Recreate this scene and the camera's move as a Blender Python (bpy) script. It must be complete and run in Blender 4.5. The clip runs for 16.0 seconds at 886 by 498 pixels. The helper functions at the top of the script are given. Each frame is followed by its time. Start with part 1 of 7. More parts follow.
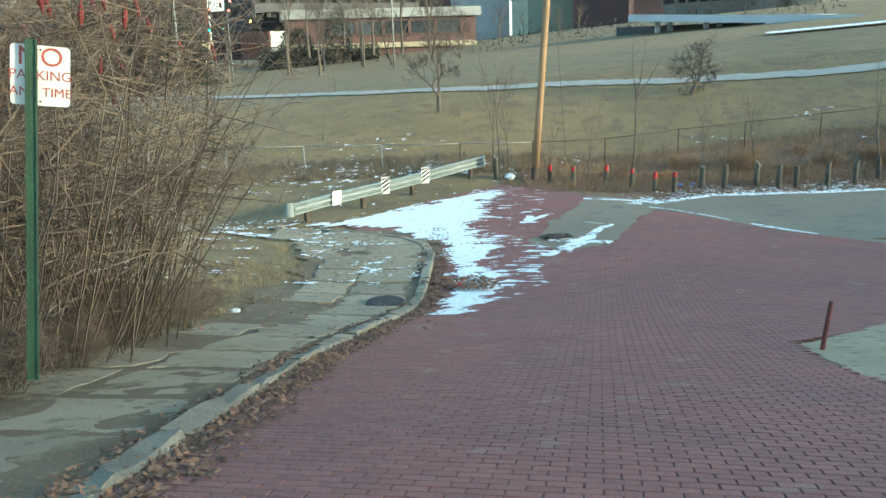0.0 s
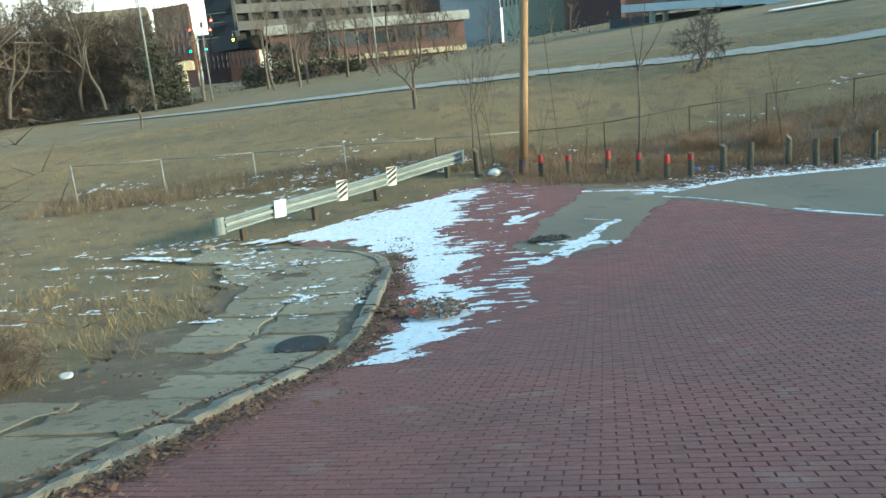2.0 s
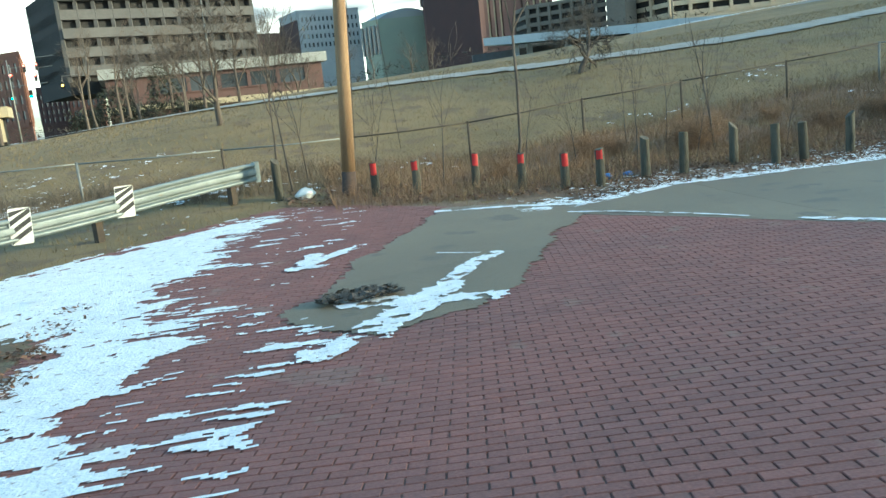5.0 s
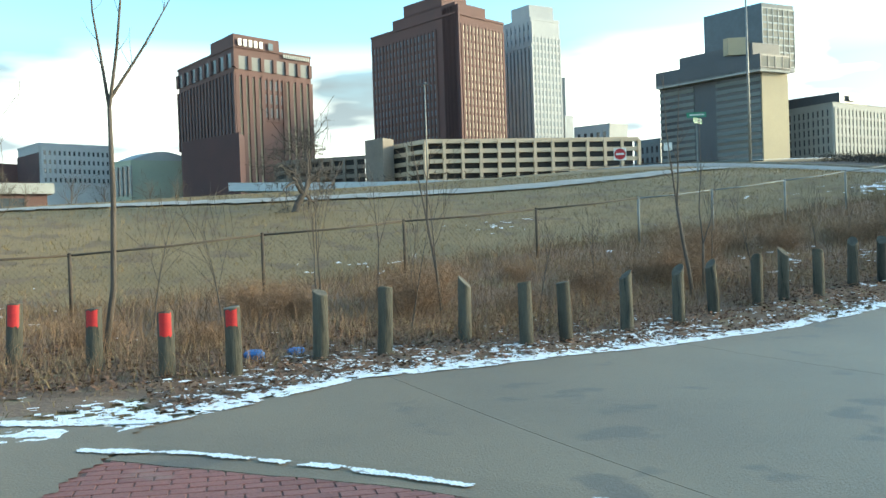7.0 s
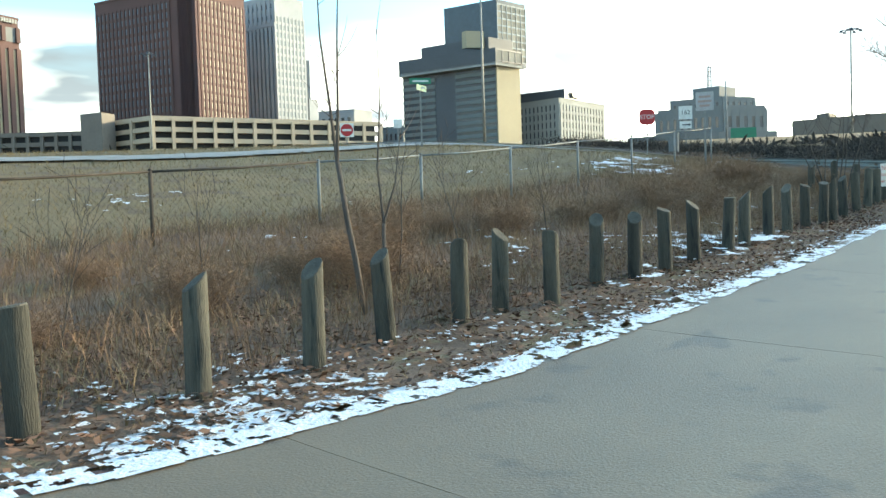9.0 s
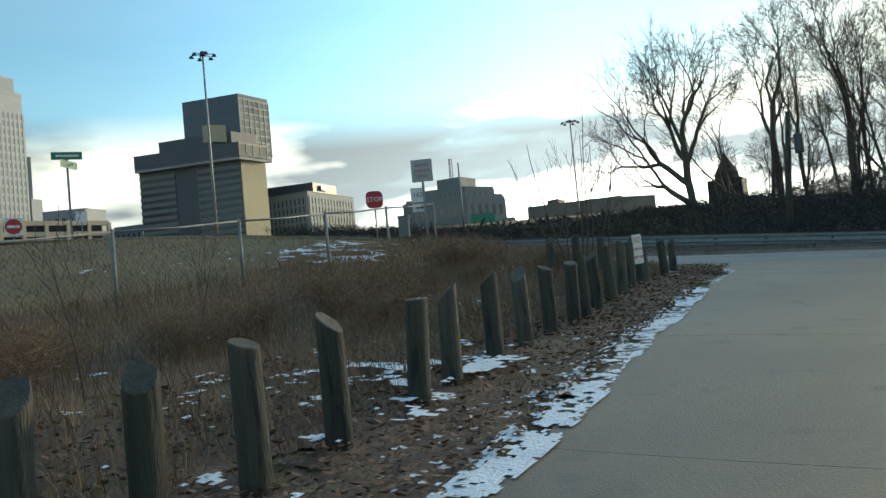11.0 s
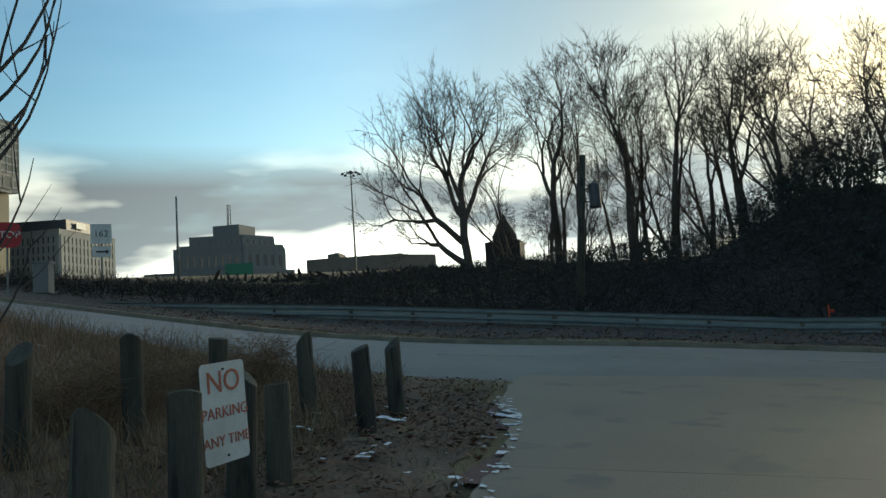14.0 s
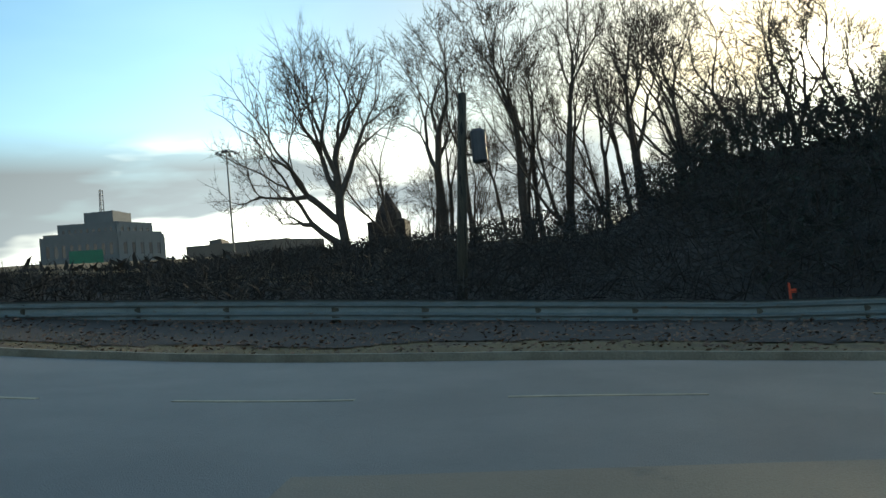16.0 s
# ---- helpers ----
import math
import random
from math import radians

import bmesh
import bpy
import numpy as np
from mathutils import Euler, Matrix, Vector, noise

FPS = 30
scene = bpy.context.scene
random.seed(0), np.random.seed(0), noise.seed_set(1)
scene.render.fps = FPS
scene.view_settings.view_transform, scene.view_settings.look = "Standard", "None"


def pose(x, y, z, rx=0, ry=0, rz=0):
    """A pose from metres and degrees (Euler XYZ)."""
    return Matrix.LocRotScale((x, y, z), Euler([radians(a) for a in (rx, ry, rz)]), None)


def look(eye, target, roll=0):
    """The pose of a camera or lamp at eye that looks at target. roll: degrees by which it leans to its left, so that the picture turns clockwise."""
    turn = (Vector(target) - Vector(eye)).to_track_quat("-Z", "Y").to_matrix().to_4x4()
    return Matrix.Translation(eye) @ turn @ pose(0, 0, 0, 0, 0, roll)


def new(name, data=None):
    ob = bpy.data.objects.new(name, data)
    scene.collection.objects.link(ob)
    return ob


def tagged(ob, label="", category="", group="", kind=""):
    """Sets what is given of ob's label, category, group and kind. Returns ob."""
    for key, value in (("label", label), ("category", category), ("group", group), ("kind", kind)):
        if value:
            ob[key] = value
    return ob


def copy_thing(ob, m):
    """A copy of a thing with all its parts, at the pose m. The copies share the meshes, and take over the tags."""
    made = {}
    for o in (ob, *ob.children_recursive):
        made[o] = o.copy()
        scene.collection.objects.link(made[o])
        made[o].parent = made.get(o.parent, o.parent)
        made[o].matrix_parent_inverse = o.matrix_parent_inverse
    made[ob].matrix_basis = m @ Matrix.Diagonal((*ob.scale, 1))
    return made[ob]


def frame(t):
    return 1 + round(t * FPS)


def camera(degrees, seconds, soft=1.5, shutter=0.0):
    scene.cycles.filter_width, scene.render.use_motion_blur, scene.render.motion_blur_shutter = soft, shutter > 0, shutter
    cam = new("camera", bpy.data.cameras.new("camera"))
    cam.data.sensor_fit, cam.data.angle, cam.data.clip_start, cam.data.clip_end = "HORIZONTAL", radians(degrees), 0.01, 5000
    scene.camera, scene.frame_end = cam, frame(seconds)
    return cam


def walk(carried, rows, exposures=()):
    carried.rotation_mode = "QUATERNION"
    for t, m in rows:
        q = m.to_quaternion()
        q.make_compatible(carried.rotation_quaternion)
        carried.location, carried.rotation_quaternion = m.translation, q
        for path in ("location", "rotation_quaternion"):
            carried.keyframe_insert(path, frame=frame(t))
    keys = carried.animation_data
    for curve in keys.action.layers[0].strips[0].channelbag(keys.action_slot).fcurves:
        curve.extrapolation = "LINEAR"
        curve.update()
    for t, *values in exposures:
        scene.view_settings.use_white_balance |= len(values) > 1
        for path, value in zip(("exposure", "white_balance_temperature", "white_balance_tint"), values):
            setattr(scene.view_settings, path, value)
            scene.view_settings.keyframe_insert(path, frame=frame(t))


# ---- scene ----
cam = camera(56.81, 16.0)
PATH = [
    (0.0, pose(0.487, -0.322, -0.386, 75.92, 1.74, -1.30)),
    (0.5, pose(0.480, 0.714, -0.915, 76.41, 2.31, -1.54)),
    (1.0, pose(0.973, 2.046, -1.128, 76.36, 4.55, -1.57)),
    (1.5, pose(1.296, 3.332, -1.361, 76.41, 3.24, -1.66)),
    (2.0, pose(1.633, 4.903, -1.740, 76.76, 5.17, -1.66)),
    (2.5, pose(1.859, 6.375, -2.141, 77.11, 4.69, -1.39)),
    (3.0, pose(2.129, 7.987, -2.541, 77.02, 3.50, -1.18)),
    (3.2, pose(2.240, 8.662, -2.660, 76.89, 4.39, -1.40)),
    (5.3, pose(4.236, 15.741, -4.282, 80.22, 4.30, -12.57)),
    (5.5, pose(4.575, 16.431, -4.395, 80.86, 2.92, -13.74)),
    (6.0, pose(5.573, 18.169, -4.583, 84.36, 4.92, -17.07)),
    (6.5, pose(6.670, 19.871, -4.661, 87.92, 2.74, -21.62)),
    (7.0, pose(7.975, 21.464, -4.765, 89.26, 1.98, -26.97)),
    (7.5, pose(9.324, 22.791, -4.788, 89.43, 1.90, -32.02)),
    (8.0, pose(10.685, 24.003, -4.908, 87.65, 1.28, -36.77)),
    (8.5, pose(12.073, 25.031, -5.050, 86.18, 1.61, -40.37)),
    (9.0, pose(13.335, 25.790, -4.994, 87.74, 1.84, -44.40)),
    (9.5, pose(14.760, 26.585, -4.966, 89.77, 1.34, -48.24)),
    (10.0, pose(16.336, 27.348, -4.981, 91.93, 1.44, -52.43)),
    (10.2, pose(17.004, 27.571, -4.961, 92.17, 3.22, -54.24)),
    (12.3, pose(25.765, 29.828, -4.483, 95.42, 2.31, -69.52)),
    (12.5, pose(26.570, 29.941, -4.422, 95.54, 2.41, -70.25)),
    (13.0, pose(28.368, 30.165, -4.262, 95.82, 2.68, -71.85)),
    (13.5, pose(30.322, 30.368, -4.086, 95.58, 3.00, -73.62)),
    (14.0, pose(32.185, 30.558, -3.874, 95.73, 3.79, -76.24)),
    (14.5, pose(34.350, 30.591, -3.922, 95.76, 4.05, -78.46)),
    (15.0, pose(36.492, 30.688, -3.788, 95.19, 4.22, -80.55)),
    (15.5, pose(38.331, 30.753, -3.686, 94.38, 4.94, -82.33)),
    (16.0, pose(40.399, 30.827, -3.610, 93.99, 5.52, -83.60)),
]
EXPOSURES = [(0.0, 1.85, 6580, -14), (2.0, 1.65, 6580, -14), (3.2, 1.5, 6580, -14), (5.3, 1.75, 6620, -13), (6.2, 1.9, 6700, -11), (7.5, 1.8, 6800, -8), (8.5, 1.9, 6950, -6), (9.5, 2.0, 7050, -5), (10.0, 1.35, 7050, -5), (10.2, 1.25, 7050, -5), (12.3, -0.02, 7100, -5), (14.5, -0.05, 7050, -5), (16.0, 0.4, 7100, -3)]
walk(cam, PATH, exposures=EXPOSURES)

# ---- light ----
SUN_AZ, SUN_EL = 110.0, 12.0
world = bpy.data.worlds.new("sky")
scene.world = world
world.use_nodes = True
wn, wl = world.node_tree.nodes, world.node_tree.links
wn.clear()
w_out, w_bg = wn.new("ShaderNodeOutputWorld"), wn.new("ShaderNodeBackground")
w_sky = wn.new("ShaderNodeTexSky")
w_sky.sky_type, w_sky.sun_disc = "NISHITA", False
w_sky.sun_elevation, w_sky.sun_rotation = radians(SUN_EL), radians(SUN_AZ)
w_sky.air_density, w_sky.dust_density, w_sky.ozone_density = 1.0, 0.7, 1.7
w_co, w_map = wn.new("ShaderNodeTexCoord"), wn.new("ShaderNodeMapping")
w_map.inputs["Scale"].default_value = (1.3, 1.3, 5.2)
w_map.inputs["Location"].default_value = (0.4, 1.3, 0.2)
w_noise, w_ramp, w_mix = wn.new("ShaderNodeTexNoise"), wn.new("ShaderNodeValToRGB"), wn.new("ShaderNodeMix")
w_noise.inputs["Scale"].default_value, w_noise.inputs["Detail"].default_value, w_noise.inputs["Roughness"].default_value = 1.5, 5.0, 0.48
w_ramp.color_ramp.elements[0].position, w_ramp.color_ramp.elements[1].position = 0.24, 0.44
w_shade, w_cloud = wn.new("ShaderNodeTexNoise"), wn.new("ShaderNodeValToRGB")
w_shade.inputs["Scale"].default_value, w_shade.inputs["Detail"].default_value, w_shade.inputs["Roughness"].default_value = 2.9, 4.0, 0.45
w_cloud.color_ramp.elements[0].position, w_cloud.color_ramp.elements[1].position = 0.44, 0.565
w_cloud.color_ramp.elements[0].color, w_cloud.color_ramp.elements[1].color = (0.43, 0.49, 0.58, 1), (1.85, 1.85, 1.83, 1)
w_bw, w_mul = wn.new("ShaderNodeRGBToBW"), wn.new("ShaderNodeMix")
w_mul.data_type, w_mul.blend_type = "RGBA", "MULTIPLY"
w_mul.inputs["Factor"].default_value = 1.0
w_mix.data_type = "RGBA"
wl.new(w_co.outputs["Generated"], w_map.inputs["Vector"])
for n in (w_noise, w_shade):
    wl.new(w_map.outputs["Vector"], n.inputs["Vector"])
wl.new(w_noise.outputs["Fac"], w_ramp.inputs["Fac"])

wl.new(w_sky.outputs["Color"], w_bw.inputs["Color"])
wl.new(w_bw.outputs["Val"], w_mul.inputs["A"])
wl.new(w_cloud.outputs["Color"], w_mul.inputs["B"])
w_xyz, w_low, w_fac = wn.new("ShaderNodeSeparateXYZ"), wn.new("ShaderNodeMapRange"), wn.new("ShaderNodeMath")
w_low.inputs["From Min"].default_value, w_low.inputs["From Max"].default_value = 0.185, 0.235
w_low.inputs["To Min"].default_value, w_low.inputs["To Max"].default_value = 1.0, 0.02
w_fac.operation = "MULTIPLY"
wl.new(w_co.outputs["Generated"], w_xyz.inputs["Vector"])
wl.new(w_xyz.outputs["Z"], w_low.inputs["Value"])
wl.new(w_ramp.outputs["Color"], w_fac.inputs[0])
wl.new(w_low.outputs["Result"], w_fac.inputs[1])
wl.new(w_fac.outputs["Value"], w_mix.inputs["Factor"])
w_clear = wn.new("ShaderNodeHueSaturation")
w_clear.inputs["Saturation"].default_value, w_clear.inputs["Value"].default_value = 1.22, 1.30
wl.new(w_sky.outputs["Color"], w_clear.inputs["Color"])
wl.new(w_clear.outputs["Color"], w_mix.inputs["A"])
wl.new(w_mul.outputs["Result"], w_mix.inputs["B"])
# thin bright cloud round the sun and high veils on its side of the sky
SUN_AT = (math.sin(radians(SUN_AZ)) * math.cos(radians(SUN_EL)), math.cos(radians(SUN_AZ)) * math.cos(radians(SUN_EL)), math.sin(radians(SUN_EL)))
w_dot = wn.new("ShaderNodeVectorMath")
w_dot.operation = "DOT_PRODUCT"
w_dot.inputs[1].default_value = SUN_AT
wl.new(w_co.outputs["Generated"], w_dot.inputs[0])


def sky_range(source, a, b, c, d, kind="SMOOTHSTEP"):
    n = wn.new("ShaderNodeMapRange")
    n.interpolation_type = kind
    for key, value in (("From Min", a), ("From Max", b), ("To Min", c), ("To Max", d)):
        n.inputs[key].default_value = value
    wl.new(source, n.inputs["Value"])
    return n.outputs["Result"]


def sky_math(operation, a, b):
    n = wn.new("ShaderNodeMath")
    n.operation = operation
    for i, v in enumerate((a, b)):
        if isinstance(v, float):
            n.inputs[i].default_value = v
        else:
            wl.new(v, n.inputs[i])
    return n.outputs["Value"]


toward = w_dot.outputs["Value"]
# flat grey bases above a brighter strip along the horizon
wl.new(sky_math("ADD", w_shade.outputs["Fac"], sky_range(w_xyz.outputs["Z"], 0.07, 0.135, 0.065, -0.03)), w_cloud.inputs["Fac"])
w_streak = wn.new("ShaderNodeTexNoise")
w_streak.inputs["Scale"].default_value, w_streak.inputs["Detail"].default_value, w_streak.inputs["Roughness"].default_value = 1.1, 4.0, 0.5
wl.new(w_map.outputs["Vector"], w_streak.inputs["Vector"])
cirrus = sky_math("MULTIPLY", sky_range(w_streak.outputs["Fac"], 0.38, 0.62, 0.0, 1.0), sky_math("MULTIPLY", sky_range(w_xyz.outputs["Z"], 0.27, 0.36, 0.0, 1.3), sky_range(toward, 0.55, 0.92, 0.05, 1.0)))
halo = sky_math("ADD", sky_range(toward, 0.86, 0.995, 0.0, 0.22), sky_range(toward, 0.9975, 0.9997, 0.0, 6.0))
veil = sky_math("MULTIPLY", sky_math("ADD", cirrus, halo), 5.0)
w_tint, w_add = wn.new("ShaderNodeMix"), wn.new("ShaderNodeMix")
w_tint.data_type = w_add.data_type = "RGBA"
w_tint.blend_type, w_add.blend_type = "MULTIPLY", "ADD"
w_tint.inputs["Factor"].default_value = w_add.inputs["Factor"].default_value = 1.0
w_tint.inputs["B"].default_value = (1.0, 0.97, 0.88, 1)
w_tint.clamp_result = w_add.clamp_result = False
wl.new(veil, w_tint.inputs["A"])
# a bank of thin cloud dims the glare
w_dim = wn.new("ShaderNodeVectorMath")
w_dim.operation = "SCALE"
wl.new(w_mix.outputs["Result"], w_dim.inputs[0])
wl.new(sky_math("MULTIPLY", sky_range(toward, 0.25, 0.80, 1.0, 1.5), sky_range(toward, 0.74, 0.985, 1.0, 0.42)), w_dim.inputs["Scale"])
wl.new(w_dim.outputs["Vector"], w_add.inputs["A"])
wl.new(w_tint.outputs["Result"], w_add.inputs["B"])
wl.new(w_add.outputs["Result"], w_bg.inputs["Color"])
w_bg.inputs["Strength"].default_value = 0.13
wl.new(w_bg.outputs["Background"], w_out.inputs["Surface"])
sun = new("sun", bpy.data.lights.new("sun", "SUN"))
sun.data.energy, sun.data.angle, sun.data.color = 3.0, radians(6.0), (1.0, 0.82, 0.62)
sun.matrix_world = look(Vector(SUN_AT) * 100, (0, 0, 0))
tagged(sun, kind="structure")


# ---- materials ----
def mat(name, c1, c2=None, scale=3.0, rough=0.8, bump=0.3, metal=0.0, fine=60.0, rnd=0.0, isl=0.0, spot=None, spot_at=0.62, spot_scale=9.0, stretch=(1, 1, 1), grain=0.35):
    """A surface of two mixed colours with coarse stains, fine grain, relief and, if given, spots of a third colour."""
    m = bpy.data.materials.new(name)
    m.use_nodes = True
    n, l = m.node_tree.nodes, m.node_tree.links
    b = n["Principled BSDF"]
    c2 = c2 or tuple(v * 0.7 for v in c1)
    co, mp = n.new("ShaderNodeTexCoord"), n.new("ShaderNodeMapping")
    mp.inputs["Scale"].default_value = stretch
    l.new(co.outputs["Object"], mp.inputs["Vector"])
    big, small = n.new("ShaderNodeTexNoise"), n.new("ShaderNodeTexNoise")
    big.inputs["Scale"].default_value, big.inputs["Detail"].default_value, big.inputs["Roughness"].default_value = scale, 5.0, 0.6
    small.inputs["Scale"].default_value, small.inputs["Detail"].default_value = fine, 3.0
    for t in (big, small):
        l.new(mp.outputs["Vector"], t.inputs["Vector"])
    ramp = n.new("ShaderNodeValToRGB")
    ramp.color_ramp.elements[0].position, ramp.color_ramp.elements[1].position = 0.34, 0.66
    ramp.color_ramp.elements[0].color, ramp.color_ramp.elements[1].color = (*c1, 1), (*c2, 1)
    l.new(big.outputs["Fac"], ramp.inputs["Fac"])
    col = ramp.outputs["Color"]
    if spot:
        sn, sr, sm = n.new("ShaderNodeTexNoise"), n.new("ShaderNodeValToRGB"), n.new("ShaderNodeMix")
        sn.inputs["Scale"].default_value, sn.inputs["Detail"].default_value = spot_scale, 6.0
        sr.color_ramp.elements[0].position, sr.color_ramp.elements[1].position = spot_at, spot_at + 0.06
        sm.data_type = "RGBA"
        sm.inputs["B"].default_value = (*spot, 1)
        l.new(mp.outputs["Vector"], sn.inputs["Vector"]), l.new(sn.outputs["Fac"], sr.inputs["Fac"])
        l.new(sr.outputs["Color"], sm.inputs["Factor"]), l.new(col, sm.inputs["A"])
        col = sm.outputs["Result"]
    hsv = n.new("ShaderNodeHueSaturation")
    val = n.new("ShaderNodeMapRange")
    val.inputs["To Min"].default_value, val.inputs["To Max"].default_value = 1.0 - grain, 1.0 + grain
    l.new(small.outputs["Fac"], val.inputs["Value"])
    v = val.outputs["Result"]
    for amount, node, out in ((rnd, "ShaderNodeObjectInfo", "Random"), (isl, "ShaderNodeNewGeometry", "Random Per Island")):
        if amount:
            r, rm, mu = n.new(node), n.new("ShaderNodeMapRange"), n.new("ShaderNodeMath")
            rm.inputs["To Min"].default_value, rm.inputs["To Max"].default_value = 1.0 - amount, 1.0 + amount
            mu.operation = "MULTIPLY"
            l.new(r.outputs[out], rm.inputs["Value"]), l.new(rm.outputs["Result"], mu.inputs[0]), l.new(v, mu.inputs[1])
            v = mu.outputs["Value"]
    l.new(v, hsv.inputs["Value"]), l.new(col, hsv.inputs["Color"])
    l.new(hsv.outputs["Color"], b.inputs["Base Color"])
    b.inputs["Roughness"].default_value, b.inputs["Metallic"].default_value = rough, metal
    if bump:
        bp = n.new("ShaderNodeBump")
        bp.inputs["Strength"].default_value, bp.inputs["Distance"].default_value = bump, 0.02
        l.new(small.outputs["Fac"], bp.inputs["Height"]), l.new(bp.outputs["Normal"], b.inputs["Normal"])
    return m


def glow(name, color, strength):
    m = bpy.data.materials.new(name)
    m.use_nodes = True
    b = m.node_tree.nodes["Principled BSDF"]
    b.inputs["Base Color"].default_value = (*color, 1)
    b.inputs["Emission Color"].default_value, b.inputs["Emission Strength"].default_value = (*color, 1), strength
    return m


def ground_material():
    """Dormant turf: straw, olive and brown soil in patches, with fine blades and leaf flecks."""
    m = mat("dormant_turf", (0.218, 0.146, 0.068), (0.150, 0.108, 0.050), scale=0.35, rough=0.95, bump=0.9, fine=28.0, spot=(0.140, 0.094, 0.052), spot_at=0.55, spot_scale=1.1, grain=0.45)
    return m


M_TURF = ground_material()
M_BRICK = mat("street_brick", (0.235, 0.092, 0.076), (0.190, 0.084, 0.074), scale=0.5, rough=0.85, bump=0.3, fine=45.0, isl=0.10, rnd=0.10, spot=(0.225, 0.118, 0.098), spot_at=0.63, spot_scale=1.7)
M_MORTAR = mat("sandy_joint", (0.20, 0.105, 0.085), (0.15, 0.088, 0.07), scale=2.0, rough=0.95, bump=0.6, fine=70.0)
M_CONC = mat("worn_concrete", (0.208, 0.152, 0.094), (0.168, 0.123, 0.078), scale=0.45, rough=0.6, bump=0.35, fine=55.0, rnd=0.07, spot=(0.135, 0.101, 0.070), spot_at=0.60, spot_scale=1.3, grain=0.25)
M_WALK = mat("old_sidewalk_concrete", (0.300, 0.240, 0.160), (0.235, 0.188, 0.126), scale=0.9, rough=0.92, bump=0.6, fine=40.0, rnd=0.15, spot=(0.165, 0.135, 0.088), spot_at=0.57, spot_scale=5.0)
M_KERB = mat("kerb_stone", (0.27, 0.23, 0.17), (0.17, 0.14, 0.10), scale=1.5, rough=0.9, bump=0.7, fine=35.0, rnd=0.2)
M_ASPH = mat("worn_asphalt", (0.180, 0.166, 0.150), (0.14, 0.13, 0.118), scale=0.6, rough=0.64, bump=0.4, fine=80.0, grain=0.25)
M_SNOW = mat("thin_snow", (0.86, 0.85, 0.84), (0.72, 0.72, 0.73), scale=6.0, rough=0.7, bump=0.9, fine=30.0, spot=(0.36, 0.31, 0.28), spot_at=0.62, spot_scale=11.0, grain=0.14)
M_GRAVEL = mat("pale_gravel", (0.35, 0.32, 0.275), (0.27, 0.245, 0.21), scale=1.5, rough=0.9, bump=0.6, fine=50.0)
M_POST = mat("weathered_treated_timber", (0.095, 0.085, 0.062), (0.056, 0.052, 0.039), scale=2.5, rough=0.9, bump=0.9, fine=24.0, rnd=0.35, stretch=(4, 4, 0.5), spot=(0.028, 0.03, 0.024), spot_at=0.60, spot_scale=3.5)
M_ENDGRAIN = mat("timber_end_grain", (0.13, 0.115, 0.085), (0.08, 0.07, 0.055), scale=9.0, rough=0.95, bump=0.8, fine=60.0, rnd=0.3)
M_RED = mat("red_paint", (0.60, 0.024, 0.026), (0.44, 0.020, 0.022), scale=5.0, rough=0.6, bump=0.2)
M_GALV = mat("galvanised_steel", (0.235, 0.27, 0.27), (0.17, 0.205, 0.205), scale=2.0, rough=0.6, bump=0.1, metal=0.55, fine=30.0, stretch=(1, 1, 3), spot=(0.20, 0.16, 0.12), spot_at=0.66, spot_scale=4.0)
M_RUST = mat("rusty_pipe", (0.060, 0.046, 0.036), (0.10, 0.075, 0.055), scale=4.0, rough=0.85, bump=0.3, metal=0.2, fine=50.0)
M_PIPE = mat("dull_galvanised_pipe", (0.25, 0.26, 0.25), (0.17, 0.17, 0.16), scale=3.0, rough=0.6, bump=0.1, metal=0.4)
M_POLE = mat("utility_pole_wood", (0.34, 0.215, 0.115), (0.24, 0.15, 0.085), scale=1.4, rough=0.85, bump=0.6, fine=40.0, stretch=(6, 6, 0.35))
M_POLE_FOOT = mat("creosoted_pole_foot", (0.10, 0.062, 0.045), (0.05, 0.035, 0.03), scale=3.0, rough=0.9, bump=0.6, fine=40.0)
M_WHITE = mat("white_sheet_paint", (0.74, 0.74, 0.70), (0.58, 0.57, 0.52), scale=3.0, rough=0.55, bump=0.1, spot=(0.38, 0.28, 0.18), spot_at=0.68, spot_scale=7.0, grain=0.08)
M_SIGNORANGE = mat("faded_sign_orange", (0.55, 0.16, 0.09), (0.45, 0.12, 0.07), scale=8.0, rough=0.6, bump=0.0)
M_SIGNRED = mat("faded_sign_red", (0.42, 0.085, 0.055), (0.34, 0.065, 0.045), scale=8.0, rough=0.6, bump=0.0)
M_BLACK = mat("black_paint", (0.02, 0.02, 0.022), (0.035, 0.035, 0.035), scale=5.0, rough=0.6, bump=0.1)
M_GREENSIGN = mat("green_road_sign", (0.015, 0.19, 0.105), (0.02, 0.15, 0.09), scale=2.0, rough=0.5, bump=0.0)
M_STOP = mat("stop_sign_red", (0.42, 0.018, 0.025), (0.35, 0.018, 0.02), scale=3.0, rough=0.5, bump=0.0)
M_BARK = mat("grey_brown_bark", (0.125, 0.100, 0.080), (0.075, 0.060, 0.05), scale=4.0, rough=0.95, bump=0.8, fine=30.0, stretch=(3, 3, 0.6))
M_TWIG = mat("bare_twigs", (0.11, 0.083, 0.065), (0.075, 0.058, 0.047), scale=3.0, rough=0.95, bump=0.0)
M_DARKTREE = mat("dark_bark", (0.098, 0.080, 0.066), (0.062, 0.052, 0.044), scale=2.0, rough=0.95, bump=0.5, fine=20.0)
M_STRAW = mat("dead_grass_straw", (0.34, 0.25, 0.135), (0.22, 0.15, 0.085), scale=0.8, rough=0.9, bump=0.0, isl=0.4)
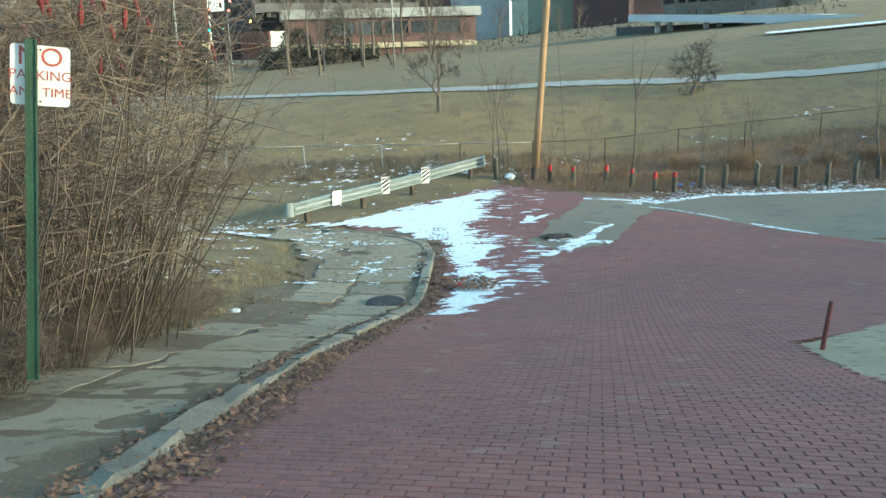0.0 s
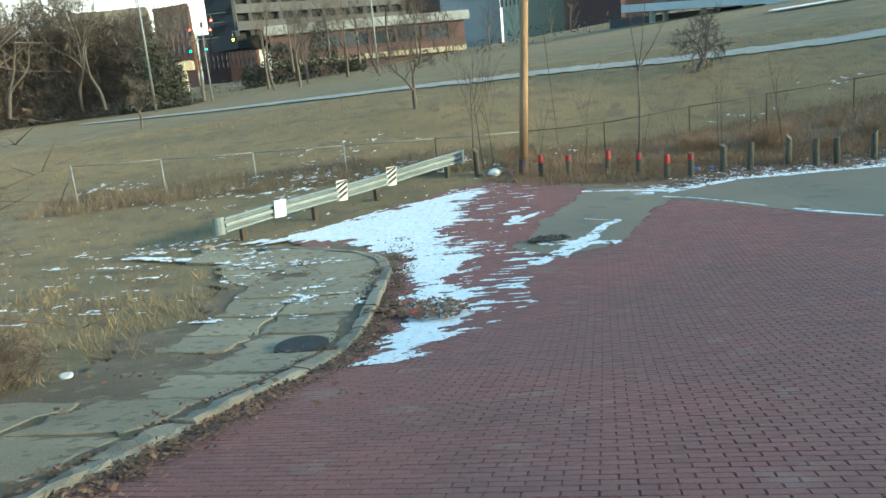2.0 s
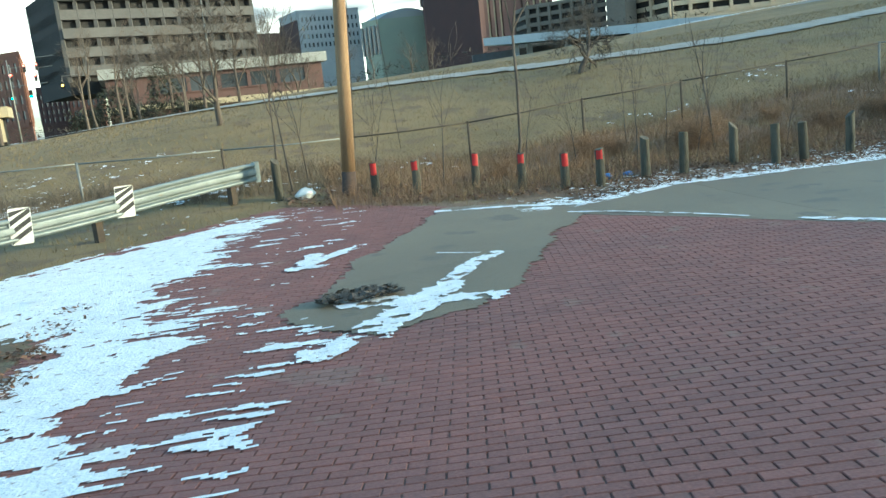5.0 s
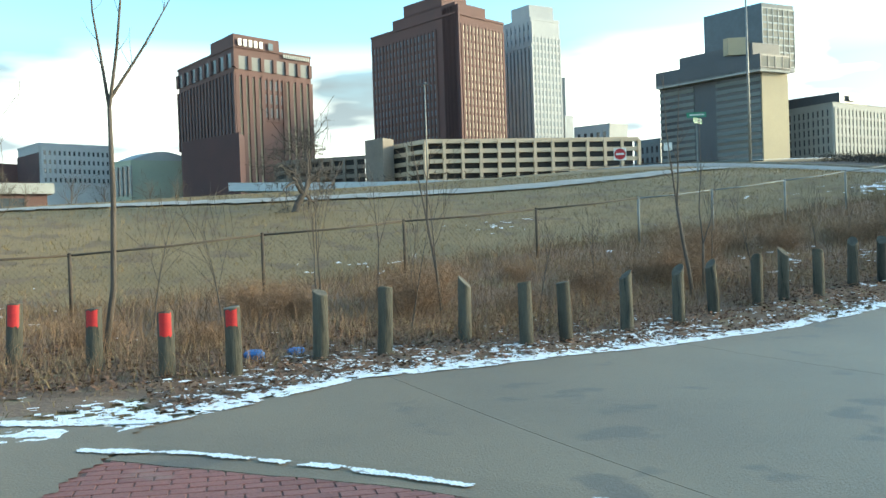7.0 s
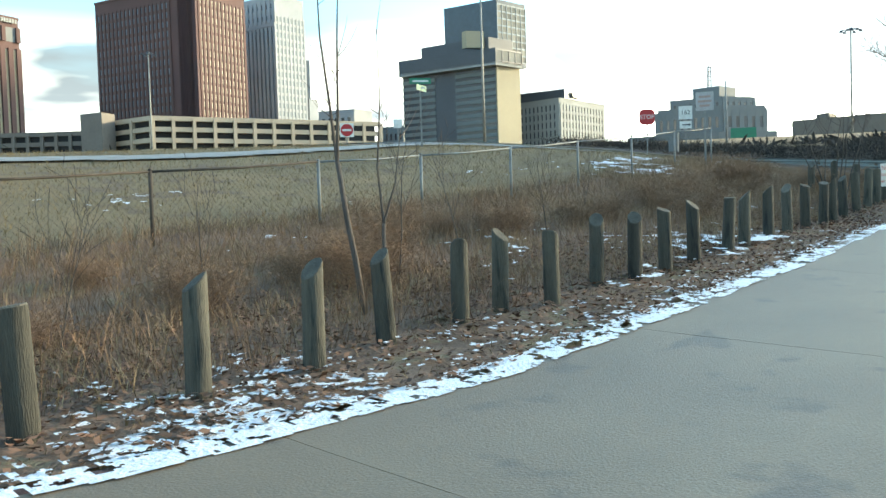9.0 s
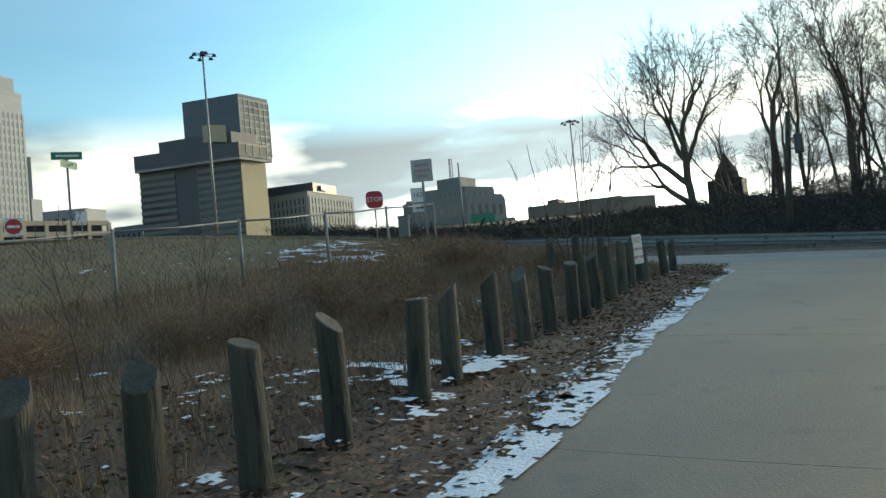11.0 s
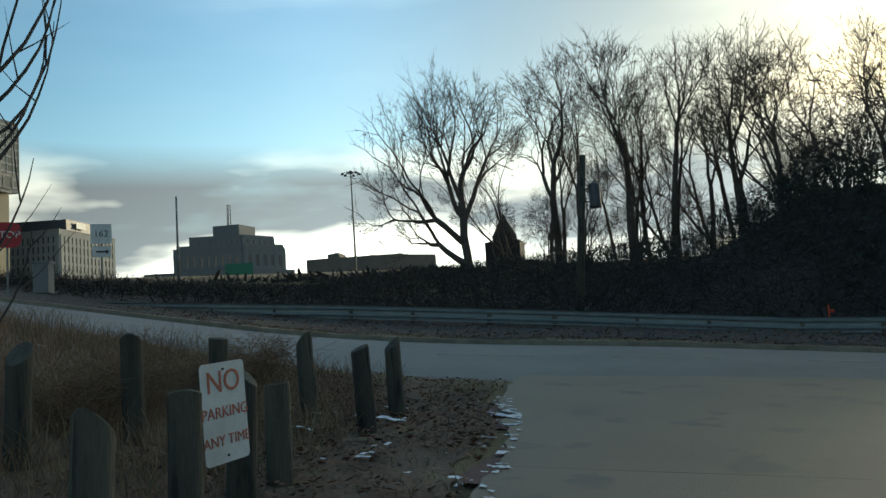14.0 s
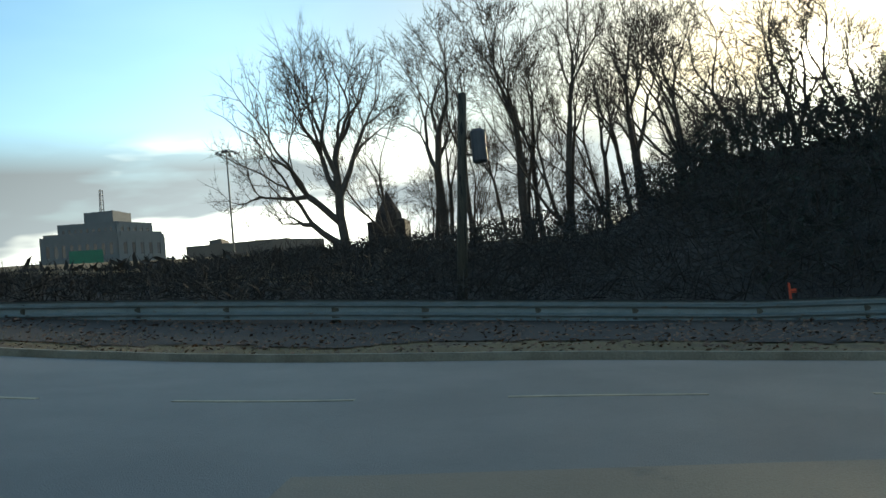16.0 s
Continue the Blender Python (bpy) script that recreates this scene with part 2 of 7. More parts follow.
M_OLIVE = mat("winter_grass_blades", (0.185, 0.136, 0.062), (0.235, 0.160, 0.080), scale=0.35, rough=0.9, bump=0.0, isl=0.4)
M_WEED = mat("reddish_dead_weeds", (0.27, 0.168, 0.098), (0.185, 0.112, 0.068), scale=0.9, rough=0.95, bump=0.0, isl=0.45)
M_THATCH = mat("grey_brown_thatch", (0.225, 0.172, 0.118), (0.150, 0.112, 0.078), scale=0.7, rough=0.95, bump=0.0, isl=0.45)
M_LEAF = mat("fallen_leaves", (0.21, 0.105, 0.058), (0.115, 0.065, 0.040), scale=1.2, rough=0.85, bump=0.0, isl=0.55)
M_DUFF = mat("brown_leaf_duff", (0.205, 0.125, 0.078), (0.140, 0.088, 0.058), scale=0.9, rough=0.95, bump=1.0, fine=22.0, spot=(0.20, 0.15, 0.085), spot_at=0.58, spot_scale=2.0, grain=0.55)
# leaf duff darkened: the hill's shade is put into the colour
M_SHADEDUFF = mat("shaded_woodland_floor", (0.055, 0.042, 0.033), (0.036, 0.029, 0.025), scale=0.7, rough=0.95, bump=1.0, fine=12.0, grain=0.5)
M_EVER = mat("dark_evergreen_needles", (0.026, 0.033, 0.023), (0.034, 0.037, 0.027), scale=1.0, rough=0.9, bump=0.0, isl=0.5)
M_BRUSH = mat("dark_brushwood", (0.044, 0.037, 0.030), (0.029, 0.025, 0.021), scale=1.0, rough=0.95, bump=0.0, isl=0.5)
M_BERRY = mat("sumac_seed_heads", (0.16, 0.022, 0.020), (0.10, 0.018, 0.016), scale=6.0, rough=0.9, bump=0.5)
M_GLASS = mat("dark_window_glass", (0.030, 0.038, 0.046), (0.045, 0.055, 0.066), scale=0.06, rough=0.12, bump=0.0, fine=0.4, rnd=0.4)
# golden sun glint of the tower's right face put into the pane colour
M_GLINTGLASS = mat("sun_glint_window_glass", (0.165, 0.130, 0.088), (0.115, 0.095, 0.07), scale=0.08, rough=0.5, bump=0.0, fine=0.6, rnd=0.4)
M_BLUEGLASS = mat("blue_grey_glass", (0.10, 0.14, 0.17), (0.07, 0.10, 0.13), scale=0.05, rough=0.15, bump=0.0, fine=0.5, rnd=0.25)
M_REDBRICK = mat("tower_red_brick", (0.105, 0.058, 0.053), (0.086, 0.051, 0.048), scale=0.06, rough=0.9, bump=0.1, fine=3.0, grain=0.15)
M_REDWALL = mat("dark_red_brick", (0.066, 0.032, 0.032), (0.050, 0.028, 0.030), scale=0.08, rough=0.9, bump=0.1, fine=3.0, grain=0.15)
M_LIME = mat("pale_limestone", (0.34, 0.355, 0.365), (0.27, 0.29, 0.305), scale=0.06, rough=0.85, bump=0.05, fine=2.0, grain=0.1)
M_PALE = mat("pale_stone", (0.28, 0.29, 0.28), (0.23, 0.24, 0.23), scale=0.08, rough=0.85, bump=0.05, fine=2.0, grain=0.1)
M_TAN = mat("tan_stone_panel", (0.36, 0.31, 0.21), (0.31, 0.27, 0.19), scale=0.06, rough=0.85, bump=0.05, fine=2.0, grain=0.1)
M_DECK = mat("precast_parking_deck", (0.47, 0.385, 0.285), (0.39, 0.32, 0.24), scale=0.12, rough=0.88, bump=0.05, fine=2.0, grain=0.12)
M_DARKDECK = mat("dark_weathered_concrete", (0.088, 0.086, 0.084), (0.066, 0.066, 0.066), scale=0.10, rough=0.9, bump=0.05, fine=2.0, grain=0.2)
M_GREYDECK = mat("grey_old_parking_deck", (0.165, 0.145, 0.125), (0.13, 0.115, 0.10), scale=0.12, rough=0.9, bump=0.05, fine=2.0, grain=0.15)
M_TEAL = mat("teal_grey_spandrel", (0.125, 0.165, 0.185), (0.10, 0.135, 0.155), scale=0.06, rough=0.5, bump=0.0, fine=2.0)
M_DKMETAL = mat("dark_metal_cladding", (0.040, 0.048, 0.058), (0.052, 0.060, 0.070), scale=0.06, rough=0.5, bump=0.0, fine=2.0)
M_SKYGLASS = mat("sky_reflecting_glass", (0.045, 0.062, 0.080), (0.034, 0.050, 0.066), scale=0.05, rough=0.3, bump=0.0, fine=0.5)
M_STAKE = mat("rusty_red_stake", (0.16, 0.035, 0.028), (0.09, 0.028, 0.024), scale=6.0, rough=0.8, bump=0.3)
M_GREYSTONE = mat("grey_stone_cladding", (0.18, 0.19, 0.19), (0.145, 0.155, 0.155), scale=0.08, rough=0.85, bump=0.05, fine=2.0, grain=0.12)
M_DKBRICK = mat("dark_brown_brick", (0.050, 0.040, 0.035), (0.036, 0.030, 0.028), scale=0.5, rough=0.9, bump=0.2, fine=8.0)
M_BLUEPANE = mat("blue_window_pane", (0.085, 0.105, 0.13), (0.06, 0.075, 0.095), scale=0.3, rough=0.3, bump=0.0, fine=1.0, rnd=0.35)
# the same glint, muted, put into the glass block's sun-side panes
M_DIMGOLD = mat("dim_golden_glass", (0.17, 0.155, 0.12), (0.11, 0.11, 0.095), scale=0.1, rough=0.15, bump=0.0, fine=0.6, rnd=0.4)
M_STRIPE = mat("grey_green_spandrel_stripes", (0.135, 0.155, 0.152), (0.11, 0.13, 0.13), scale=0.08, rough=0.7, bump=0.03, fine=2.0, grain=0.1)
# near-black stand-in for shade inside openings; also plain unlit signal lenses
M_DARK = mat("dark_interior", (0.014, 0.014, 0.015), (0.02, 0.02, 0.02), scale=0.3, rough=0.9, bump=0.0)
M_BRIDGE = mat("pale_bridge_concrete", (0.45, 0.49, 0.52), (0.36, 0.40, 0.43), scale=0.2, rough=0.85, bump=0.1, fine=4.0, grain=0.12)
M_BLUE = mat("blue_litter", (0.03, 0.16, 0.42), (0.02, 0.10, 0.3), scale=8.0, rough=0.5, bump=0.2)
M_IRON = mat("cast_iron", (0.055, 0.045, 0.040), (0.035, 0.03, 0.028), scale=6.0, rough=0.75, bump=0.5, metal=0.3)
M_ORANGE = mat("orange_marker", (0.72, 0.09, 0.03), (0.6, 0.07, 0.03), scale=4.0, rough=0.6, bump=0.0)
M_LINE = mat("worn_road_line", (0.42, 0.36, 0.24), (0.24, 0.21, 0.16), scale=3.0, rough=0.8, bump=0.2)


# ---- building helpers ----
class Shape:
    """Collects vertices and faces of one mesh, with a material slot for each face."""

    def __init__(self):
        self.v, self.f, self.m = [], [], []

    def add(self, verts, faces, slot=0):
        k = len(self.v)
        self.v.extend([tuple(map(float, p)) for p in verts])
        self.f.extend([tuple(k + i for i in f) for f in faces])
        self.m.extend([slot] * len(faces))

    def box(self, c, size, turn=0.0, slot=0, tilt=None):
        sx, sy, sz = (s / 2 for s in size)
        r = tilt if tilt is not None else Matrix.Rotation(turn, 3, "Z")
        p = [Vector(c) + r @ Vector((x * sx, y * sy, z * sz)) for z in (-1, 1) for y in (-1, 1) for x in (-1, 1)]
        self.add(p, [(0, 2, 3, 1), (4, 5, 7, 6), (0, 1, 5, 4), (2, 6, 7, 3), (0, 4, 6, 2), (1, 3, 7, 5)], slot)

    def tube(self, points, radii, sides=8, slot=0, cap=True):
        """A tapered tube along points."""
        pts = [Vector(p) for p in points]
        rings = []
        for i, p in enumerate(pts):
            d = (pts[min(i + 1, len(pts) - 1)] - pts[max(i - 1, 0)]).normalized()
            a = d.orthogonal().normalized() if i == 0 else (a - d * a.dot(d)).normalized()
            b = d.cross(a)
            rings.append([p + (a * math.cos(t) + b * math.sin(t)) * radii[i] for t in (2 * math.pi * k / sides for k in range(sides))])
        faces = [(i * sides + k, i * sides + (k + 1) % sides, (i + 1) * sides + (k + 1) % sides, (i + 1) * sides + k) for i in range(len(pts) - 1) for k in range(sides)]
        if cap:
            faces += [tuple(range(sides - 1, -1, -1)), tuple((len(pts) - 1) * sides + k for k in range(sides))]
        self.add([p for r in rings for p in r], faces, slot)

    def twig(self, p, q, r):
        """A thin tapered three-sided twig from p to a point at q."""
        p, q = Vector(p), Vector(q)
        d = q - p
        a = d.orthogonal().normalized() * r
        b = d.normalized().cross(a)
        self.add([p + a, p - a * 0.5 + b * 0.87, p - a * 0.5 - b * 0.87, q], [(0, 1, 3), (1, 2, 3), (2, 0, 3)])

    def prism(self, outline, z0, z1, slot=0):
        n = len(outline)
        self.add([(x, y, z0) for x, y in outline] + [(x, y, z1) for x, y in outline],
                 [(i, (i + 1) % n, n + (i + 1) % n, n + i) for i in range(n)] + [tuple(range(n - 1, -1, -1)), tuple(range(n, 2 * n))], slot)

    def mesh(self, name):
        me = bpy.data.meshes.new(name)
        me.from_pydata(self.v, [], self.f)
        me.polygons.foreach_set("material_index", self.m)
        me.update()
        return me


def part(name, shape, mats, parent=None, label="", smooth=False, base=None):
    """Links a shape as one mesh object under a thing or part."""
    me = shape.mesh(name) if isinstance(shape, Shape) else shape
    if isinstance(shape, Shape):
        for m in (mats if isinstance(mats, (list, tuple)) else [mats]):
            me.materials.append(m)
        if smooth:
            me.polygons.foreach_set("use_smooth", [True] * len(me.polygons))
    ob = new(name, me)
    if parent is not None:
        ob.parent = parent
    if base is not None:
        ob.matrix_basis = base
    if label:
        tagged(ob, label=label)
    return ob


def thing(name, label, category, group="", at=(0, 0, 0), turn=0.0, kind=""):
    ob = new(name)
    ob.matrix_basis = pose(*at, 0, 0, turn)
    ob.empty_display_size = 0.2
    return tagged(ob, label, category, group, kind)


def solid(name, shape, mats, label, category="", kind="", group="", smooth=False, base=None):
    ob = part(name, shape, mats, smooth=smooth, base=base)
    return tagged(ob, label, category, group, kind)


def raw_mesh(name, verts, faces, material, flat=False):
    """A mesh object from arrays."""
    me = bpy.data.meshes.new(name)
    verts, faces = np.asarray(verts, np.float32), np.asarray(faces, np.int32)
    n = faces.shape[1]
    me.vertices.add(len(verts)), me.loops.add(faces.size), me.polygons.add(len(faces))
    me.vertices.foreach_set("co", verts.ravel())
    me.loops.foreach_set("vertex_index", faces.ravel())
    me.polygons.foreach_set("loop_start", np.arange(0, faces.size, n, dtype=np.int32))
    me.materials.append(material)
    me.update(calc_edges=True)
    me.validate()
    if flat:
        me.shade_flat()
    return me


def lattice(x, y, seed):
    """Hash of whole-number places, 0 to 1."""
    h = np.sin(x * 127.1 + y * 311.7 + seed * 74.7) * 43758.5453
    return h - np.floor(h)


def cloud(x, y, size, seed=0, octaves=4):
    """Smooth noise in 0 to 1 over arrays x, y, with features of about the given size."""
    x, y = np.asarray(x, float) / size, np.asarray(y, float) / size
    out, amp, total = 0.0, 1.0, 0.0
    for o in range(octaves):
        xi, yi = np.floor(x), np.floor(y)
        u, v = x - xi, y - yi
        u, v = u * u * (3 - 2 * u), v * v * (3 - 2 * v)
        a, b = lattice(xi, yi, seed + o), lattice(xi + 1, yi, seed + o)
        c, d = lattice(xi, yi + 1, seed + o), lattice(xi + 1, yi + 1, seed + o)
        out = out + amp * ((a * (1 - u) + b * u) * (1 - v) + (c * (1 - u) + d * u) * v)
        total, amp, x, y = total + amp, amp * 0.55, x * 2.03 + 17.3, y * 2.03 - 9.1
    return out / total


def inside(x, y, outline):
    """Which of the points x, y lie in the outline."""
    x, y = np.asarray(x, float), np.asarray(y, float)
    res = np.zeros(x.shape, bool)
    n = len(outline)
    for i in range(n):
        (x1, y1), (x2, y2) = outline[i], outline[(i + 1) % n]
        if y1 == y2:
            continue
        hitx = (x2 - x1) * (y - y1) / (y2 - y1) + x1
        res ^= ((y1 > y) != (y2 > y)) & (x < hitx)
    return res


def edge_distance(x, y, line):
    """Distance of points from a polyline."""
    best = np.full(np.shape(x), 1e9)
    for (x1, y1), (x2, y2) in zip(line[:-1], line[1:]):
        dx, dy = x2 - x1, y2 - y1
        t = np.clip(((x - x1) * dx + (y - y1) * dy) / (dx * dx + dy * dy), 0, 1)
        best = np.minimum(best, np.hypot(x - x1 - t * dx, y - y1 - t * dy))
    return best


def cells(name, keep, x0, x1, y0, y1, step, lift, material, bumpy=0.0, to_world=None):
    """A thin sheet on the land, made of the small cells that keep(x, y) lets stand."""
    xs, ys = np.arange(x0, x1 + step / 2, step), np.arange(y0, y1 + step / 2, step)
    gx, gy = np.meshgrid(xs, ys, indexing="ij")
    if to_world:
        wx, wy = to_world(gx, gy)
    else:
        wx, wy = gx + (cloud(gx, gy, 0.23, 31, 2) - 0.5) * step, gy + (cloud(gx, gy, 0.23, 47, 2) - 0.5) * step
    nx, ny = gx.shape
    cxm = (wx[:-1, :-1] + wx[1:, 1:]) / 2
    cym = (wy[:-1, :-1] + wy[1:, 1:]) / 2
    k = keep(cxm, cym)
    idx = np.arange(nx * ny).reshape(nx, ny)
    f = np.stack([idx[:-1, :-1], idx[1:, :-1], idx[1:, 1:], idx[:-1, 1:]], -1)[k]
    if not len(f):
        return None
    used, inv = np.unique(f, return_inverse=True)
    ux, uy = wx.ravel()[used], wy.ravel()[used]
    uz = ground(ux, uy) + lift + (bumpy * cloud(ux, uy, 0.35, 5) if bumpy else 0)
    return raw_mesh(name, np.stack([ux, uy, uz], -1), inv.reshape(f.shape), material)


# The lie of the land: heights along the road, then spot heights of the verges, field and far side.
ROAD = [(0.5, -0.3, -1.85), (1.0, 2.0, -2.5), (1.6, 4.9, -3.2), (2.1, 8.0, -4.0), (3.2, 12.0, -4.95), (4.3, 15.8, -5.7), (5.6, 18.2, -6.0), (8.0, 21.5, -6.2),
        (10.7, 24.0, -6.36), (13.3, 25.8, -6.45), (16.3, 27.4, -6.43), (21.0, 28.9, -6.25), (25.8, 29.8, -5.93), (30.0, 30.3, -5.58), (36.5, 30.7, -5.2), (42.0, 30.9, -5.0)]
SPOTS = [(-1.0, -8.0, -0.2), (-3.0, -40.0, 7.0), (9.0, 4.0, -3.4), (12.0, 15.0, -5.6), (-5.0, 3.0, -2.6), (-6.0, 12.0, -4.6), (-0.4, 17.2, -6.0), (-6.0, 21.0, -6.0), (-4.0, 27.6, -6.3), (3.0, 34.4, -6.0),
         (6.3, 28.6, -6.2), (12.0, 31.6, -6.3), (18.6, 32.0, -6.28), (24.0, 32.0, -5.9), (32.4, 33.0, -5.4), (42.0, 33.7, -4.85), (-12.0, 36.5, -6.2), (9.0, 37.3, -6.0), (19.2, 38.4, -5.3), (42.0, 41.0, -3.2),
         (1.2, 47.4, -4.2), (16.0, 48.0, -3.7), (57.0, 52.5, -1.6), (-4.0, 105.0, -3.4), (17.0, 85.0, -1.9), (35.0, 78.0, -0.7), (50.0, 70.0, 0.2), (50.0, 31.0, -4.65), (50.5, 39.0, -4.0), (60.0, 32.0, -4.1), (49.0, 10.0, -6.2), (110.0, 42.0, 1.5), (85.0, 170.0, 5.5), (20.0, 10.0, -5.6), (40.0, 20.0, -5.8)]


def smooth_heights(rows):
    """A smooth sheet through the given heights (thin plate)."""
    p = np.array(rows, float)
    n = len(p)
    d = np.hypot(p[:, None, 0] - p[None, :, 0], p[:, None, 1] - p[None, :, 1])
    k = np.where(d > 0, d * d * np.log(d + 1e-9), 0.0) + np.eye(n) * 1.5
    a = np.zeros((n + 3, n + 3))
    a[:n, :n], a[:n, n], a[:n, n + 1:n + 3] = k, 1, p[:, :2]
    a[n, :n], a[n + 1:, :n] = 1, p[:, :2].T
    return p, np.linalg.solve(a, np.r_[p[:, 2], 0, 0, 0])


SHEET = smooth_heights(ROAD + SPOTS)


def ground(x, y):
    """Height of the land at x, y (numbers or arrays)."""
    p, w = SHEET
    x, y = np.asarray(x, float), np.asarray(y, float)
    n = len(p)
    # far away the land runs level
    cx, cy = np.clip(x, -60, 150), np.clip(y, -45, 180)
    z = w[n] + w[n + 1] * cx + w[n + 2] * cy
    for (px, py, _), wi in zip(p, w):
        d2 = (cx - px) ** 2 + (cy - py) ** 2 + 1e-9
        z = z + wi * 0.5 * d2 * np.log(d2)
    far = np.clip((np.hypot(x - 30, y - 35) - 90) / 60, 0, 1)
    return z * (1 - far) + far * np.clip(z, -6.0, 6.0)

# ---- the land and the roads ----
def spaced(lo, hi, fine_lo, fine_hi, step, grow=1.28):
    mid = list(np.arange(fine_lo, fine_hi + step / 2, step))
    up, down, s = [mid[-1]], [mid[0]], step
    while up[-1] < hi or down[-1] > lo:
        s *= grow
        if up[-1] < hi:
            up.append(min(hi, up[-1] + s))
        if down[-1] > lo:
            down.append(max(lo, down[-1] - s))
    return np.array(sorted(set(down + mid + up)))


KERB = [(-1.75, -6.0), (-1.5, 3.0), (-1.3, 6.5), (-1.1, 9.5), (-0.45, 13.6), (0.1, 15.8), (0.35, 18.0), (0.5, 20.5), (0.62, 22.6), (0.45, 23.8), (-0.2, 24.9), (-1.5, 25.8), (-3.2, 26.6), (-5.0, 27.0)]
JOINT = [(8.5, 27.8), (10.0, 26.4), (11.6, 24.3), (13.6, 22.1), (15.5, 20.0)]
PATCH = [(6.4, 29.9), (5.44, 27.8), (4.5, 26.2), (3.96, 24.4), (3.45, 23.8), (3.7, 22.9), (4.4, 22.3), (5.5, 22.8), (6.1, 23.5), (6.5, 24.3), (7.4, 26.3), (8.5, 27.8), (8.75, 28.7), (7.0, 30.1)]
BRICKS = KERB[1:12] + [(-2.6, 27.3), (0.6, 30.3), (3.4, 32.7), (5.0, 31.9), (6.8, 30.0)] + PATCH[0:1] + [(8.6, 28.2)] + JOINT + [(13.0, 17.2), (8.0, 12.2), (5.5, 10.4), (5.2, 9.0), (4.9, 3.0)]


def verge_y(x):
    """North edge of the concrete road, at the foot of the bollards."""
    return np.interp(x, [8.6, 11.3, 14.5, 19.0, 25.0, 32.3, 40.6, 43.6], [28.7, 30.2, 30.35, 30.4, 30.75, 31.4, 32.0, 32.6])


def cross_edges(y):
    """West and east edge of the street that crosses at the end."""
    w = np.interp(y, [-60, 20, 33.5, 38, 60, 90], [53.0, 47.0, 45.3, 45.1, 47.0, 52.0])
    return w, np.interp(y, [-60, 20, 28, 33, 38, 46, 60, 90], [59.5, 52.3, 52.4, 52.9, 53.6, 53.3, 53.5, 57.5])


gx, gy = spaced(-2500, 2500, -14, 64, 0.5), spaced(-2500, 2500, -6, 62, 0.5)
X, Y = np.meshgrid(gx, gy, indexing="ij")
Z = ground(X, Y)
near = np.clip(1 - np.hypot(X - 25, Y - 30) / 60, 0, 1)
Z = Z + near * (cloud(X, Y, 1.6, 3) - 0.5) * 0.06 - 0.02
idx = np.arange(X.size).reshape(X.shape)
land = new("ground", raw_mesh("ground", np.stack([X, Y, Z], -1).reshape(-1, 3), np.stack([idx[:-1, :-1], idx[1:, :-1], idx[1:, 1:], idx[:-1, 1:]], -1).reshape(-1, 4), M_TURF))
land.data.polygons.foreach_set("use_smooth", [True] * len(land.data.polygons))
tagged(land, "rolling dormant winter turf, straw and olive brown", "ground", kind="structure")


# concrete road along the bollards: slabs with open joints
def slab_mesh(x0, x1, d0, d1, keep, lift):
    nx, nd = max(2, int((x1 - x0) / 0.22)), max(2, int((d1 - d0) / 0.22))
    gxs, gds = np.meshgrid(np.linspace(x0, x1, nx + 1), np.linspace(d0, d1, nd + 1), indexing="ij")
    wx, wy = gxs, verge_y(gxs) - gds + (cloud(gxs, gds, 0.5, 9, 3) - 0.5) * 0.24 * (gds < 0.3)
    k = keep((wx[:-1, :-1] + wx[1:, 1:]) / 2, (wy[:-1, :-1] + wy[1:, 1:]) / 2)
    if not k.any():
        return None
    ids = np.arange(wx.size).reshape(wx.shape)
    f = np.stack([ids[:-1, :-1], ids[:-1, 1:], ids[1:, 1:], ids[1:, :-1]], -1)[k][:, ::-1]
    used, inv = np.unique(f, return_inverse=True)
    ux, uy = wx.ravel()[used], wy.ravel()[used]
    v = np.stack([ux, uy, ground(ux, uy) + lift], -1)
    f = inv.reshape(f.shape)
    # sides down to the bed along the open border
    e = np.concatenate([f[:, [0, 1]], f[:, [1, 2]], f[:, [2, 3]], f[:, [3, 0]]])
    key = set(map(tuple, e.tolist()))
    rim = np.array([(a, b) for a, b in key if (b, a) not in key])
    low = v.copy()
    low[:, 2] -= 0.1
    n = len(v)
    f = np.concatenate([f, np.stack([rim[:, 1], rim[:, 0], rim[:, 0] + n, rim[:, 1] + n], -1)])
    return raw_mesh("slab", np.concatenate([v, low]), f[:, ::-1], M_CONC, flat=True)


joint_x = [p[0] for p in JOINT]
joint_y = [p[1] for p in JOINT]


def past_joint(x, y):
    """North-east of the line where bricks meet concrete."""
    return (y > np.interp(x, joint_x, joint_y)) & (x > 8.0) | (x > 15.4)


concrete = tagged(new("road"), "buff worn concrete road slabs beside wooden bollards", "road", kind="structure")
bed = cells("road_bed", lambda x, y: past_joint(x, y) & (y < verge_y(x) + 0.05) & (y > verge_y(x) - 7.38), 8.4, 46.4, 20, 32.8, 0.3, 0.012, M_MORTAR)
part("road_bed", bed, None, concrete)
xs = [8.4, 11.6, 16.2, 20.6, 25.2, 29.8, 34.4, 39.0, 46.6]
for i in range(len(xs) - 1):
    for d0, d1 in ((0.0, 7.4),):
        me = slab_mesh(xs[i] + 0.003, xs[i + 1] - 0.003, d0, d1, past_joint, 0.030)
        if me:
            part("slab", me, None, concrete)

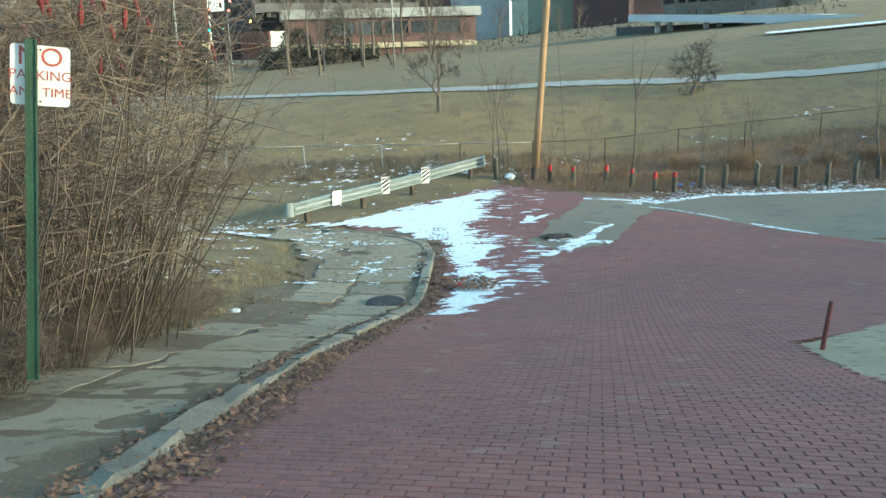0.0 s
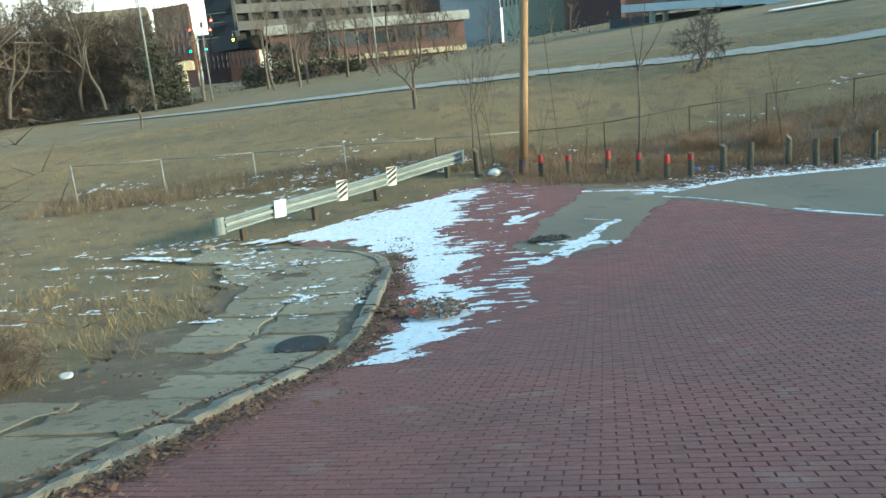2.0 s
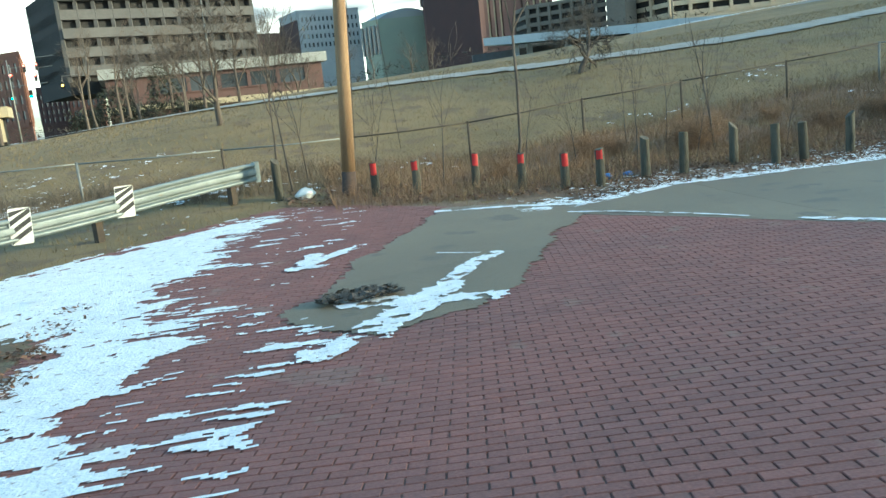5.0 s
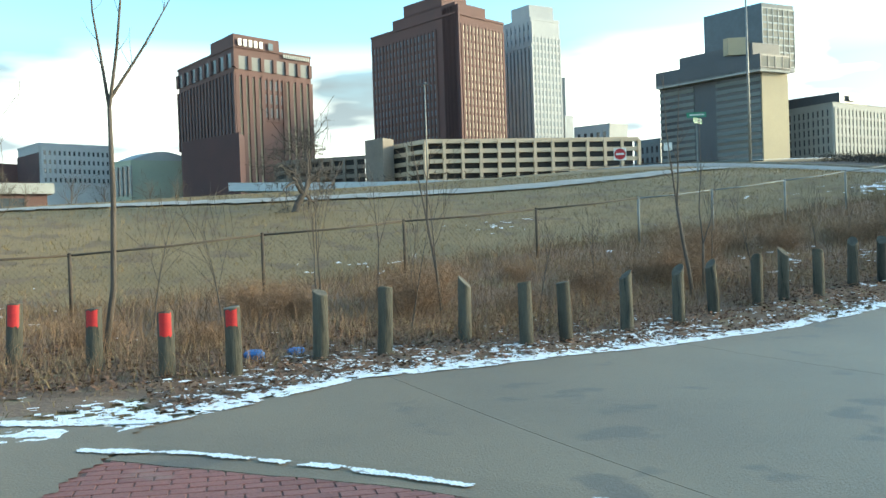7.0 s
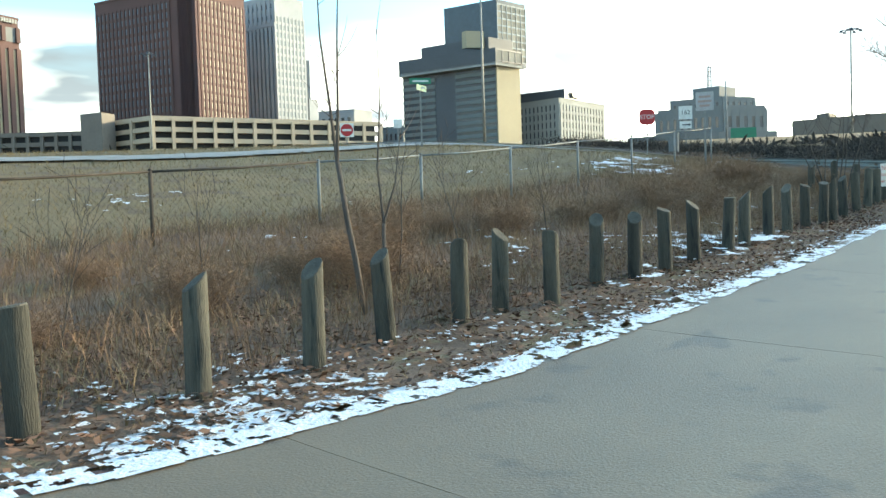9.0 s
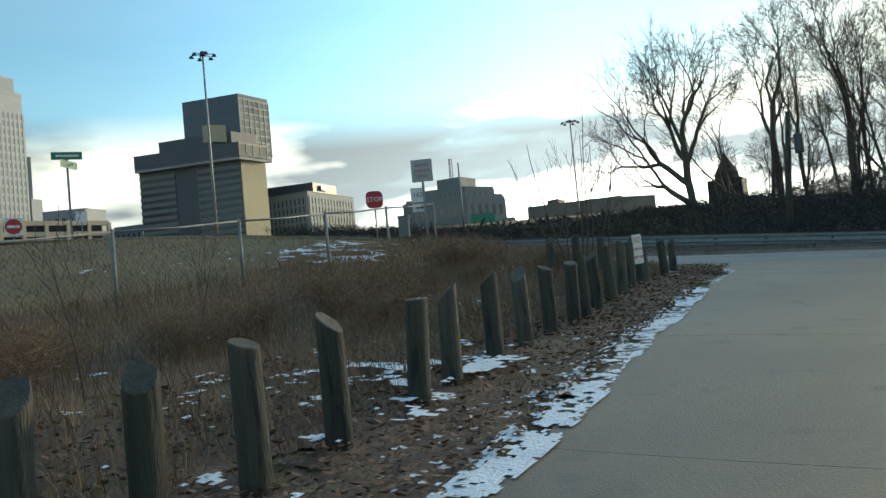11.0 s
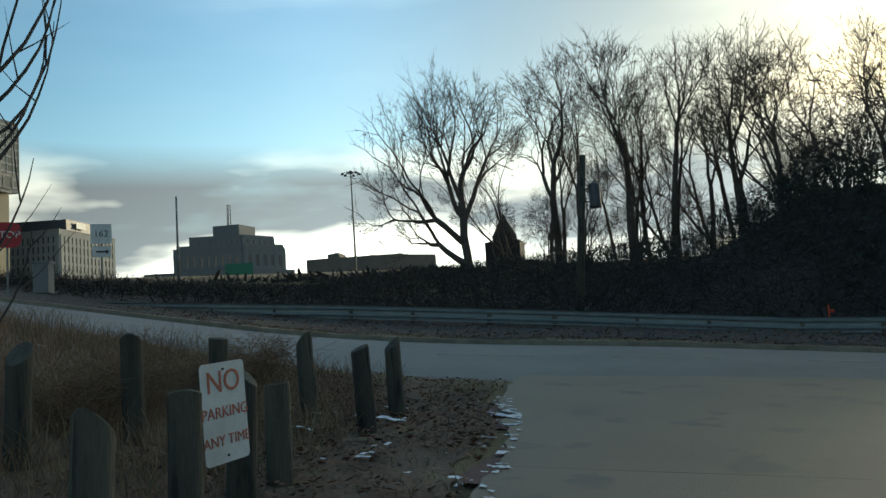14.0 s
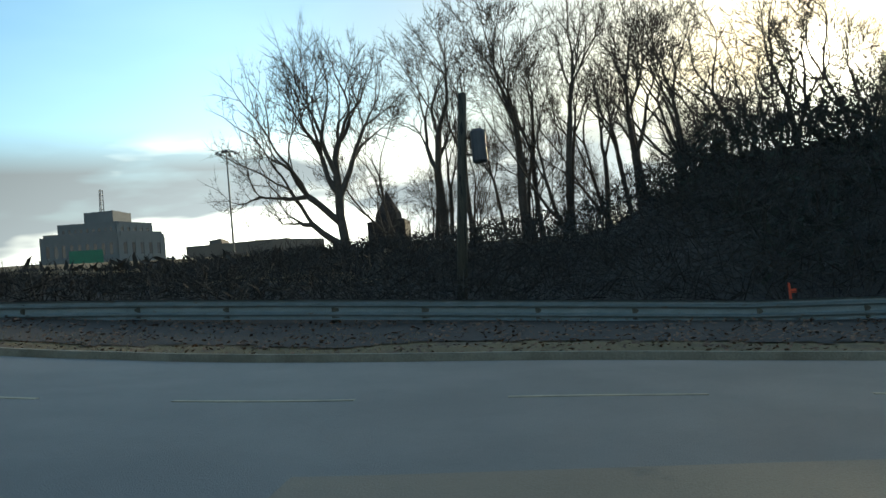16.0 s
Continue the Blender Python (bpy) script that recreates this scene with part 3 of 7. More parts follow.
# straight cast edge of the concrete where it meets the bricks
edge, q = Shape(), []
line = [Vector((x, y, 0)) for x, y in JOINT]
steps = [line[i].lerp(line[i + 1], k / 8) for i in range(len(line) - 1) for k in range(8)] + [line[-1]]
for i, p in enumerate(steps):
    d = (steps[min(i + 1, len(steps) - 1)] - steps[max(i - 1, 0)]).normalized()
    side = Vector((-d.y, d.x, 0)) * -1 if d.x > 0 and d.y < 0 else Vector((-d.y, d.x, 0))
    side = side if side.x + side.y > 0 else -side
    for off, up in ((-0.13, 0.0), (-0.12, 0.039), (0.32, 0.039), (0.34, 0.0)):
        w = p + side * (off + 0.012 * math.sin(i * 2.3))
        q.append((w.x, w.y, float(ground(w.x, w.y)) + up))
edge.add(q, [(4 * i + k, 4 * i + k + 1, 4 * i + k + 5, 4 * i + k + 4) for i in range(len(steps) - 1) for k in range(3)])
part("slab_edge", edge, M_CONC, concrete)

patch = tagged(new("concrete_patch"), "tan concrete repair patch cracked across the brick street", "pavement", kind="structure")
PATCH_CUTS = [lambda x, y: y > 25.3 + 0.25 * (x - 6.2), lambda x, y: (y <= 25.3 + 0.25 * (x - 6.2)) & (y > 23.6 + 0.62 * (x - 5.0)), lambda x, y: (y <= 25.3 + 0.25 * (x - 6.2)) & (y <= 23.6 + 0.62 * (x - 5.0))]
wob = lambda x, y: (cloud(x, y, 0.5, 77, 3) - 0.5) * 0.35
for cut in PATCH_CUTS:
    me = cells("slab", lambda x, y, c=cut: inside(x + wob(x, y), y + wob(y, x), PATCH) & c(x + wob(x, y) * 0.4, y), 3.2, 9.0, 22.0, 30.4, 0.07, 0.042, M_CONC)
    if me:
        part("slab", me, None, patch)

# the street that crosses at the end
cross = tagged(new("cross_street"), "grey worn asphalt street with a pale kerb and a faded line", "road", kind="structure")
cy = np.concatenate([np.arange(-60, 20, 2.0), np.arange(20, 50, 0.4), np.arange(50, 92, 2.0)])
we, ea = cross_edges(cy)
t = np.linspace(0, 1, 9)
cxg = we[:, None] * (1 - t) + ea[:, None] * t
cyg = np.repeat(cy[:, None], 9, 1)
idx = np.arange(cxg.size).reshape(cxg.shape)
part("road_surface", raw_mesh("road_surface", np.stack([cxg, cyg, ground(cxg, cyg) + np.where(t == 0, -0.04, 0.034 + 0.06 * np.sin(t * math.pi))], -1).reshape(-1, 3), np.stack([idx[:-1, :-1], idx[:-1, 1:], idx[1:, 1:], idx[1:, :-1]], -1).reshape(-1, 4), M_ASPH), None, cross)
for off, wid, hgt, nm in ((1.02, 0.18, 0.11, "kerb"), (0.46, 0.11, 0.006, "lane_line")):
    s = Shape()
    for a in range(len(cy) - 1):
        if nm == "lane_line" and (a % 9 > 4 or not 20 < cy[a] < 50):
            continue
        q = []
        for j in (a, a + 1):
            xx = we[j] + (ea[j] - we[j]) * off
            zz = float(ground(xx, cy[j])) + 0.034 + (0.06 * math.sin(off * math.pi) if nm == "lane_line" else 0)
            q += [(xx, cy[j], zz - 0.05), (xx, cy[j], zz + hgt), (xx + wid, cy[j], zz + hgt), (xx + wid, cy[j], zz - 0.05)]
        s.add(q, [(0, 4, 5, 1), (1, 5, 6, 2), (2, 6, 7, 3), (0, 1, 2, 3), (4, 7, 6, 5)])
    part(nm, s, M_KERB if nm == "kerb" else M_LINE, cross)

# footpath over the field
path_line = [(-34.0, 92.0), (-13.0, 68.0), (-3.1, 58.6), (4.4, 54.4), (9.8, 53.9), (15.4, 52.2), (21.2, 51.4), (26.0, 50.9), (34.0, 52.0), (44.0, 56.0)]
footpath = new("footpath", cells("footpath", lambda x, y: edge_distance(x, y, path_line) < 0.85 + 0.2 * cloud(x, y, 1.5, 8), -34, 44, 48, 92, 0.35, 0.05, M_GRAVEL))
tagged(footpath, "pale gravel footpath crossing the winter field", "path", kind="structure")


# ---- sidewalk and kerb ----
kx, ky = np.array([p[0] for p in KERB]), np.array([p[1] for p in KERB])
ks = np.r_[0, np.cumsum(np.hypot(np.diff(kx), np.diff(ky)))]


def along_kerb(s, off):
    """A place s metres along the kerb and off metres to its left, away from the street."""
    x, y = np.interp(s, ks, kx), np.interp(s, ks, ky)
    x2, y2 = np.interp(s + 0.3, ks, kx), np.interp(s + 0.3, ks, ky)
    d = math.hypot(x2 - x, y2 - y) or 1.0
    return float(x - (y2 - y) / d * off), float(y + (x2 - x) / d * off)


kerb = tagged(new("kerb"), "broken sandstone kerb, sunken and leaf-strewn", "kerb", kind="structure")
s_at = 1.0
rk = random.Random(4)
while s_at < ks[-1] - 0.6:
    ln = rk.uniform(1.1, 2.1)
    drop, lean = rk.uniform(-0.085, -0.015), rk.uniform(-0.16, 0.16)
    chip = [rk.uniform(-0.03, 0.01) for _ in range(7)]
    sh = Shape()
    q = []
    for u in np.linspace(s_at + 0.02, min(s_at + ln, ks[-1] - 0.31) - 0.02, 7):
        for off, hh in ((0.0, -0.12), (0.02, 0.11 + lean * 0.2), (0.06, 0.14 + lean * 0.2), (0.25, 0.14), (0.28, -0.12)):
            x, y = along_kerb(u, off)
            q.append((x + rk.uniform(-0.02, 0.02), y + rk.uniform(-0.02, 0.02), float(ground(x, y)) + hh + drop + (rk.choice(chip) if hh > 0 else 0)))
    sh.add(q, [(i * 5 + j, i * 5 + j + 1, i * 5 + j + 6, i * 5 + j + 5) for i in range(6) for j in range(4)] + [(0, 1, 2, 3, 4), (34, 33, 32, 31, 30)])
    part("kerb_stone", sh, M_KERB, kerb)
    s_at += ln

walk_bed = tagged(new("sidewalk"), "old heaved sidewalk slabs with grass in the joints", "sidewalk", kind="structure")
rs = random.Random(11)
s_at = 1.2
while s_at < ks[-1] - 1.8:
    ln = rs.uniform(1.35, 1.75)
    for o0, o1 in ((0.52, 1.78), (1.96, 3.05)):
        if o0 > 1 and (rs.random() < 0.35 or s_at > 27):
            continue
        up, tx, ty = rs.uniform(0.025, 0.05), rs.uniform(-0.018, 0.018), rs.uniform(-0.018, 0.018)
        jag = [rs.uniform(-0.11, 0.11) for _ in range(16)]
        sh, ring = Shape(), []
        for k in range(16):
            a, b = (k % 4) / 4, k // 4
            u, w = ((a, 0), (1, a), (1 - a, 1), (0, 1 - a))[b]
            x, y = along_kerb(s_at + 0.07 + (ln - 0.14) * u + jag[k] * 0.7, o0 + (o1 - o0) * w + jag[(k + 5) % 16])
            ring.append((x, y, float(ground(x, y)) + up + tx * (u - 0.5) + ty * (w - 0.5)))
        c = tuple(sum(p[i] for p in ring) / 16 for i in range(3))
        inner = [tuple(c[i] + (p[i] - c[i]) * 0.965 + (0.012 if i == 2 else 0) for i in range(3)) for p in ring]
        low = [(p[0], p[1], p[2] - 0.14) for p in ring]
        sh.add(low + ring + inner + [(c[0], c[1], c[2] + 0.014)], [(i, (i + 1) % 16, 16 + (i + 1) % 16, 16 + i) for i in range(16)] + [(16 + i, 16 + (i + 1) % 16, 32 + (i + 1) % 16, 32 + i) for i in range(16)] + [(32 + i, 32 + (i + 1) % 16, 48) for i in range(16)])
        part("paving_slab", sh, M_WALK, walk_bed)
    s_at += ln
M_SOIL = mat("trodden_tan_soil", (0.165, 0.115, 0.068), (0.115, 0.080, 0.048), scale=0.9, rough=0.95, bump=0.8, fine=30.0, spot=(0.20, 0.15, 0.085), spot_at=0.58, spot_scale=3.0)
soil = cells("soil", lambda x, y: (x < np.interp(y, ky[:9], kx[:9]) + 0.05) & (x > np.interp(y, ky[:9], kx[:9]) - 3.3 - 2.2 * (cloud(x, y, 2.0, 64) - 0.4)) & (y > 1) & (y < 26.2), -7, 1, 1, 26.5, 0.14, 0.022, M_SOIL, 0.03)
part("soil", soil, None, walk_bed)
apron = cells("apron", lambda x, y: inside(x + wob(x, y), y + wob(y, x), [(0.35, 20.4), (0.5, 22.6), (0.3, 23.9), (-0.3, 24.8), (-1.6, 25.7), (-4.6, 26.7), (-4.2, 24.6), (-2.2, 21.6)]) & (cloud(x, y, 0.8, 60) > 0.36), -5, 1, 20, 27, 0.09, 0.055, M_WALK)
part("apron", apron, None, walk_bed)


def gz(x, y):
    return float(ground(x, y))


def letters(text, size, material, parent, base, name="lettering", extrude=0.0015, label=""):
    """Flat lettering in the built-in font, centred, standing in the plane x-z of the given pose and facing its -y side."""
    cu = bpy.data.curves.new("letters", "FONT")
    cu.body, cu.size, cu.align_x, cu.align_y, cu.extrude, cu.resolution_u = text, size, "CENTER", "CENTER", extrude, 3
    tmp = new("letters", cu)
    dg = bpy.context.evaluated_depsgraph_get()
    me = bpy.data.meshes.new_from_object(tmp.evaluated_get(dg))
    bpy.data.objects.remove(tmp)
    me.materials.clear()
    me.materials.append(material)
    ob = part(name, me, None, parent, label)
    ob.matrix_basis = base @ pose(0, 0, 0, 90, 0, 0)
    return ob


def plate(w, h, thick=0.004, round_by=0.03, n=4):
    """An upright sign plate with rounded corners in the plane x-z, its face on the -y side."""
    s, ring = Shape(), []
    for cx_, cz_, a0 in ((w / 2 - round_by, h / 2 - round_by, 0), (-w / 2 + round_by, h / 2 - round_by, 90), (-w / 2 + round_by, -h / 2 + round_by, 180), (w / 2 - round_by, -h / 2 + round_by, 270)):
        for k in range(n + 1):
            a = radians(a0 + 90 * k / n)
            ring.append((cx_ + round_by * math.cos(a), cz_ + round_by * math.sin(a)))
    m = len(ring)
    s.add([(x, -thick, z) for x, z in ring] + [(x, 0, z) for x, z in ring], [tuple(range(m)), tuple(range(2 * m - 1, m - 1, -1))] + [(i, m + i, m + (i + 1) % m, (i + 1) % m) for i in range(m)])
    return s


# ---- bollards ----
def bollard(height, radius, cut, red=False, seed=0):
    r = random.Random(seed)
    ob = thing("bollard", "weathered grey-green timber bollard" + (" with a red painted top, in dead grass" if red else " with a slant-cut top beside the road"), "bollard", "bollards along the road")
    n, s, rings = 12, Shape(), 7
    q = []
    for i in range(rings):
        t = i / (rings - 1)
        for k in range(n):
            a = 2 * math.pi * k / n
            rad = radius * (1.04 - 0.07 * t) * (1 + 0.035 * math.sin(3 * a + seed) + r.uniform(-0.02, 0.02))
            z = -0.15 + (height + 0.15) * t + (cut * math.cos(a + seed) * radius if i == rings - 1 else 0)
            if i == rings - 2:
                z = height - 0.05 + cut * math.cos(a + seed) * radius
            q.append((rad * math.cos(a), rad * math.sin(a), z))
    s.add(q, [(i * n + k, i * n + (k + 1) % n, (i + 1) * n + (k + 1) % n, (i + 1) * n + k) for i in range(rings - 1) for k in range(n)])
    part("shaft", s, M_POST, ob, smooth=True)
    c = Shape()
    top = [(x * 0.93, y * 0.93, z + 0.012) for x, y, z in q[-n:]]
    c.add(q[-n:] + top, [(k, (k + 1) % n, n + (k + 1) % n, n + k) for k in range(n)] + [tuple(range(n, 2 * n))])
    part("cut_top", c, M_ENDGRAIN, ob, "cracked end grain")
    if red:
        b = Shape()
        lo, hi = height - 0.21 - 0.06 * (seed % 2), height - 0.015
        arc = [math.pi + 0.45 + 0.25 * (seed % 2) + (1.45 * k / 8) for k in range(9)]
        pts = []
        for z in (lo, hi):
            for j, a in enumerate(arc):
                rr = radius * 1.012 + 0.004
                pts.append((rr * math.cos(a), rr * math.sin(a), z + cut * math.cos(a + seed) * radius * (z == hi) + r.uniform(-0.015, 0.015)))
        b.add(pts, [(j, j + 1, 10 + j, 9 + j) for j in range(8)])
        part("paint_band", b, M_RED, ob, "bright red paint")
    return ob


POSTS_RED = [(5.52, 33.23), (6.4, 32.72), (7.78, 32.94), (8.65, 32.12), (9.37, 31.32), (10.11, 31.19)]
POSTS = [(11.32, 31.63), (12.21, 31.62), (13.69, 32.09), (14.29, 31.35), (15.03, 31.42), (16.37, 31.66), (17.54, 31.77), (18.68, 32.11), (19.86, 32.22), (20.56, 32.24), (21.23, 31.99), (22.52, 32.24),
         (23.14, 32.04), (23.94, 32.03), (24.9, 32.1), (26.2, 32.2), (27.0, 32.3), (28.2, 32.4), (29.3, 32.5), (30.4, 32.6), (31.6, 32.7), (32.4, 32.8), (33.5, 32.95), (34.5, 33.0), (35.5, 33.1), (36.5, 33.2), (37.3, 33.27),
         (38.05, 33.34), (39.9, 34.85), (38.75, 35.05), (37.6, 35.3), (41.15, 34.4), (40.48, 33.47), (41.85, 33.56)]
red_kinds = [bollard(0.83, 0.095, 0.15, True, k) for k in (0, 1)]
plain_kinds = [bollard(0.93, 0.10, c, False, k) for k, c in ((2, 0.1), (3, 0.75), (4, 0.35), (5, 0.9))]
rp = random.Random(21)
first = {}
for i, (x, y) in enumerate([(3.35, 34.2)] + POSTS_RED + POSTS):
    red = 1 <= i <= 6
    ob = red_kinds[i % 2] if red else plain_kinds[rp.randrange(4)]
    lean_x, lean_y = rp.uniform(-3, 3), rp.uniform(-3, 3)
    if (x, y) == (13.69, 32.09):
        lean_x, lean_y = 0, 8
    m = pose(x, y, gz(x, y) - (0.15 if x == 38.05 else 0.02) - rp.uniform(0, 0.05), lean_x, lean_y, 0 if red else rp.uniform(0, 360))
    if ob not in first:
        first[ob] = 1
        ob.matrix_basis = m
    else:
        copy_thing(ob, m)

# ---- guardrail at the corner ----
GA, GB = Vector((-4.15, 27.35, 0)), Vector((2.85, 34.75, 0))


def w_beam(a, b, za, zb, sag=0.0, deep=1.0):
    """A corrugated rail from a to b at the given heights of its middle."""
    prof = [(o, h * deep) for o, h in ((-0.02, 0.245), (0.03, 0.235), (0.05, 0.20), (0.045, 0.165), (-0.015, 0.125), (-0.015, 0.10), (0.045, 0.06), (0.05, 0.02), (0.05, -0.02), (0.045, -0.06), (-0.015, -0.10), (-0.015, -0.125), (0.045, -0.165), (0.05, -0.20), (0.03, -0.235), (-0.02, -0.245))]
    d = (Vector(b) - Vector(a)).normalized()
    nrm = Vector((d.y, -d.x, 0))
    s, n, st = Shape(), len(prof), 14
    q = []
    for i in range(st + 1):
        t = i / st
        p = Vector(a).lerp(Vector(b), t)
        z = za + (zb - za) * t + sag * math.sin(t * 9.0)
        for back in (0, 1):
            for o, h in prof:
                q.append(tuple(p + nrm * (o - 0.006 * back) + Vector((0, 0, z + h))))
    w = 2 * n
    f = [(i * w + k, i * w + k + 1, (i + 1) * w + k + 1, (i + 1) * w + k) for i in range(st) for k in range(n - 1)]
    f += [(i * w + n + k + 1, i * w + n + k, (i + 1) * w + n + k, (i + 1) * w + n + k + 1) for i in range(st) for k in range(n - 1)]
    s.add(q, f)
    return s, nrm, d


rail = thing("guardrail", "dull galvanised guardrail on short posts above the snowy corner", "guardrail")
za, zb = gz(GA.x, GA.y) + 0.55, gz(GB.x, GB.y) + 0.62
s, nrm, d = w_beam(GA, GB, za, zb, 0.02, 0.9)
part("beam", s, M_GALV, rail, smooth=False)
for t in (0.06, 0.32, 0.58, 0.93):
    p = GA.lerp(GB, t) - nrm * 0.11
    s = Shape()
    top = za + (zb - za) * t + 0.12
    s.box((p.x, p.y, (gz(p.x, p.y) - 0.3 + top) / 2), (0.15, 0.15, top - gz(p.x, p.y) + 0.3), math.atan2(d.y, d.x))
    part("rail_post", s, M_RUST, rail, "rusty steel post")
for p, sgn, zz in ((GA, -1, za), (GB, 1, zb)):
    s = Shape()
    arc = [p + d * sgn * (0.28 * math.sin(a)) - nrm * (0.16 * (1 - math.cos(a))) for a in np.linspace(0, 2.4, 7)]
    s.add([tuple(q + Vector((0, 0, zz + h))) for q in arc for h in (-0.245, -0.08, 0.08, 0.245)], [(i * 4 + k, i * 4 + k + 1, i * 4 + k + 5, i * 4 + k + 4) for i in range(6) for k in range(3)])
    part("end_shoe", s, M_GALV, rail, "flared end piece")
face_turn = math.degrees(math.atan2(d.y, d.x))
for (x, y), w, h, nm in (((-2.42, 28.28), 0.46, 0.52, "white"), ((-1.05, 30.32), 0.38, 0.66, "hazard"), ((0.32, 32.05), 0.38, 0.64, "hazard")):
    t = ((x - GA.x) * d.x + (y - GA.y) * d.y) / (GB - GA).length
    p = GA.lerp(GB, t) + nrm * 0.075
    m = pose(p.x, p.y, za + (zb - za) * t + 0.05, 4, 2, face_turn + (6 if nm == "white" else -14))
    if nm == "white":
        o = solid("sign_plate", plate(w, h), M_WHITE, "small stained white blank sign plate on the guardrail", "sign", base=m)
    else:
        o = thing("hazard_marker", "black and white diagonal striped hazard marker on the guardrail", "sign", "hazard markers")
        o.matrix_basis = m
        face = part("plate", plate(w, h), M_WHITE, o)
        for k in range(4):
            z0 = -h / 2 + 0.01 + k * 0.165
            st = Shape()
            lo, hi = max(z0, -h / 2 + 0.01), z0 + 0.095
            q = [(-w / 2 + 0.01, lo), (w / 2 - 0.01, lo + 0.22), (w / 2 - 0.01, hi + 0.22), (-w / 2 + 0.01, hi)]
            q = [(x_, min(z_, h / 2 - 0.01)) for x_, z_ in q]
            st.add([(x_, -0.0065, z_) for x_, z_ in q] + [(x_, -0.0042, z_) for x_, z_ in q], [(0, 1, 2, 3), (0, 4, 5, 1), (1, 5, 6, 2), (2, 6, 7, 3), (3, 7, 4, 0)])
            part("stripe", st, M_BLACK, face, "black diagonal stripe")

# ---- utility pole ----
pole = thing("utility_pole", "pale brown wooden utility pole with a dark foot, leaning", "utility pole", at=(4.95, 33.85, gz(4.95, 33.85)))
pole.matrix_basis = pose(4.95, 33.85, gz(4.95, 33.85) - 0.2, 0, 4.0, 0)
s = Shape()
s.tube([(0, 0, z) for z in (0.75, 3, 6, 9, 12)], [0.158, 0.15, 0.14, 0.13, 0.12], 16)
part("shaft", s, M_POLE, pole, smooth=True)
s = Shape()
s.tube([(0, 0, z) for z in (-0.3, 0.2, 0.75)], [0.19, 0.175, 0.162], 16)
part("foot", s, M_POLE_FOOT, pole, "creosoted dark foot", smooth=True)
for a in (0.0, 0.18):
    s = Shape()
    s.tube([(0.13 + a * 0.4, -0.05, 12), (0.16 + a * 2.2, 0.1, 6), (0.2 + a * 6, 0.25, 1.2)], [0.008] * 3, 5)
    part("guy_wire", s, M_RUST, pole)

# ---- chain-link fence ----
FENCE = [(-12.0, 36.5), (-8.6, 36.6), (-5.1, 36.75), (-1.6, 36.9), (1.98, 37.0), (5.3, 37.1), (8.64, 37.17), (12.17, 37.65), (15.36, 37.85), (19.16, 38.36), (22.71, 38.75), (25.6, 38.95), (29.0, 39.3), (32.3, 39.65), (35.6, 40.0), (38.9, 40.4), (42.18, 40.75)]
TOPS = [-4.55, -4.6, -4.68, -4.75, -4.82, -4.88, -4.84, -4.57, -4.36, -4.13, -3.86, -3.64, -3.33, -3.0, -2.67, -2.33, -2.0]
fence = thing("fence", "rusty pipe chain-link fence across the brushy slope", "fence")
for i, (x, y) in enumerate(FENCE):
    s = Shape()
    z0 = gz(x, y) - 0.25
    s.tube([(x, y, z0), (x, y, TOPS[i] + 0.015)], [0.033, 0.033], 8)
    s.tube([(x, y, TOPS[i] + 0.015), (x, y, TOPS[i] + 0.05)], [0.042, 0.02], 8)
    part("post", s, M_PIPE if i > 9 or i < 4 else M_RUST, fence, smooth=True)
for i in range(len(FENCE) - 1):
    s = Shape()
    (x0, y0), (x1, y1) = FENCE[i], FENCE[i + 1]
    s.tube([(x0, y0, TOPS[i]), ((x0 + x1) / 2, (y0 + y1) / 2, (TOPS[i] + TOPS[i + 1]) / 2 - 0.025), (x1, y1, TOPS[i + 1])], [0.021] * 3, 6)
    part("top_rail", s, M_PIPE if i > 9 or i < 5 else M_RUST, fence, smooth=True)
    w = Shape()
    L = math.hypot(x1 - x0, y1 - y0)
    n = int(L / 0.11)
    for k in range(-10, n):
        for sg in (1, -1):
            a0, a1 = max(0, k) / n, min(n, k + 10) / n
            if a1 <= a0:
                continue
            h0, h1 = (max(0, k) - k) / 10, (min(n, k + 10) - k) / 10
            if sg < 0:
                h0, h1 = 1 - h0, 1 - h1
            pa = (x0 + (x1 - x0) * a0, y0 + (y1 - y0) * a0, TOPS[i] + (TOPS[i + 1] - TOPS[i]) * a0 - 0.03 - 1.08 * h0)
            pb = (x0 + (x1 - x0) * a1, y0 + (y1 - y0) * a1, TOPS[i] + (TOPS[i + 1] - TOPS[i]) * a1 - 0.03 - 1.08 * h1)
            w.tube([pa, pb], [0.0015, 0.0015], 3, cap=False)
    tagged(part("wire_mesh", w, M_RUST, fence), kind="stuff")

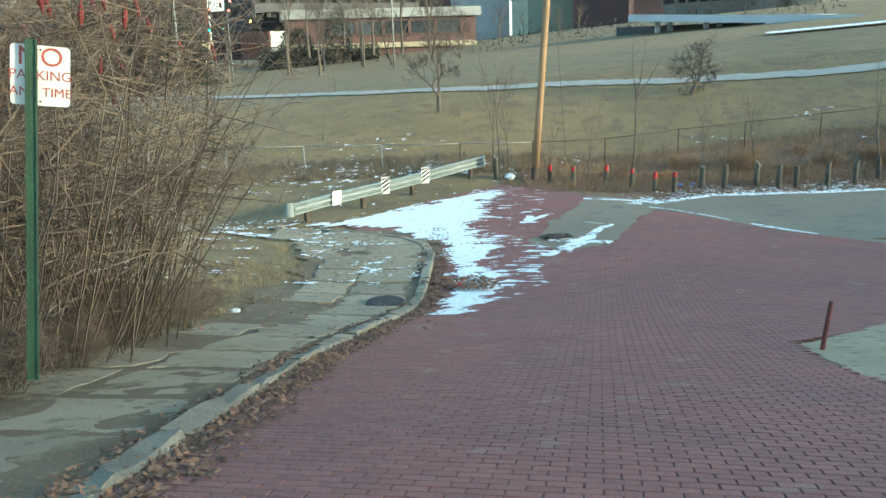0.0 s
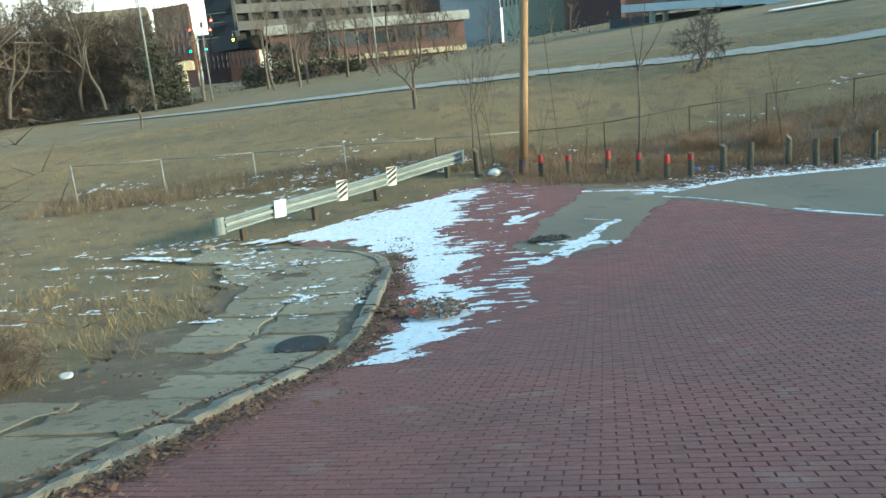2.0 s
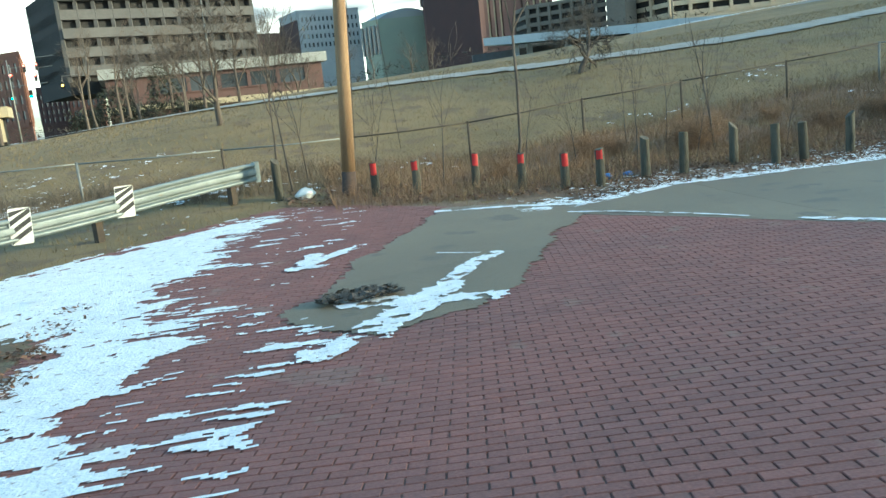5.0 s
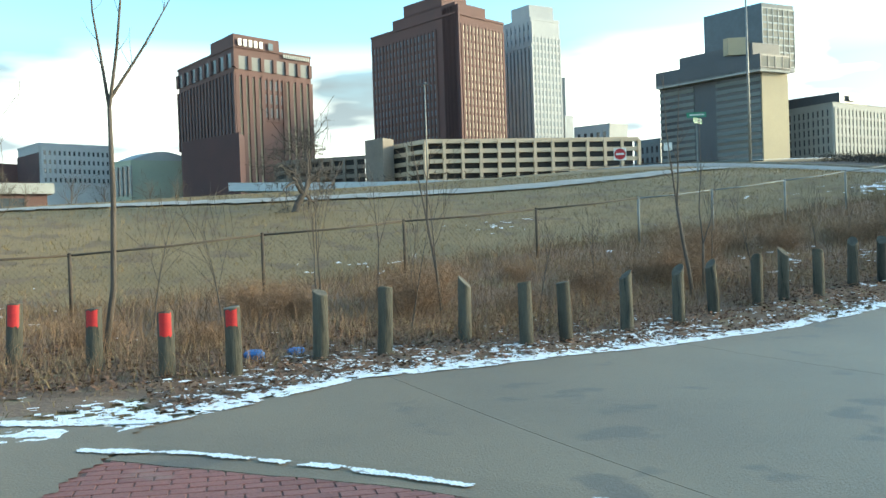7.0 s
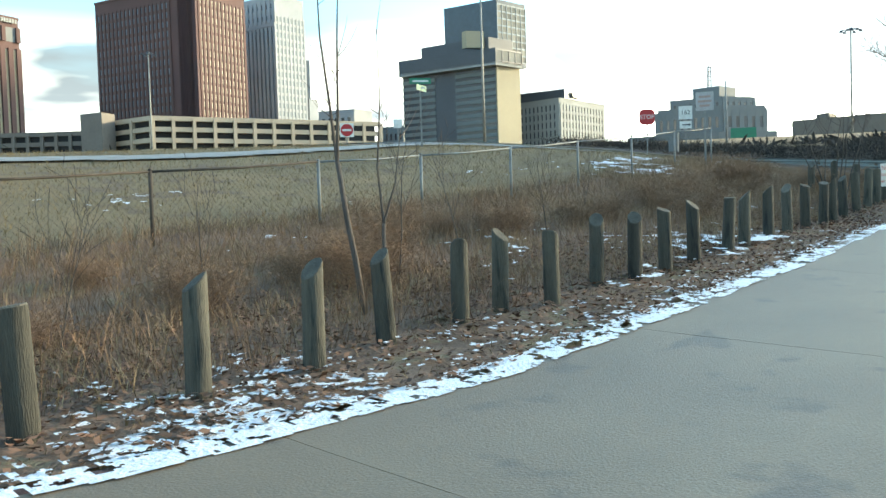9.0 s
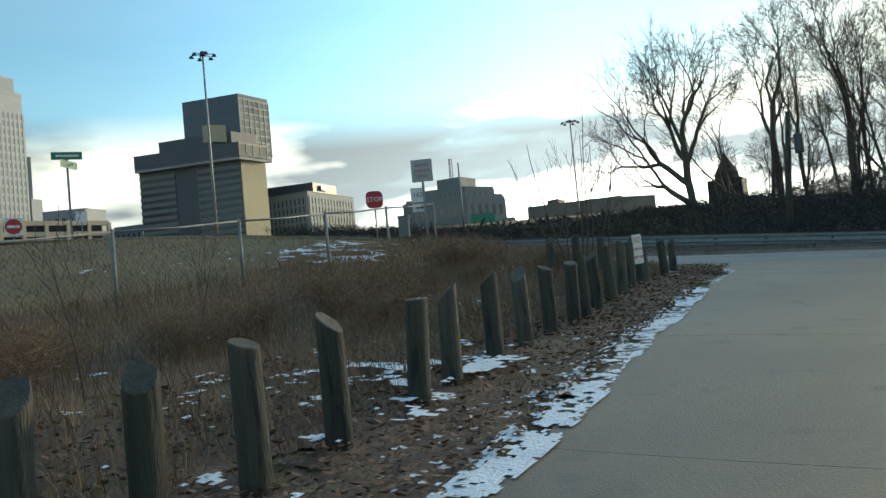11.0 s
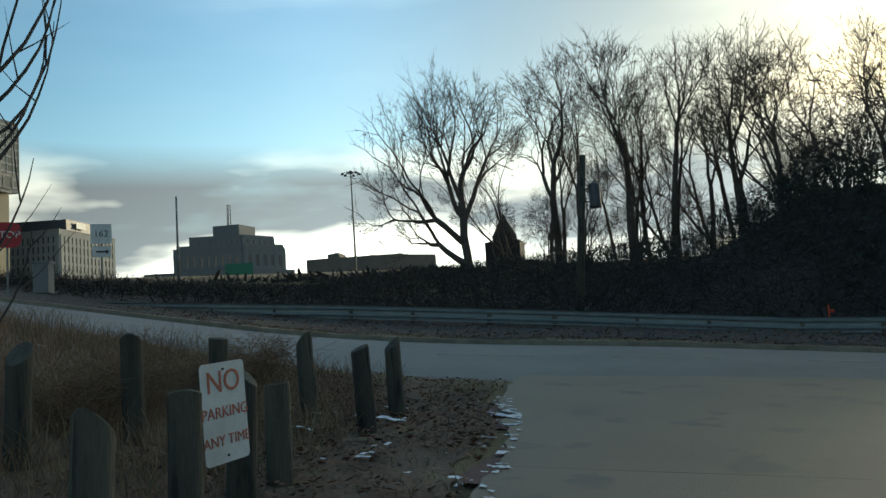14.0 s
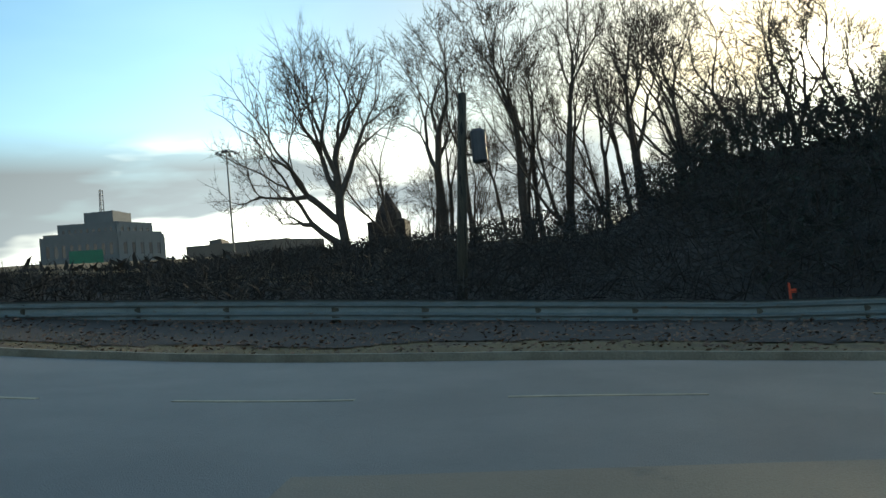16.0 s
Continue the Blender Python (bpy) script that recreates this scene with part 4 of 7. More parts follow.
# ---- signs near the road ----
def no_parking(name, label, at, turn, wide=0.32, high=0.47, post=None, tilt=0.0, front=0.0, ink=M_SIGNRED, ink_label="faded dark red lettering"):
    ob = thing(name, label, "sign")
    ob.matrix_basis = pose(*at, 0, tilt, turn)
    face = part("plate", plate(wide, high), M_WHITE, ob)
    for txt, z, sz in (("NO", high * 0.30, 0.30), ("PARKING", 0.0, 0.155), ("ANY TIME", -high * 0.28, 0.145)):
        letters(txt, sz * wide / 0.32 * 0.52, ink, face, pose(0, -0.0065, z), label=ink_label)
    for z in (high * 0.43, -high * 0.43):
        b = Shape()
        b.tube([(0, -0.004, z), (0, -0.012, z)], [0.008, 0.008], 8)
        part("bolt", b, M_RUST, face)
    if post:
        s = Shape()
        for dx, dy, wx, wy in ((0, 0.02, 0.06, 0.03), (0.035, 0.012, 0.012, 0.045), (-0.035, 0.012, 0.012, 0.045)):
            s.box((dx - front, dy - (0.06 if front else 0), (high / 2 - post) / 2 + 0.02), (wx, wy, post + high / 2 + 0.04))
        part("post", s, mat("green_sign_post", (0.035, 0.085, 0.045), (0.03, 0.06, 0.035), rough=0.6, metal=0.2), ob, "green U-channel steel post")
    return ob


no_parking("parking_sign", "white no-parking sign nailed to a timber bollard", (36.74, 33.06, -4.27), -14, 0.38, 0.60, tilt=-3, ink=M_SIGNORANGE, ink_label="faded orange-red lettering")
no_parking("parking_sign", "white no-parking sign on a green steel post in brush", (-2.43, 6.1, -0.53), 20, 0.41, 0.45, post=2.42, tilt=7.5, front=0.06)

marker = solid("marker_post", Shape(), M_STAKE, "rusty dark red leaning stake at the street corner", "marker")
s = Shape()
s.tube([(5.6, 9.75, gz(5.6, 9.75) - 0.1), (5.66, 9.8, gz(5.6, 9.75) + 0.25), (5.74, 9.87, gz(5.6, 9.75) + 0.66)], [0.032, 0.032, 0.03], 10)
marker.data = s.mesh("marker_post")
marker.data.materials.append(M_STAKE)
corner = new("corner_kerb", cells("corner_kerb", lambda x, y: inside(x, y, [(4.95, 2.0), (5.25, 9.0), (5.6, 10.3), (6.6, 11.2), (8.2, 12.6), (8.6, 12.3), (7.0, 10.4), (6.3, 8.0), (6.0, 2.0)]), 4.8, 8.8, 2, 13, 0.12, 0.03, M_WALK))
tagged(corner, "buff concrete street corner beside the brick street", "kerb", kind="structure")

# manhole lid in the walk
lid = thing("manhole_cover", "rusty cast-iron drain lid set in the sidewalk", "manhole cover")
lx, ly = -0.55, 16.75
s = Shape()
s.tube([(lx, ly, gz(lx, ly) + 0.02), (lx, ly, gz(lx, ly) + 0.125)], [0.42, 0.42], 24)
part("frame", s, M_IRON, lid)
s = Shape()
s.tube([(lx, ly, gz(lx, ly) + 0.11), (lx, ly, gz(lx, ly) + 0.135)], [0.36, 0.355], 24)
part("lid", s, M_IRON, lid)

# ---- snow ----
SNOW_CORNER = [(-5.0, 26.9), (-2.4, 26.6), (-0.6, 25.6), (0.6, 24.0), (0.75, 21.5), (0.6, 18.5), (0.4, 15.2), (0.9, 14.6), (1.9, 16.6), (3.3, 18.8), (3.2, 20.4), (3.9, 21.6), (3.6, 23.6), (3.9, 26.2), (4.6, 29.2), (5.2, 30.4), (4.6, 32.0), (3.2, 32.6), (0.4, 30.2), (-2.8, 27.8)]


def snow_corner(x, y):
    d = edge_distance(x, y, SNOW_CORNER + SNOW_CORNER[:1])
    e = np.where(inside(x, y, SNOW_CORNER), d, -d)
    streak = cloud(x * 0.55 + y * 0.5, (y - x * 0.6) * 2.2, 0.9, 14, 5)
    rows_ = cloud(x * 0.7, (y + 0.21 * x) * 5.0, 0.55, 16, 4)
    fine = cloud(x, y, 0.16, 15, 3)
    far_ = np.clip((x - np.interp(y, [14, 20, 23, 26, 32], [0.8, 0.95, 0.8, 0.7, 2.0]) - 1.1 * (cloud(x, y, 1.6, 17, 3) - 0.3)) / 1.5, 0, 1)
    n = (streak * 0.72 + fine * 0.28) * (1 - far_ * 0.6) + rows_ * far_ * 0.6
    return n < 0.37 + 0.42 * np.clip(e / 0.8, -1.2, 1) * (1 - 0.97 * far_ * (e > 0))


snow1 = new("snow_patch", cells("snow_patch", snow_corner, -6, 6, 14, 33.5, 0.04, 0.040, M_SNOW, 0.014))
tagged(snow1, "thin wind-blown snow over bricks at the guardrail corner", "snow", kind="structure")


def snow_verge(x, y):
    d = y - verge_y(x)
    wide = np.interp(x, [8, 12, 20, 30, 44], [1.0, 1.3, 1.2, 0.8, 0.4])
    n = 0.30 * cloud(x, y, 0.6, 23, 4) + 0.70 * cloud(x, y, 0.10, 24, 3)
    band = (d < 0.10 + 0.40 * cloud(x, y, 0.7, 25, 4)) & (0.45 * cloud(x, y, 0.35, 26, 3) + 0.55 * cloud(x, y, 0.09, 27, 2) < 0.53)
    thin = np.interp(x, [8, 17, 21, 30, 43], [0.0, 0.02, 0.10, 0.12, 0.15])
    return (d > -0.05 - 0.2 * cloud(x, y, 0.8, 6)) & ((n < 0.53 - thin - 0.14 * np.clip(d / wide, 0, 3)) | band & (x < 36)) & (x < 43.5)


snow2 = new("snow_edge", cells("snow_edge", snow_verge, 7.6, 44, 28, 33.6, 0.027, 0.034, M_SNOW, 0.016))
tagged(snow2, "broken strip of snow along the road edge", "snow", kind="structure")
LINES = [([(8.3, 28.0), (9.0, 27.6), (9.8, 26.8), (10.4, 26.0)], 0.09), ([(10.9, 25.3), (11.6, 24.4), (12.2, 23.7)], 0.16), ([(4.2, 22.3), (4.9, 23.2), (5.3, 23.9)], 0.33), ([(5.3, 23.9), (5.7, 24.6), (6.0, 25.1), (6.3, 25.35)], 0.2), ([(3.75, 21.95), (4.0, 22.15), (4.4, 22.5)], 0.33), ([(5.7, 23.1), (4.9, 23.4), (4.2, 23.8)], 0.30),
         ([(6.3, 29.6), (7.6, 29.3), (8.8, 28.8)], 0.16), ([(4.6, 27.2), (3.6, 26.2), (3.9, 27.0)], 0.2), ([(6.3, 25.4), (5.6, 25.9)], 0.05), ([(-1.2, 21.0), (-2.4, 22.2), (-3.2, 22.8)], 0.16), ([(-1.0, 23.6), (-2.6, 24.4), (-4.4, 25.4), (-6.5, 26.3)], 0.28)]


def snow_lines(x, y):
    out = np.zeros(np.shape(x), bool)
    for k, (ln, w) in enumerate(LINES):
        out |= edge_distance(x, y, ln) < w * (0.9 * cloud(x, y, 0.35, 90 + k, 4) + 0.55 * cloud(x, y, 0.1, 110 + k, 2)) - 0.02
    return out & (cloud(x, y, 0.2, 41, 3) < 0.66)


snow3 = new("snow_drift", cells("snow_drift", snow_lines, -7, 12.5, 20.5, 30.5, 0.025, 0.046, M_SNOW, 0.012))
tagged(snow3, "small snow drifts caught in pavement joints", "snow", kind="structure")


def snow_field(x, y):
    """Scattered remnants in the brush and field."""
    return (0.7 * cloud(x, y, 0.35, 61, 4) + 0.3 * cloud(x, y, 0.1, 68, 2) + 0.6 * (cloud(x, y, 4.0, 62, 2) - 0.5) > 0.80) & (y < 43) & (y > verge_y(np.clip(x, 8.6, 43)) + 0.9) | (cloud(x, y, 0.4, 63, 4) > 0.83) & (x < 4) & (y > 27) & (y < 42) | (0.6 * cloud(x * 0.5, y * 1.4, 0.5, 66, 4) + 0.4 * cloud(x, y, 0.12, 67, 2) > 0.67) & (x < 0.2) & (y > 19) & (y < 28)


snow4 = new("snow_remnants", cells("snow_remnants", snow_field, -13, 42, 19, 46, 0.045, 0.07, M_SNOW, 0.03))
tagged(snow4, "scattered old snow remnants in dead grass", "snow", kind="stuff")


# ---- grass, weeds and leaves ----
def blades(name, n, where, keep, height, width, lean, material, label, seed):
    """Many grass blades or stalks on the land, each a bent two-part strip."""
    r = np.random.RandomState(seed)
    x0, x1, y0, y1 = where
    x, y = r.uniform(x0, x1, n), r.uniform(y0, y1, n)
    k = keep(x, y)
    x, y = x[k], y[k]
    m = len(x)
    h = height[0] + (height[1] - height[0]) * r.rand(m) ** 1.6 * (0.35 + 1.1 * cloud(x, y, 1.3, seed))
    a, b = r.uniform(0, 2 * np.pi, m), r.uniform(0, 2 * np.pi, m)
    w = width * r.uniform(0.6, 1.4, m)
    ln = lean * r.uniform(0.2, 1.3, m) * h
    z = ground(x, y) - 0.03
    wx, wy, lx_, ly_ = np.cos(a) * w / 2, np.sin(a) * w / 2, np.cos(b) * ln, np.sin(b) * ln
    v = np.stack([np.stack([x - wx, y - wy, z], -1), np.stack([x + wx, y + wy, z], -1),
                  np.stack([x + wx * 0.7 + lx_ * 0.35, y + wy * 0.7 + ly_ * 0.35, z + h * 0.6], -1), np.stack([x - wx * 0.7 + lx_ * 0.35, y - wy * 0.7 + ly_ * 0.35, z + h * 0.6], -1),
                  np.stack([x + lx_, y + ly_, z + h], -1), np.stack([x + lx_ + wx * 0.15, y + ly_ + wy * 0.15, z + h], -1)], 1)
    f = np.array([(0, 1, 2, 3), (3, 2, 5, 4)])[None] + 6 * np.arange(m)[:, None, None]
    ob = new(name, raw_mesh(name, v.reshape(-1, 3), f.reshape(-1, 4), material))
    return tagged(ob, label, "grass", kind="stuff")


in_brush = lambda x, y: (y > verge_y(np.clip(x, 8.6, 43.6)) + 1.2 + 0.9 * cloud(x, y, 1.2, 71)) & (y < 37.6 + 0.09 * x) & (x > 4.5) & (x < 45) & (cross_edges(y)[0] > x + 0.5)
off_road = lambda x, y: ~inside(x, y, BRICKS) & ~((y < verge_y(np.clip(x, 8.6, 43.6)) + 0.15) & (x > 8)) & ((x < cross_edges(y)[0] - 0.3) | (x > cross_edges(y)[1] + 0.3)) & ~inside(x, y, [(-4.2, 24.6), (-2.2, 21.6), (0.5, 20.4), (0.6, 23.6), (-1.6, 25.7), (-4.6, 26.7)])
walk_gap = lambda x, y: (x > np.interp(y, ky[:9], kx[:9]) - 3.0) & (x < np.interp(y, ky[:9], kx[:9]) + 0.1) & (y < 23)
duff = new("brush_floor", cells("brush_floor", lambda x, y: (in_brush(x, y + 0.35) | (x > 9) & (y > verge_y(x) + 0.3) & (y < 36) & (x < 44.3)) & (cloud(x, y, 0.9, 75, 4) > 0.22), 4, 46, 29.5, 42, 0.16, -0.012, M_DUFF, 0.02))
tagged(duff, "brown leaf duff under dead weeds", "ground", kind="structure")
# dark sheet by the rail: shade of the hill put into the ground colour
far_duff = new("far_bank_floor", cells("far_bank_floor", lambda x, y: (x > np.interp(y, [-10, 8, 21, 31, 41, 52, 70], [54.6, 58.2, 59.9, 60.8, 60.6, 58.6, 64]) - 5.6 + 1.5 * cloud(x, y, 1.5, 76, 4)) & (x < 75), 50, 75, -24, 66, 0.3, -0.006, M_SHADEDUFF, 0.02))
tagged(far_duff, "soil and leaves along the far rail, darkened for the hill's shade", "ground", kind="structure")
blades("dead_weeds", 100000, (4, 46, 31, 42), lambda x, y: in_brush(x, y) & (cloud(x, y, 1.1, 70) > 0.24), (0.10, 0.62), 0.007, 0.75, M_WEED, "reddish-brown dead weeds between bollards and fence", 1)
blades("dead_grass", 80000, (4, 46, 31, 43), lambda x, y: in_brush(x, y) & (cloud(x, y, 1.6, 72) > 0.45), (0.08, 0.38), 0.009, 1.0, M_STRAW, "matted straw-coloured dead grass on the slope", 2)
blades("field_grass", 95000, (-26, 50, 36.5, 58), lambda x, y: off_road(x, y) & (edge_distance(x, y, path_line) > 1.1), (0.04, 0.15), 0.015, 0.8, M_OLIVE, "short olive winter grass of the open field", 3)
blades("verge_grass", 42000, (-12, 46, 24, 37), lambda x, y: off_road(x, y) & (~in_brush(x, y) | (y < 34.2)), (0.04, 0.17), 0.010, 0.9, M_OLIVE, "thin worn grass of the road verge", 4)
blades("golden_grass", 9000, (-7.5, -1.8, 13, 24), lambda x, y: (cloud(x, y, 1.4, 73) > 0.5) & ~walk_gap(x, y), (0.06, 0.34), 0.011, 1.3, M_STRAW, "long golden dead grass lying over the sidewalk edge", 5)
blades("joint_grass", 5000, (-5, 1, 1, 26), lambda x, y: walk_gap(x, y) & (cloud(x, y, 0.45, 74) > 0.62), (0.04, 0.16), 0.010, 0.8, M_STRAW, "dry grass growing in broken sidewalk joints", 6)
blades("fence_brush", 42000, (-14, 6, 34.2, 39.5), lambda x, y: (cloud(x, y, 1.3, 79) > 0.30) & (np.abs(y - 37.0) < 1.0 + 1.6 * cloud(x, y, 2.0, 78)), (0.08, 0.55), 0.010, 0.9, M_THATCH, "tangled grey-brown weeds along the fence", 19)
blades("bank_grass", 14000, (52, 58, 8, 60), off_road, (0.03, 0.12), 0.014, 0.9, M_STRAW, "dry grass on the far roadside", 7)


def leaves(name, n, where, keep, size, label, seed, lift=0.03, material=None, line=None):
    r = np.random.RandomState(seed)
    x0, x1, y0, y1 = where
    x, y = r.uniform(x0, x1, n), r.uniform(y0, y1, n)
    if line:
        x = np.interp(y, ky[:9], kx[:9]) + line[0] + r.normal(0, line[1], n)
    k = keep(x, y)
    x, y = x[k], y[k]
    m = len(x)
    a, s_ = r.uniform(0, 2 * np.pi, m), size * r.uniform(0.6, 1.5, m)
    z = ground(x, y) + lift + r.uniform(0, 0.03, m)
    u = np.stack([np.cos(a) * s_, np.sin(a) * s_, r.uniform(-0.35, 0.35, m) * s_], -1)
    v = np.stack([-np.sin(a) * s_ * 0.6, np.cos(a) * s_ * 0.6, r.uniform(-0.35, 0.35, m) * s_], -1)
    c = np.stack([x, y, z], -1)
    up = np.array([0, 0, 1.0]) * (s_ * 0.35)[:, None]
    q = np.stack([c - u, c - v * 0.9 + up * 0.3, c + u * 1.1 + up, c + v], 1)
    f = np.arange(4)[None] + 4 * np.arange(m)[:, None]
    ob = new(name, raw_mesh(name, q.reshape(-1, 3), f, material or M_LEAF))
    return tagged(ob, label, "leaves", kind="stuff")


leaves("leaf_litter", 60000, (3.5, 44, 29, 34.8), lambda x, y: (y > np.where(x < 9, 32.3 - 0.4 * (x - 4), verge_y(x) + 0.12)) & (cloud(x, y, 0.7, 81) > 0.32), 0.031, "brown fallen leaves and clods along the bollards", 8, 0.04)
leaves("leaf_litter", 9000, (-2, 2.2, 2, 26), lambda x, y: (np.abs(x - np.interp(y, ky[:9], kx[:9]) - 0.15) < 0.16 + 0.6 * cloud(x, y, 0.8, 82) ** 2) & (cloud(x, y, 0.5, 83) > 0.40), 0.03, "brown leaves gathered along the kerb", 9, 0.04)
leaves("leaf_litter", 6500, (-2, 2, 1.5, 24), lambda x, y: cloud(x, y, 0.8, 87) > 0.30, 0.027, "brown leaves heaped in the gutter along the kerb", 14, 0.04, line=(0.16, 0.15))
leaves("leaf_litter", 3000, (-2, 2, 1.5, 24), lambda x, y: cloud(x, y, 0.7, 88) > 0.42, 0.026, "dead leaves and grass lodged behind the kerb", 15, 0.05, line=(-0.3, 0.12))
leaves("leaf_litter", 2600, (0.2, 2.6, 17.2, 20.2), lambda x, y: cloud(x, y, 0.6, 89) + 0.35 - 0.55 * np.hypot((x - 1.2) / 1.3, (y - 18.7) / 0.8) > 0.36, 0.045, "brown leaves blown over the snow", 16, 0.10)
leaves("leaf_litter", 9000, (53.0, 60.5, 14, 48), lambda x, y: (x > cross_edges(y)[1] + 0.6) & (cloud(x, y, 1.0, 94) > 0.36), 0.045, "brown leaves and clods along the far rail", 18, 0.03)
leaves("leaf_litter", 1600, (-3.5, 1.2, 12, 25.5), lambda x, y: cloud(x, y, 0.55, 84) > 0.62, 0.04, "leaves scattered over the sidewalk", 10, 0.12)
leaves("leaf_litter", 900, (3.7, 4.9, 23.4, 24.4), lambda x, y: np.hypot((x - 4.3) / 0.55, (y - 23.95) / 0.32) < 0.6 + 0.6 * cloud(x, y, 0.3, 85), 0.045, "heap of dark leaves and debris on the concrete patch", 11, 0.08, M_BARK)
leaves("leaf_litter", 7000, (40, 45.2, 31.5, 37), lambda x, y: (y > verge_y(np.clip(x, 8, 43.6)) + 0.1) & (cloud(x, y, 0.6, 93) > 0.38), 0.027, "dead leaves on the corner verge", 12, 0.04)

# small litter
can = solid("drink_can", Shape(), M_RED, "crushed red drink can among kerb leaves", "can")
s = Shape()
x, y = 1.05, 18.55
s.tube([(x, y, gz(x, y) + 0.12), (x + 0.04, y + 0.01, gz(x, y) + 0.125), (x + 0.12, y + 0.03, gz(x, y) + 0.12), (x + 0.16, y + 0.04, gz(x, y) + 0.125)], [0.025, 0.033, 0.033, 0.026], 12)
can.data = s.mesh("drink_can")
can.data.materials.append(M_RED)
for nm, x, y, m_, lb, sz in (("plastic_bag", 10.6, 32.2, M_BLUE, "crumpled blue plastic bag in dead weeds", 0.2), ("plastic_bag", 11.2, 32.35, M_BLUE, "torn blue plastic wrapper in dead weeds", 0.14), ("paper_cup", -3.45, 15.3, M_WHITE, "crumpled white paper litter in the brush", 0.13), ("plastic_sheet", 3.95, 34.1, M_WHITE, "pale plastic sheet at the foot of the pole", 0.33)):
    bm = bmesh.new()
    bmesh.ops.create_icosphere(bm, subdivisions=3, radius=sz)
    for v in bm.verts:
        v.co = v.co * (0.75 + 0.5 * noise.noise(v.co * (3.0 / sz * 0.3) + Vector((x, y, 0)))) 
        v.co.z *= 0.55
        v.co += Vector((x, y, gz(x, y) + sz * 0.3))
    me = bpy.data.meshes.new(nm)
    bm.to_mesh(me)
    bm.free()
    me.materials.append(m_)
    tagged(new(nm, me), lb, "litter")


# ---- the city ----
def seen_from(eye, az, far):
    """A plan place at a bearing (degrees clockwise from +y) and distance."""
    return Vector((eye[0] + far * math.sin(radians(az)), eye[1] + far * math.cos(radians(az))))


EYE_A, EYE_B, EYE_C = (4.6, 16.4), (8.0, 21.5), (16.3, 27.4)


def facade(parent, a, b, z0, z1, cols, rows, m_pier, m_glass, pier=0.35, spandrel=0.3, depth=0.5, pier_proud=0.25, name="window", cols_only=None):
    """Window panes in rows and columns between proud piers and spandrels, on the wall from a to b seen left to right."""
    d = b - a
    L = d.length
    d = d / L
    n = Vector((d.y, -d.x))
    turn = math.atan2(d.y, d.x)
    cw, rh = L / cols, (z1 - z0) / rows
    pane = Shape()
    pane.box((0, 0, 0), (cw * (1 - pier), 0.12, rh * (1 - spandrel)))
    me = pane.mesh("pane")
    me.materials.append(m_glass)
    for c in range(cols):
        for r in range(rows):
            p = a + d * (cw * (c + 0.5)) + n * 0.05
            part(name, me, None, parent, base=Matrix.Translation((p.x, p.y, z0 + rh * (r + 0.5))) @ Matrix.Rotation(turn, 4, "Z"))
    if pier > 0.05:
        s = Shape()
        s.box((0, 0, 0), (cw * pier, depth + pier_proud, z1 - z0))
        me = s.mesh("pier")
        me.materials.append(m_pier)
        for c in range(cols + 1):
            p = a + d * (cw * c) + n * ((depth + pier_proud) / 2 - 0.05)
            part("pier", me, None, parent, base=Matrix.Translation((p.x, p.y, (z0 + z1) / 2)) @ Matrix.Rotation(turn, 4, "Z"))
    if spandrel > 0.05:
        s = Shape()
        s.box((0, 0, 0), (L, depth, rh * spandrel))
        me = s.mesh("spandrel")
        me.materials.append(m_pier)
        for r in range(rows + 1):
            p = a + d * (L / 2) + n * (depth / 2 - 0.05)
            part("spandrel", me, None, parent, base=Matrix.Translation((p.x, p.y, z0 + rh * r)) @ Matrix.Rotation(turn, 4, "Z"))


def block(name, label, left, corner, right, z0, z1, material, parapet=1.0):
    """A four-cornered building from three seen corners, with a parapet and roof."""
    ob = thing(name, label, "building", "downtown buildings")
    back = left + right - corner
    out = [(p.x, p.y) for p in (left, corner, right, back)]
    s = Shape()
    s.prism(out, z0, z1)
    part("wall", s, material, ob)
    if parapet:
        c = sum((Vector(p) for p in out), Vector((0, 0))) / 4
        s = Shape()
        s.prism([tuple(c + (Vector(p) - c) * 1.012) for p in out], z1 - 0.05, z1 + parapet)
        part("roof", s, material, ob)
    return ob


def add_block(parent, name, left, corner, right, z0, z1, material):
    back = left + right - corner
    s = Shape()
    s.prism([(p.x, p.y) for p in (left, corner, right, back)], z0, z1)
    return part(name, s, material, parent)


def bars(parent, a, b, z, h, count, material, fill=0.6):
    """Unreadable roof lettering as plain bars."""
    d = b - a
    turn = math.atan2(d.y, d.x)
    n = Vector((d.y, -d.x)).normalized()
    for k in range(count):
        s = Shape()
        s.box((0, 0, 0), (d.length / count * fill, 0.2, h))
        p = a + d * ((k + 0.5) / count) + n * 0.9
        part("letter_bar", s, material, parent, base=Matrix.Translation((p.x, p.y, z)) @ Matrix.Rotation(turn, 4, "Z"))


# brown bank building
l, c, r = seen_from(EYE_B, 9.47, 369), seen_from(EYE_B, 13.1, 320), seen_from(EYE_B, 18.2, 340)
bank = block("office_building", "square red-brown brick office block with pale vertical window strips", l, c, r, -2, 70.5, M_REDBRICK, 0.8)
facade(bank, l, c, 36, 61, 17, 1, M_REDBRICK, M_BLUEPANE, 0.45, 0.02, 0.4, 0.3, "window_strip")
facade(bank, l, c, 63, 68.5, 8, 1, M_REDBRICK, M_GLASS, 0.35, 0.02, 0.4, 0.3)
facade(bank, c.lerp(r, 0.02), c.lerp(r, 0.98), 62.3, 67.5, 6, 1, M_REDBRICK, M_GREYSTONE, 0.26, 0.02, 0.6, 0.4)
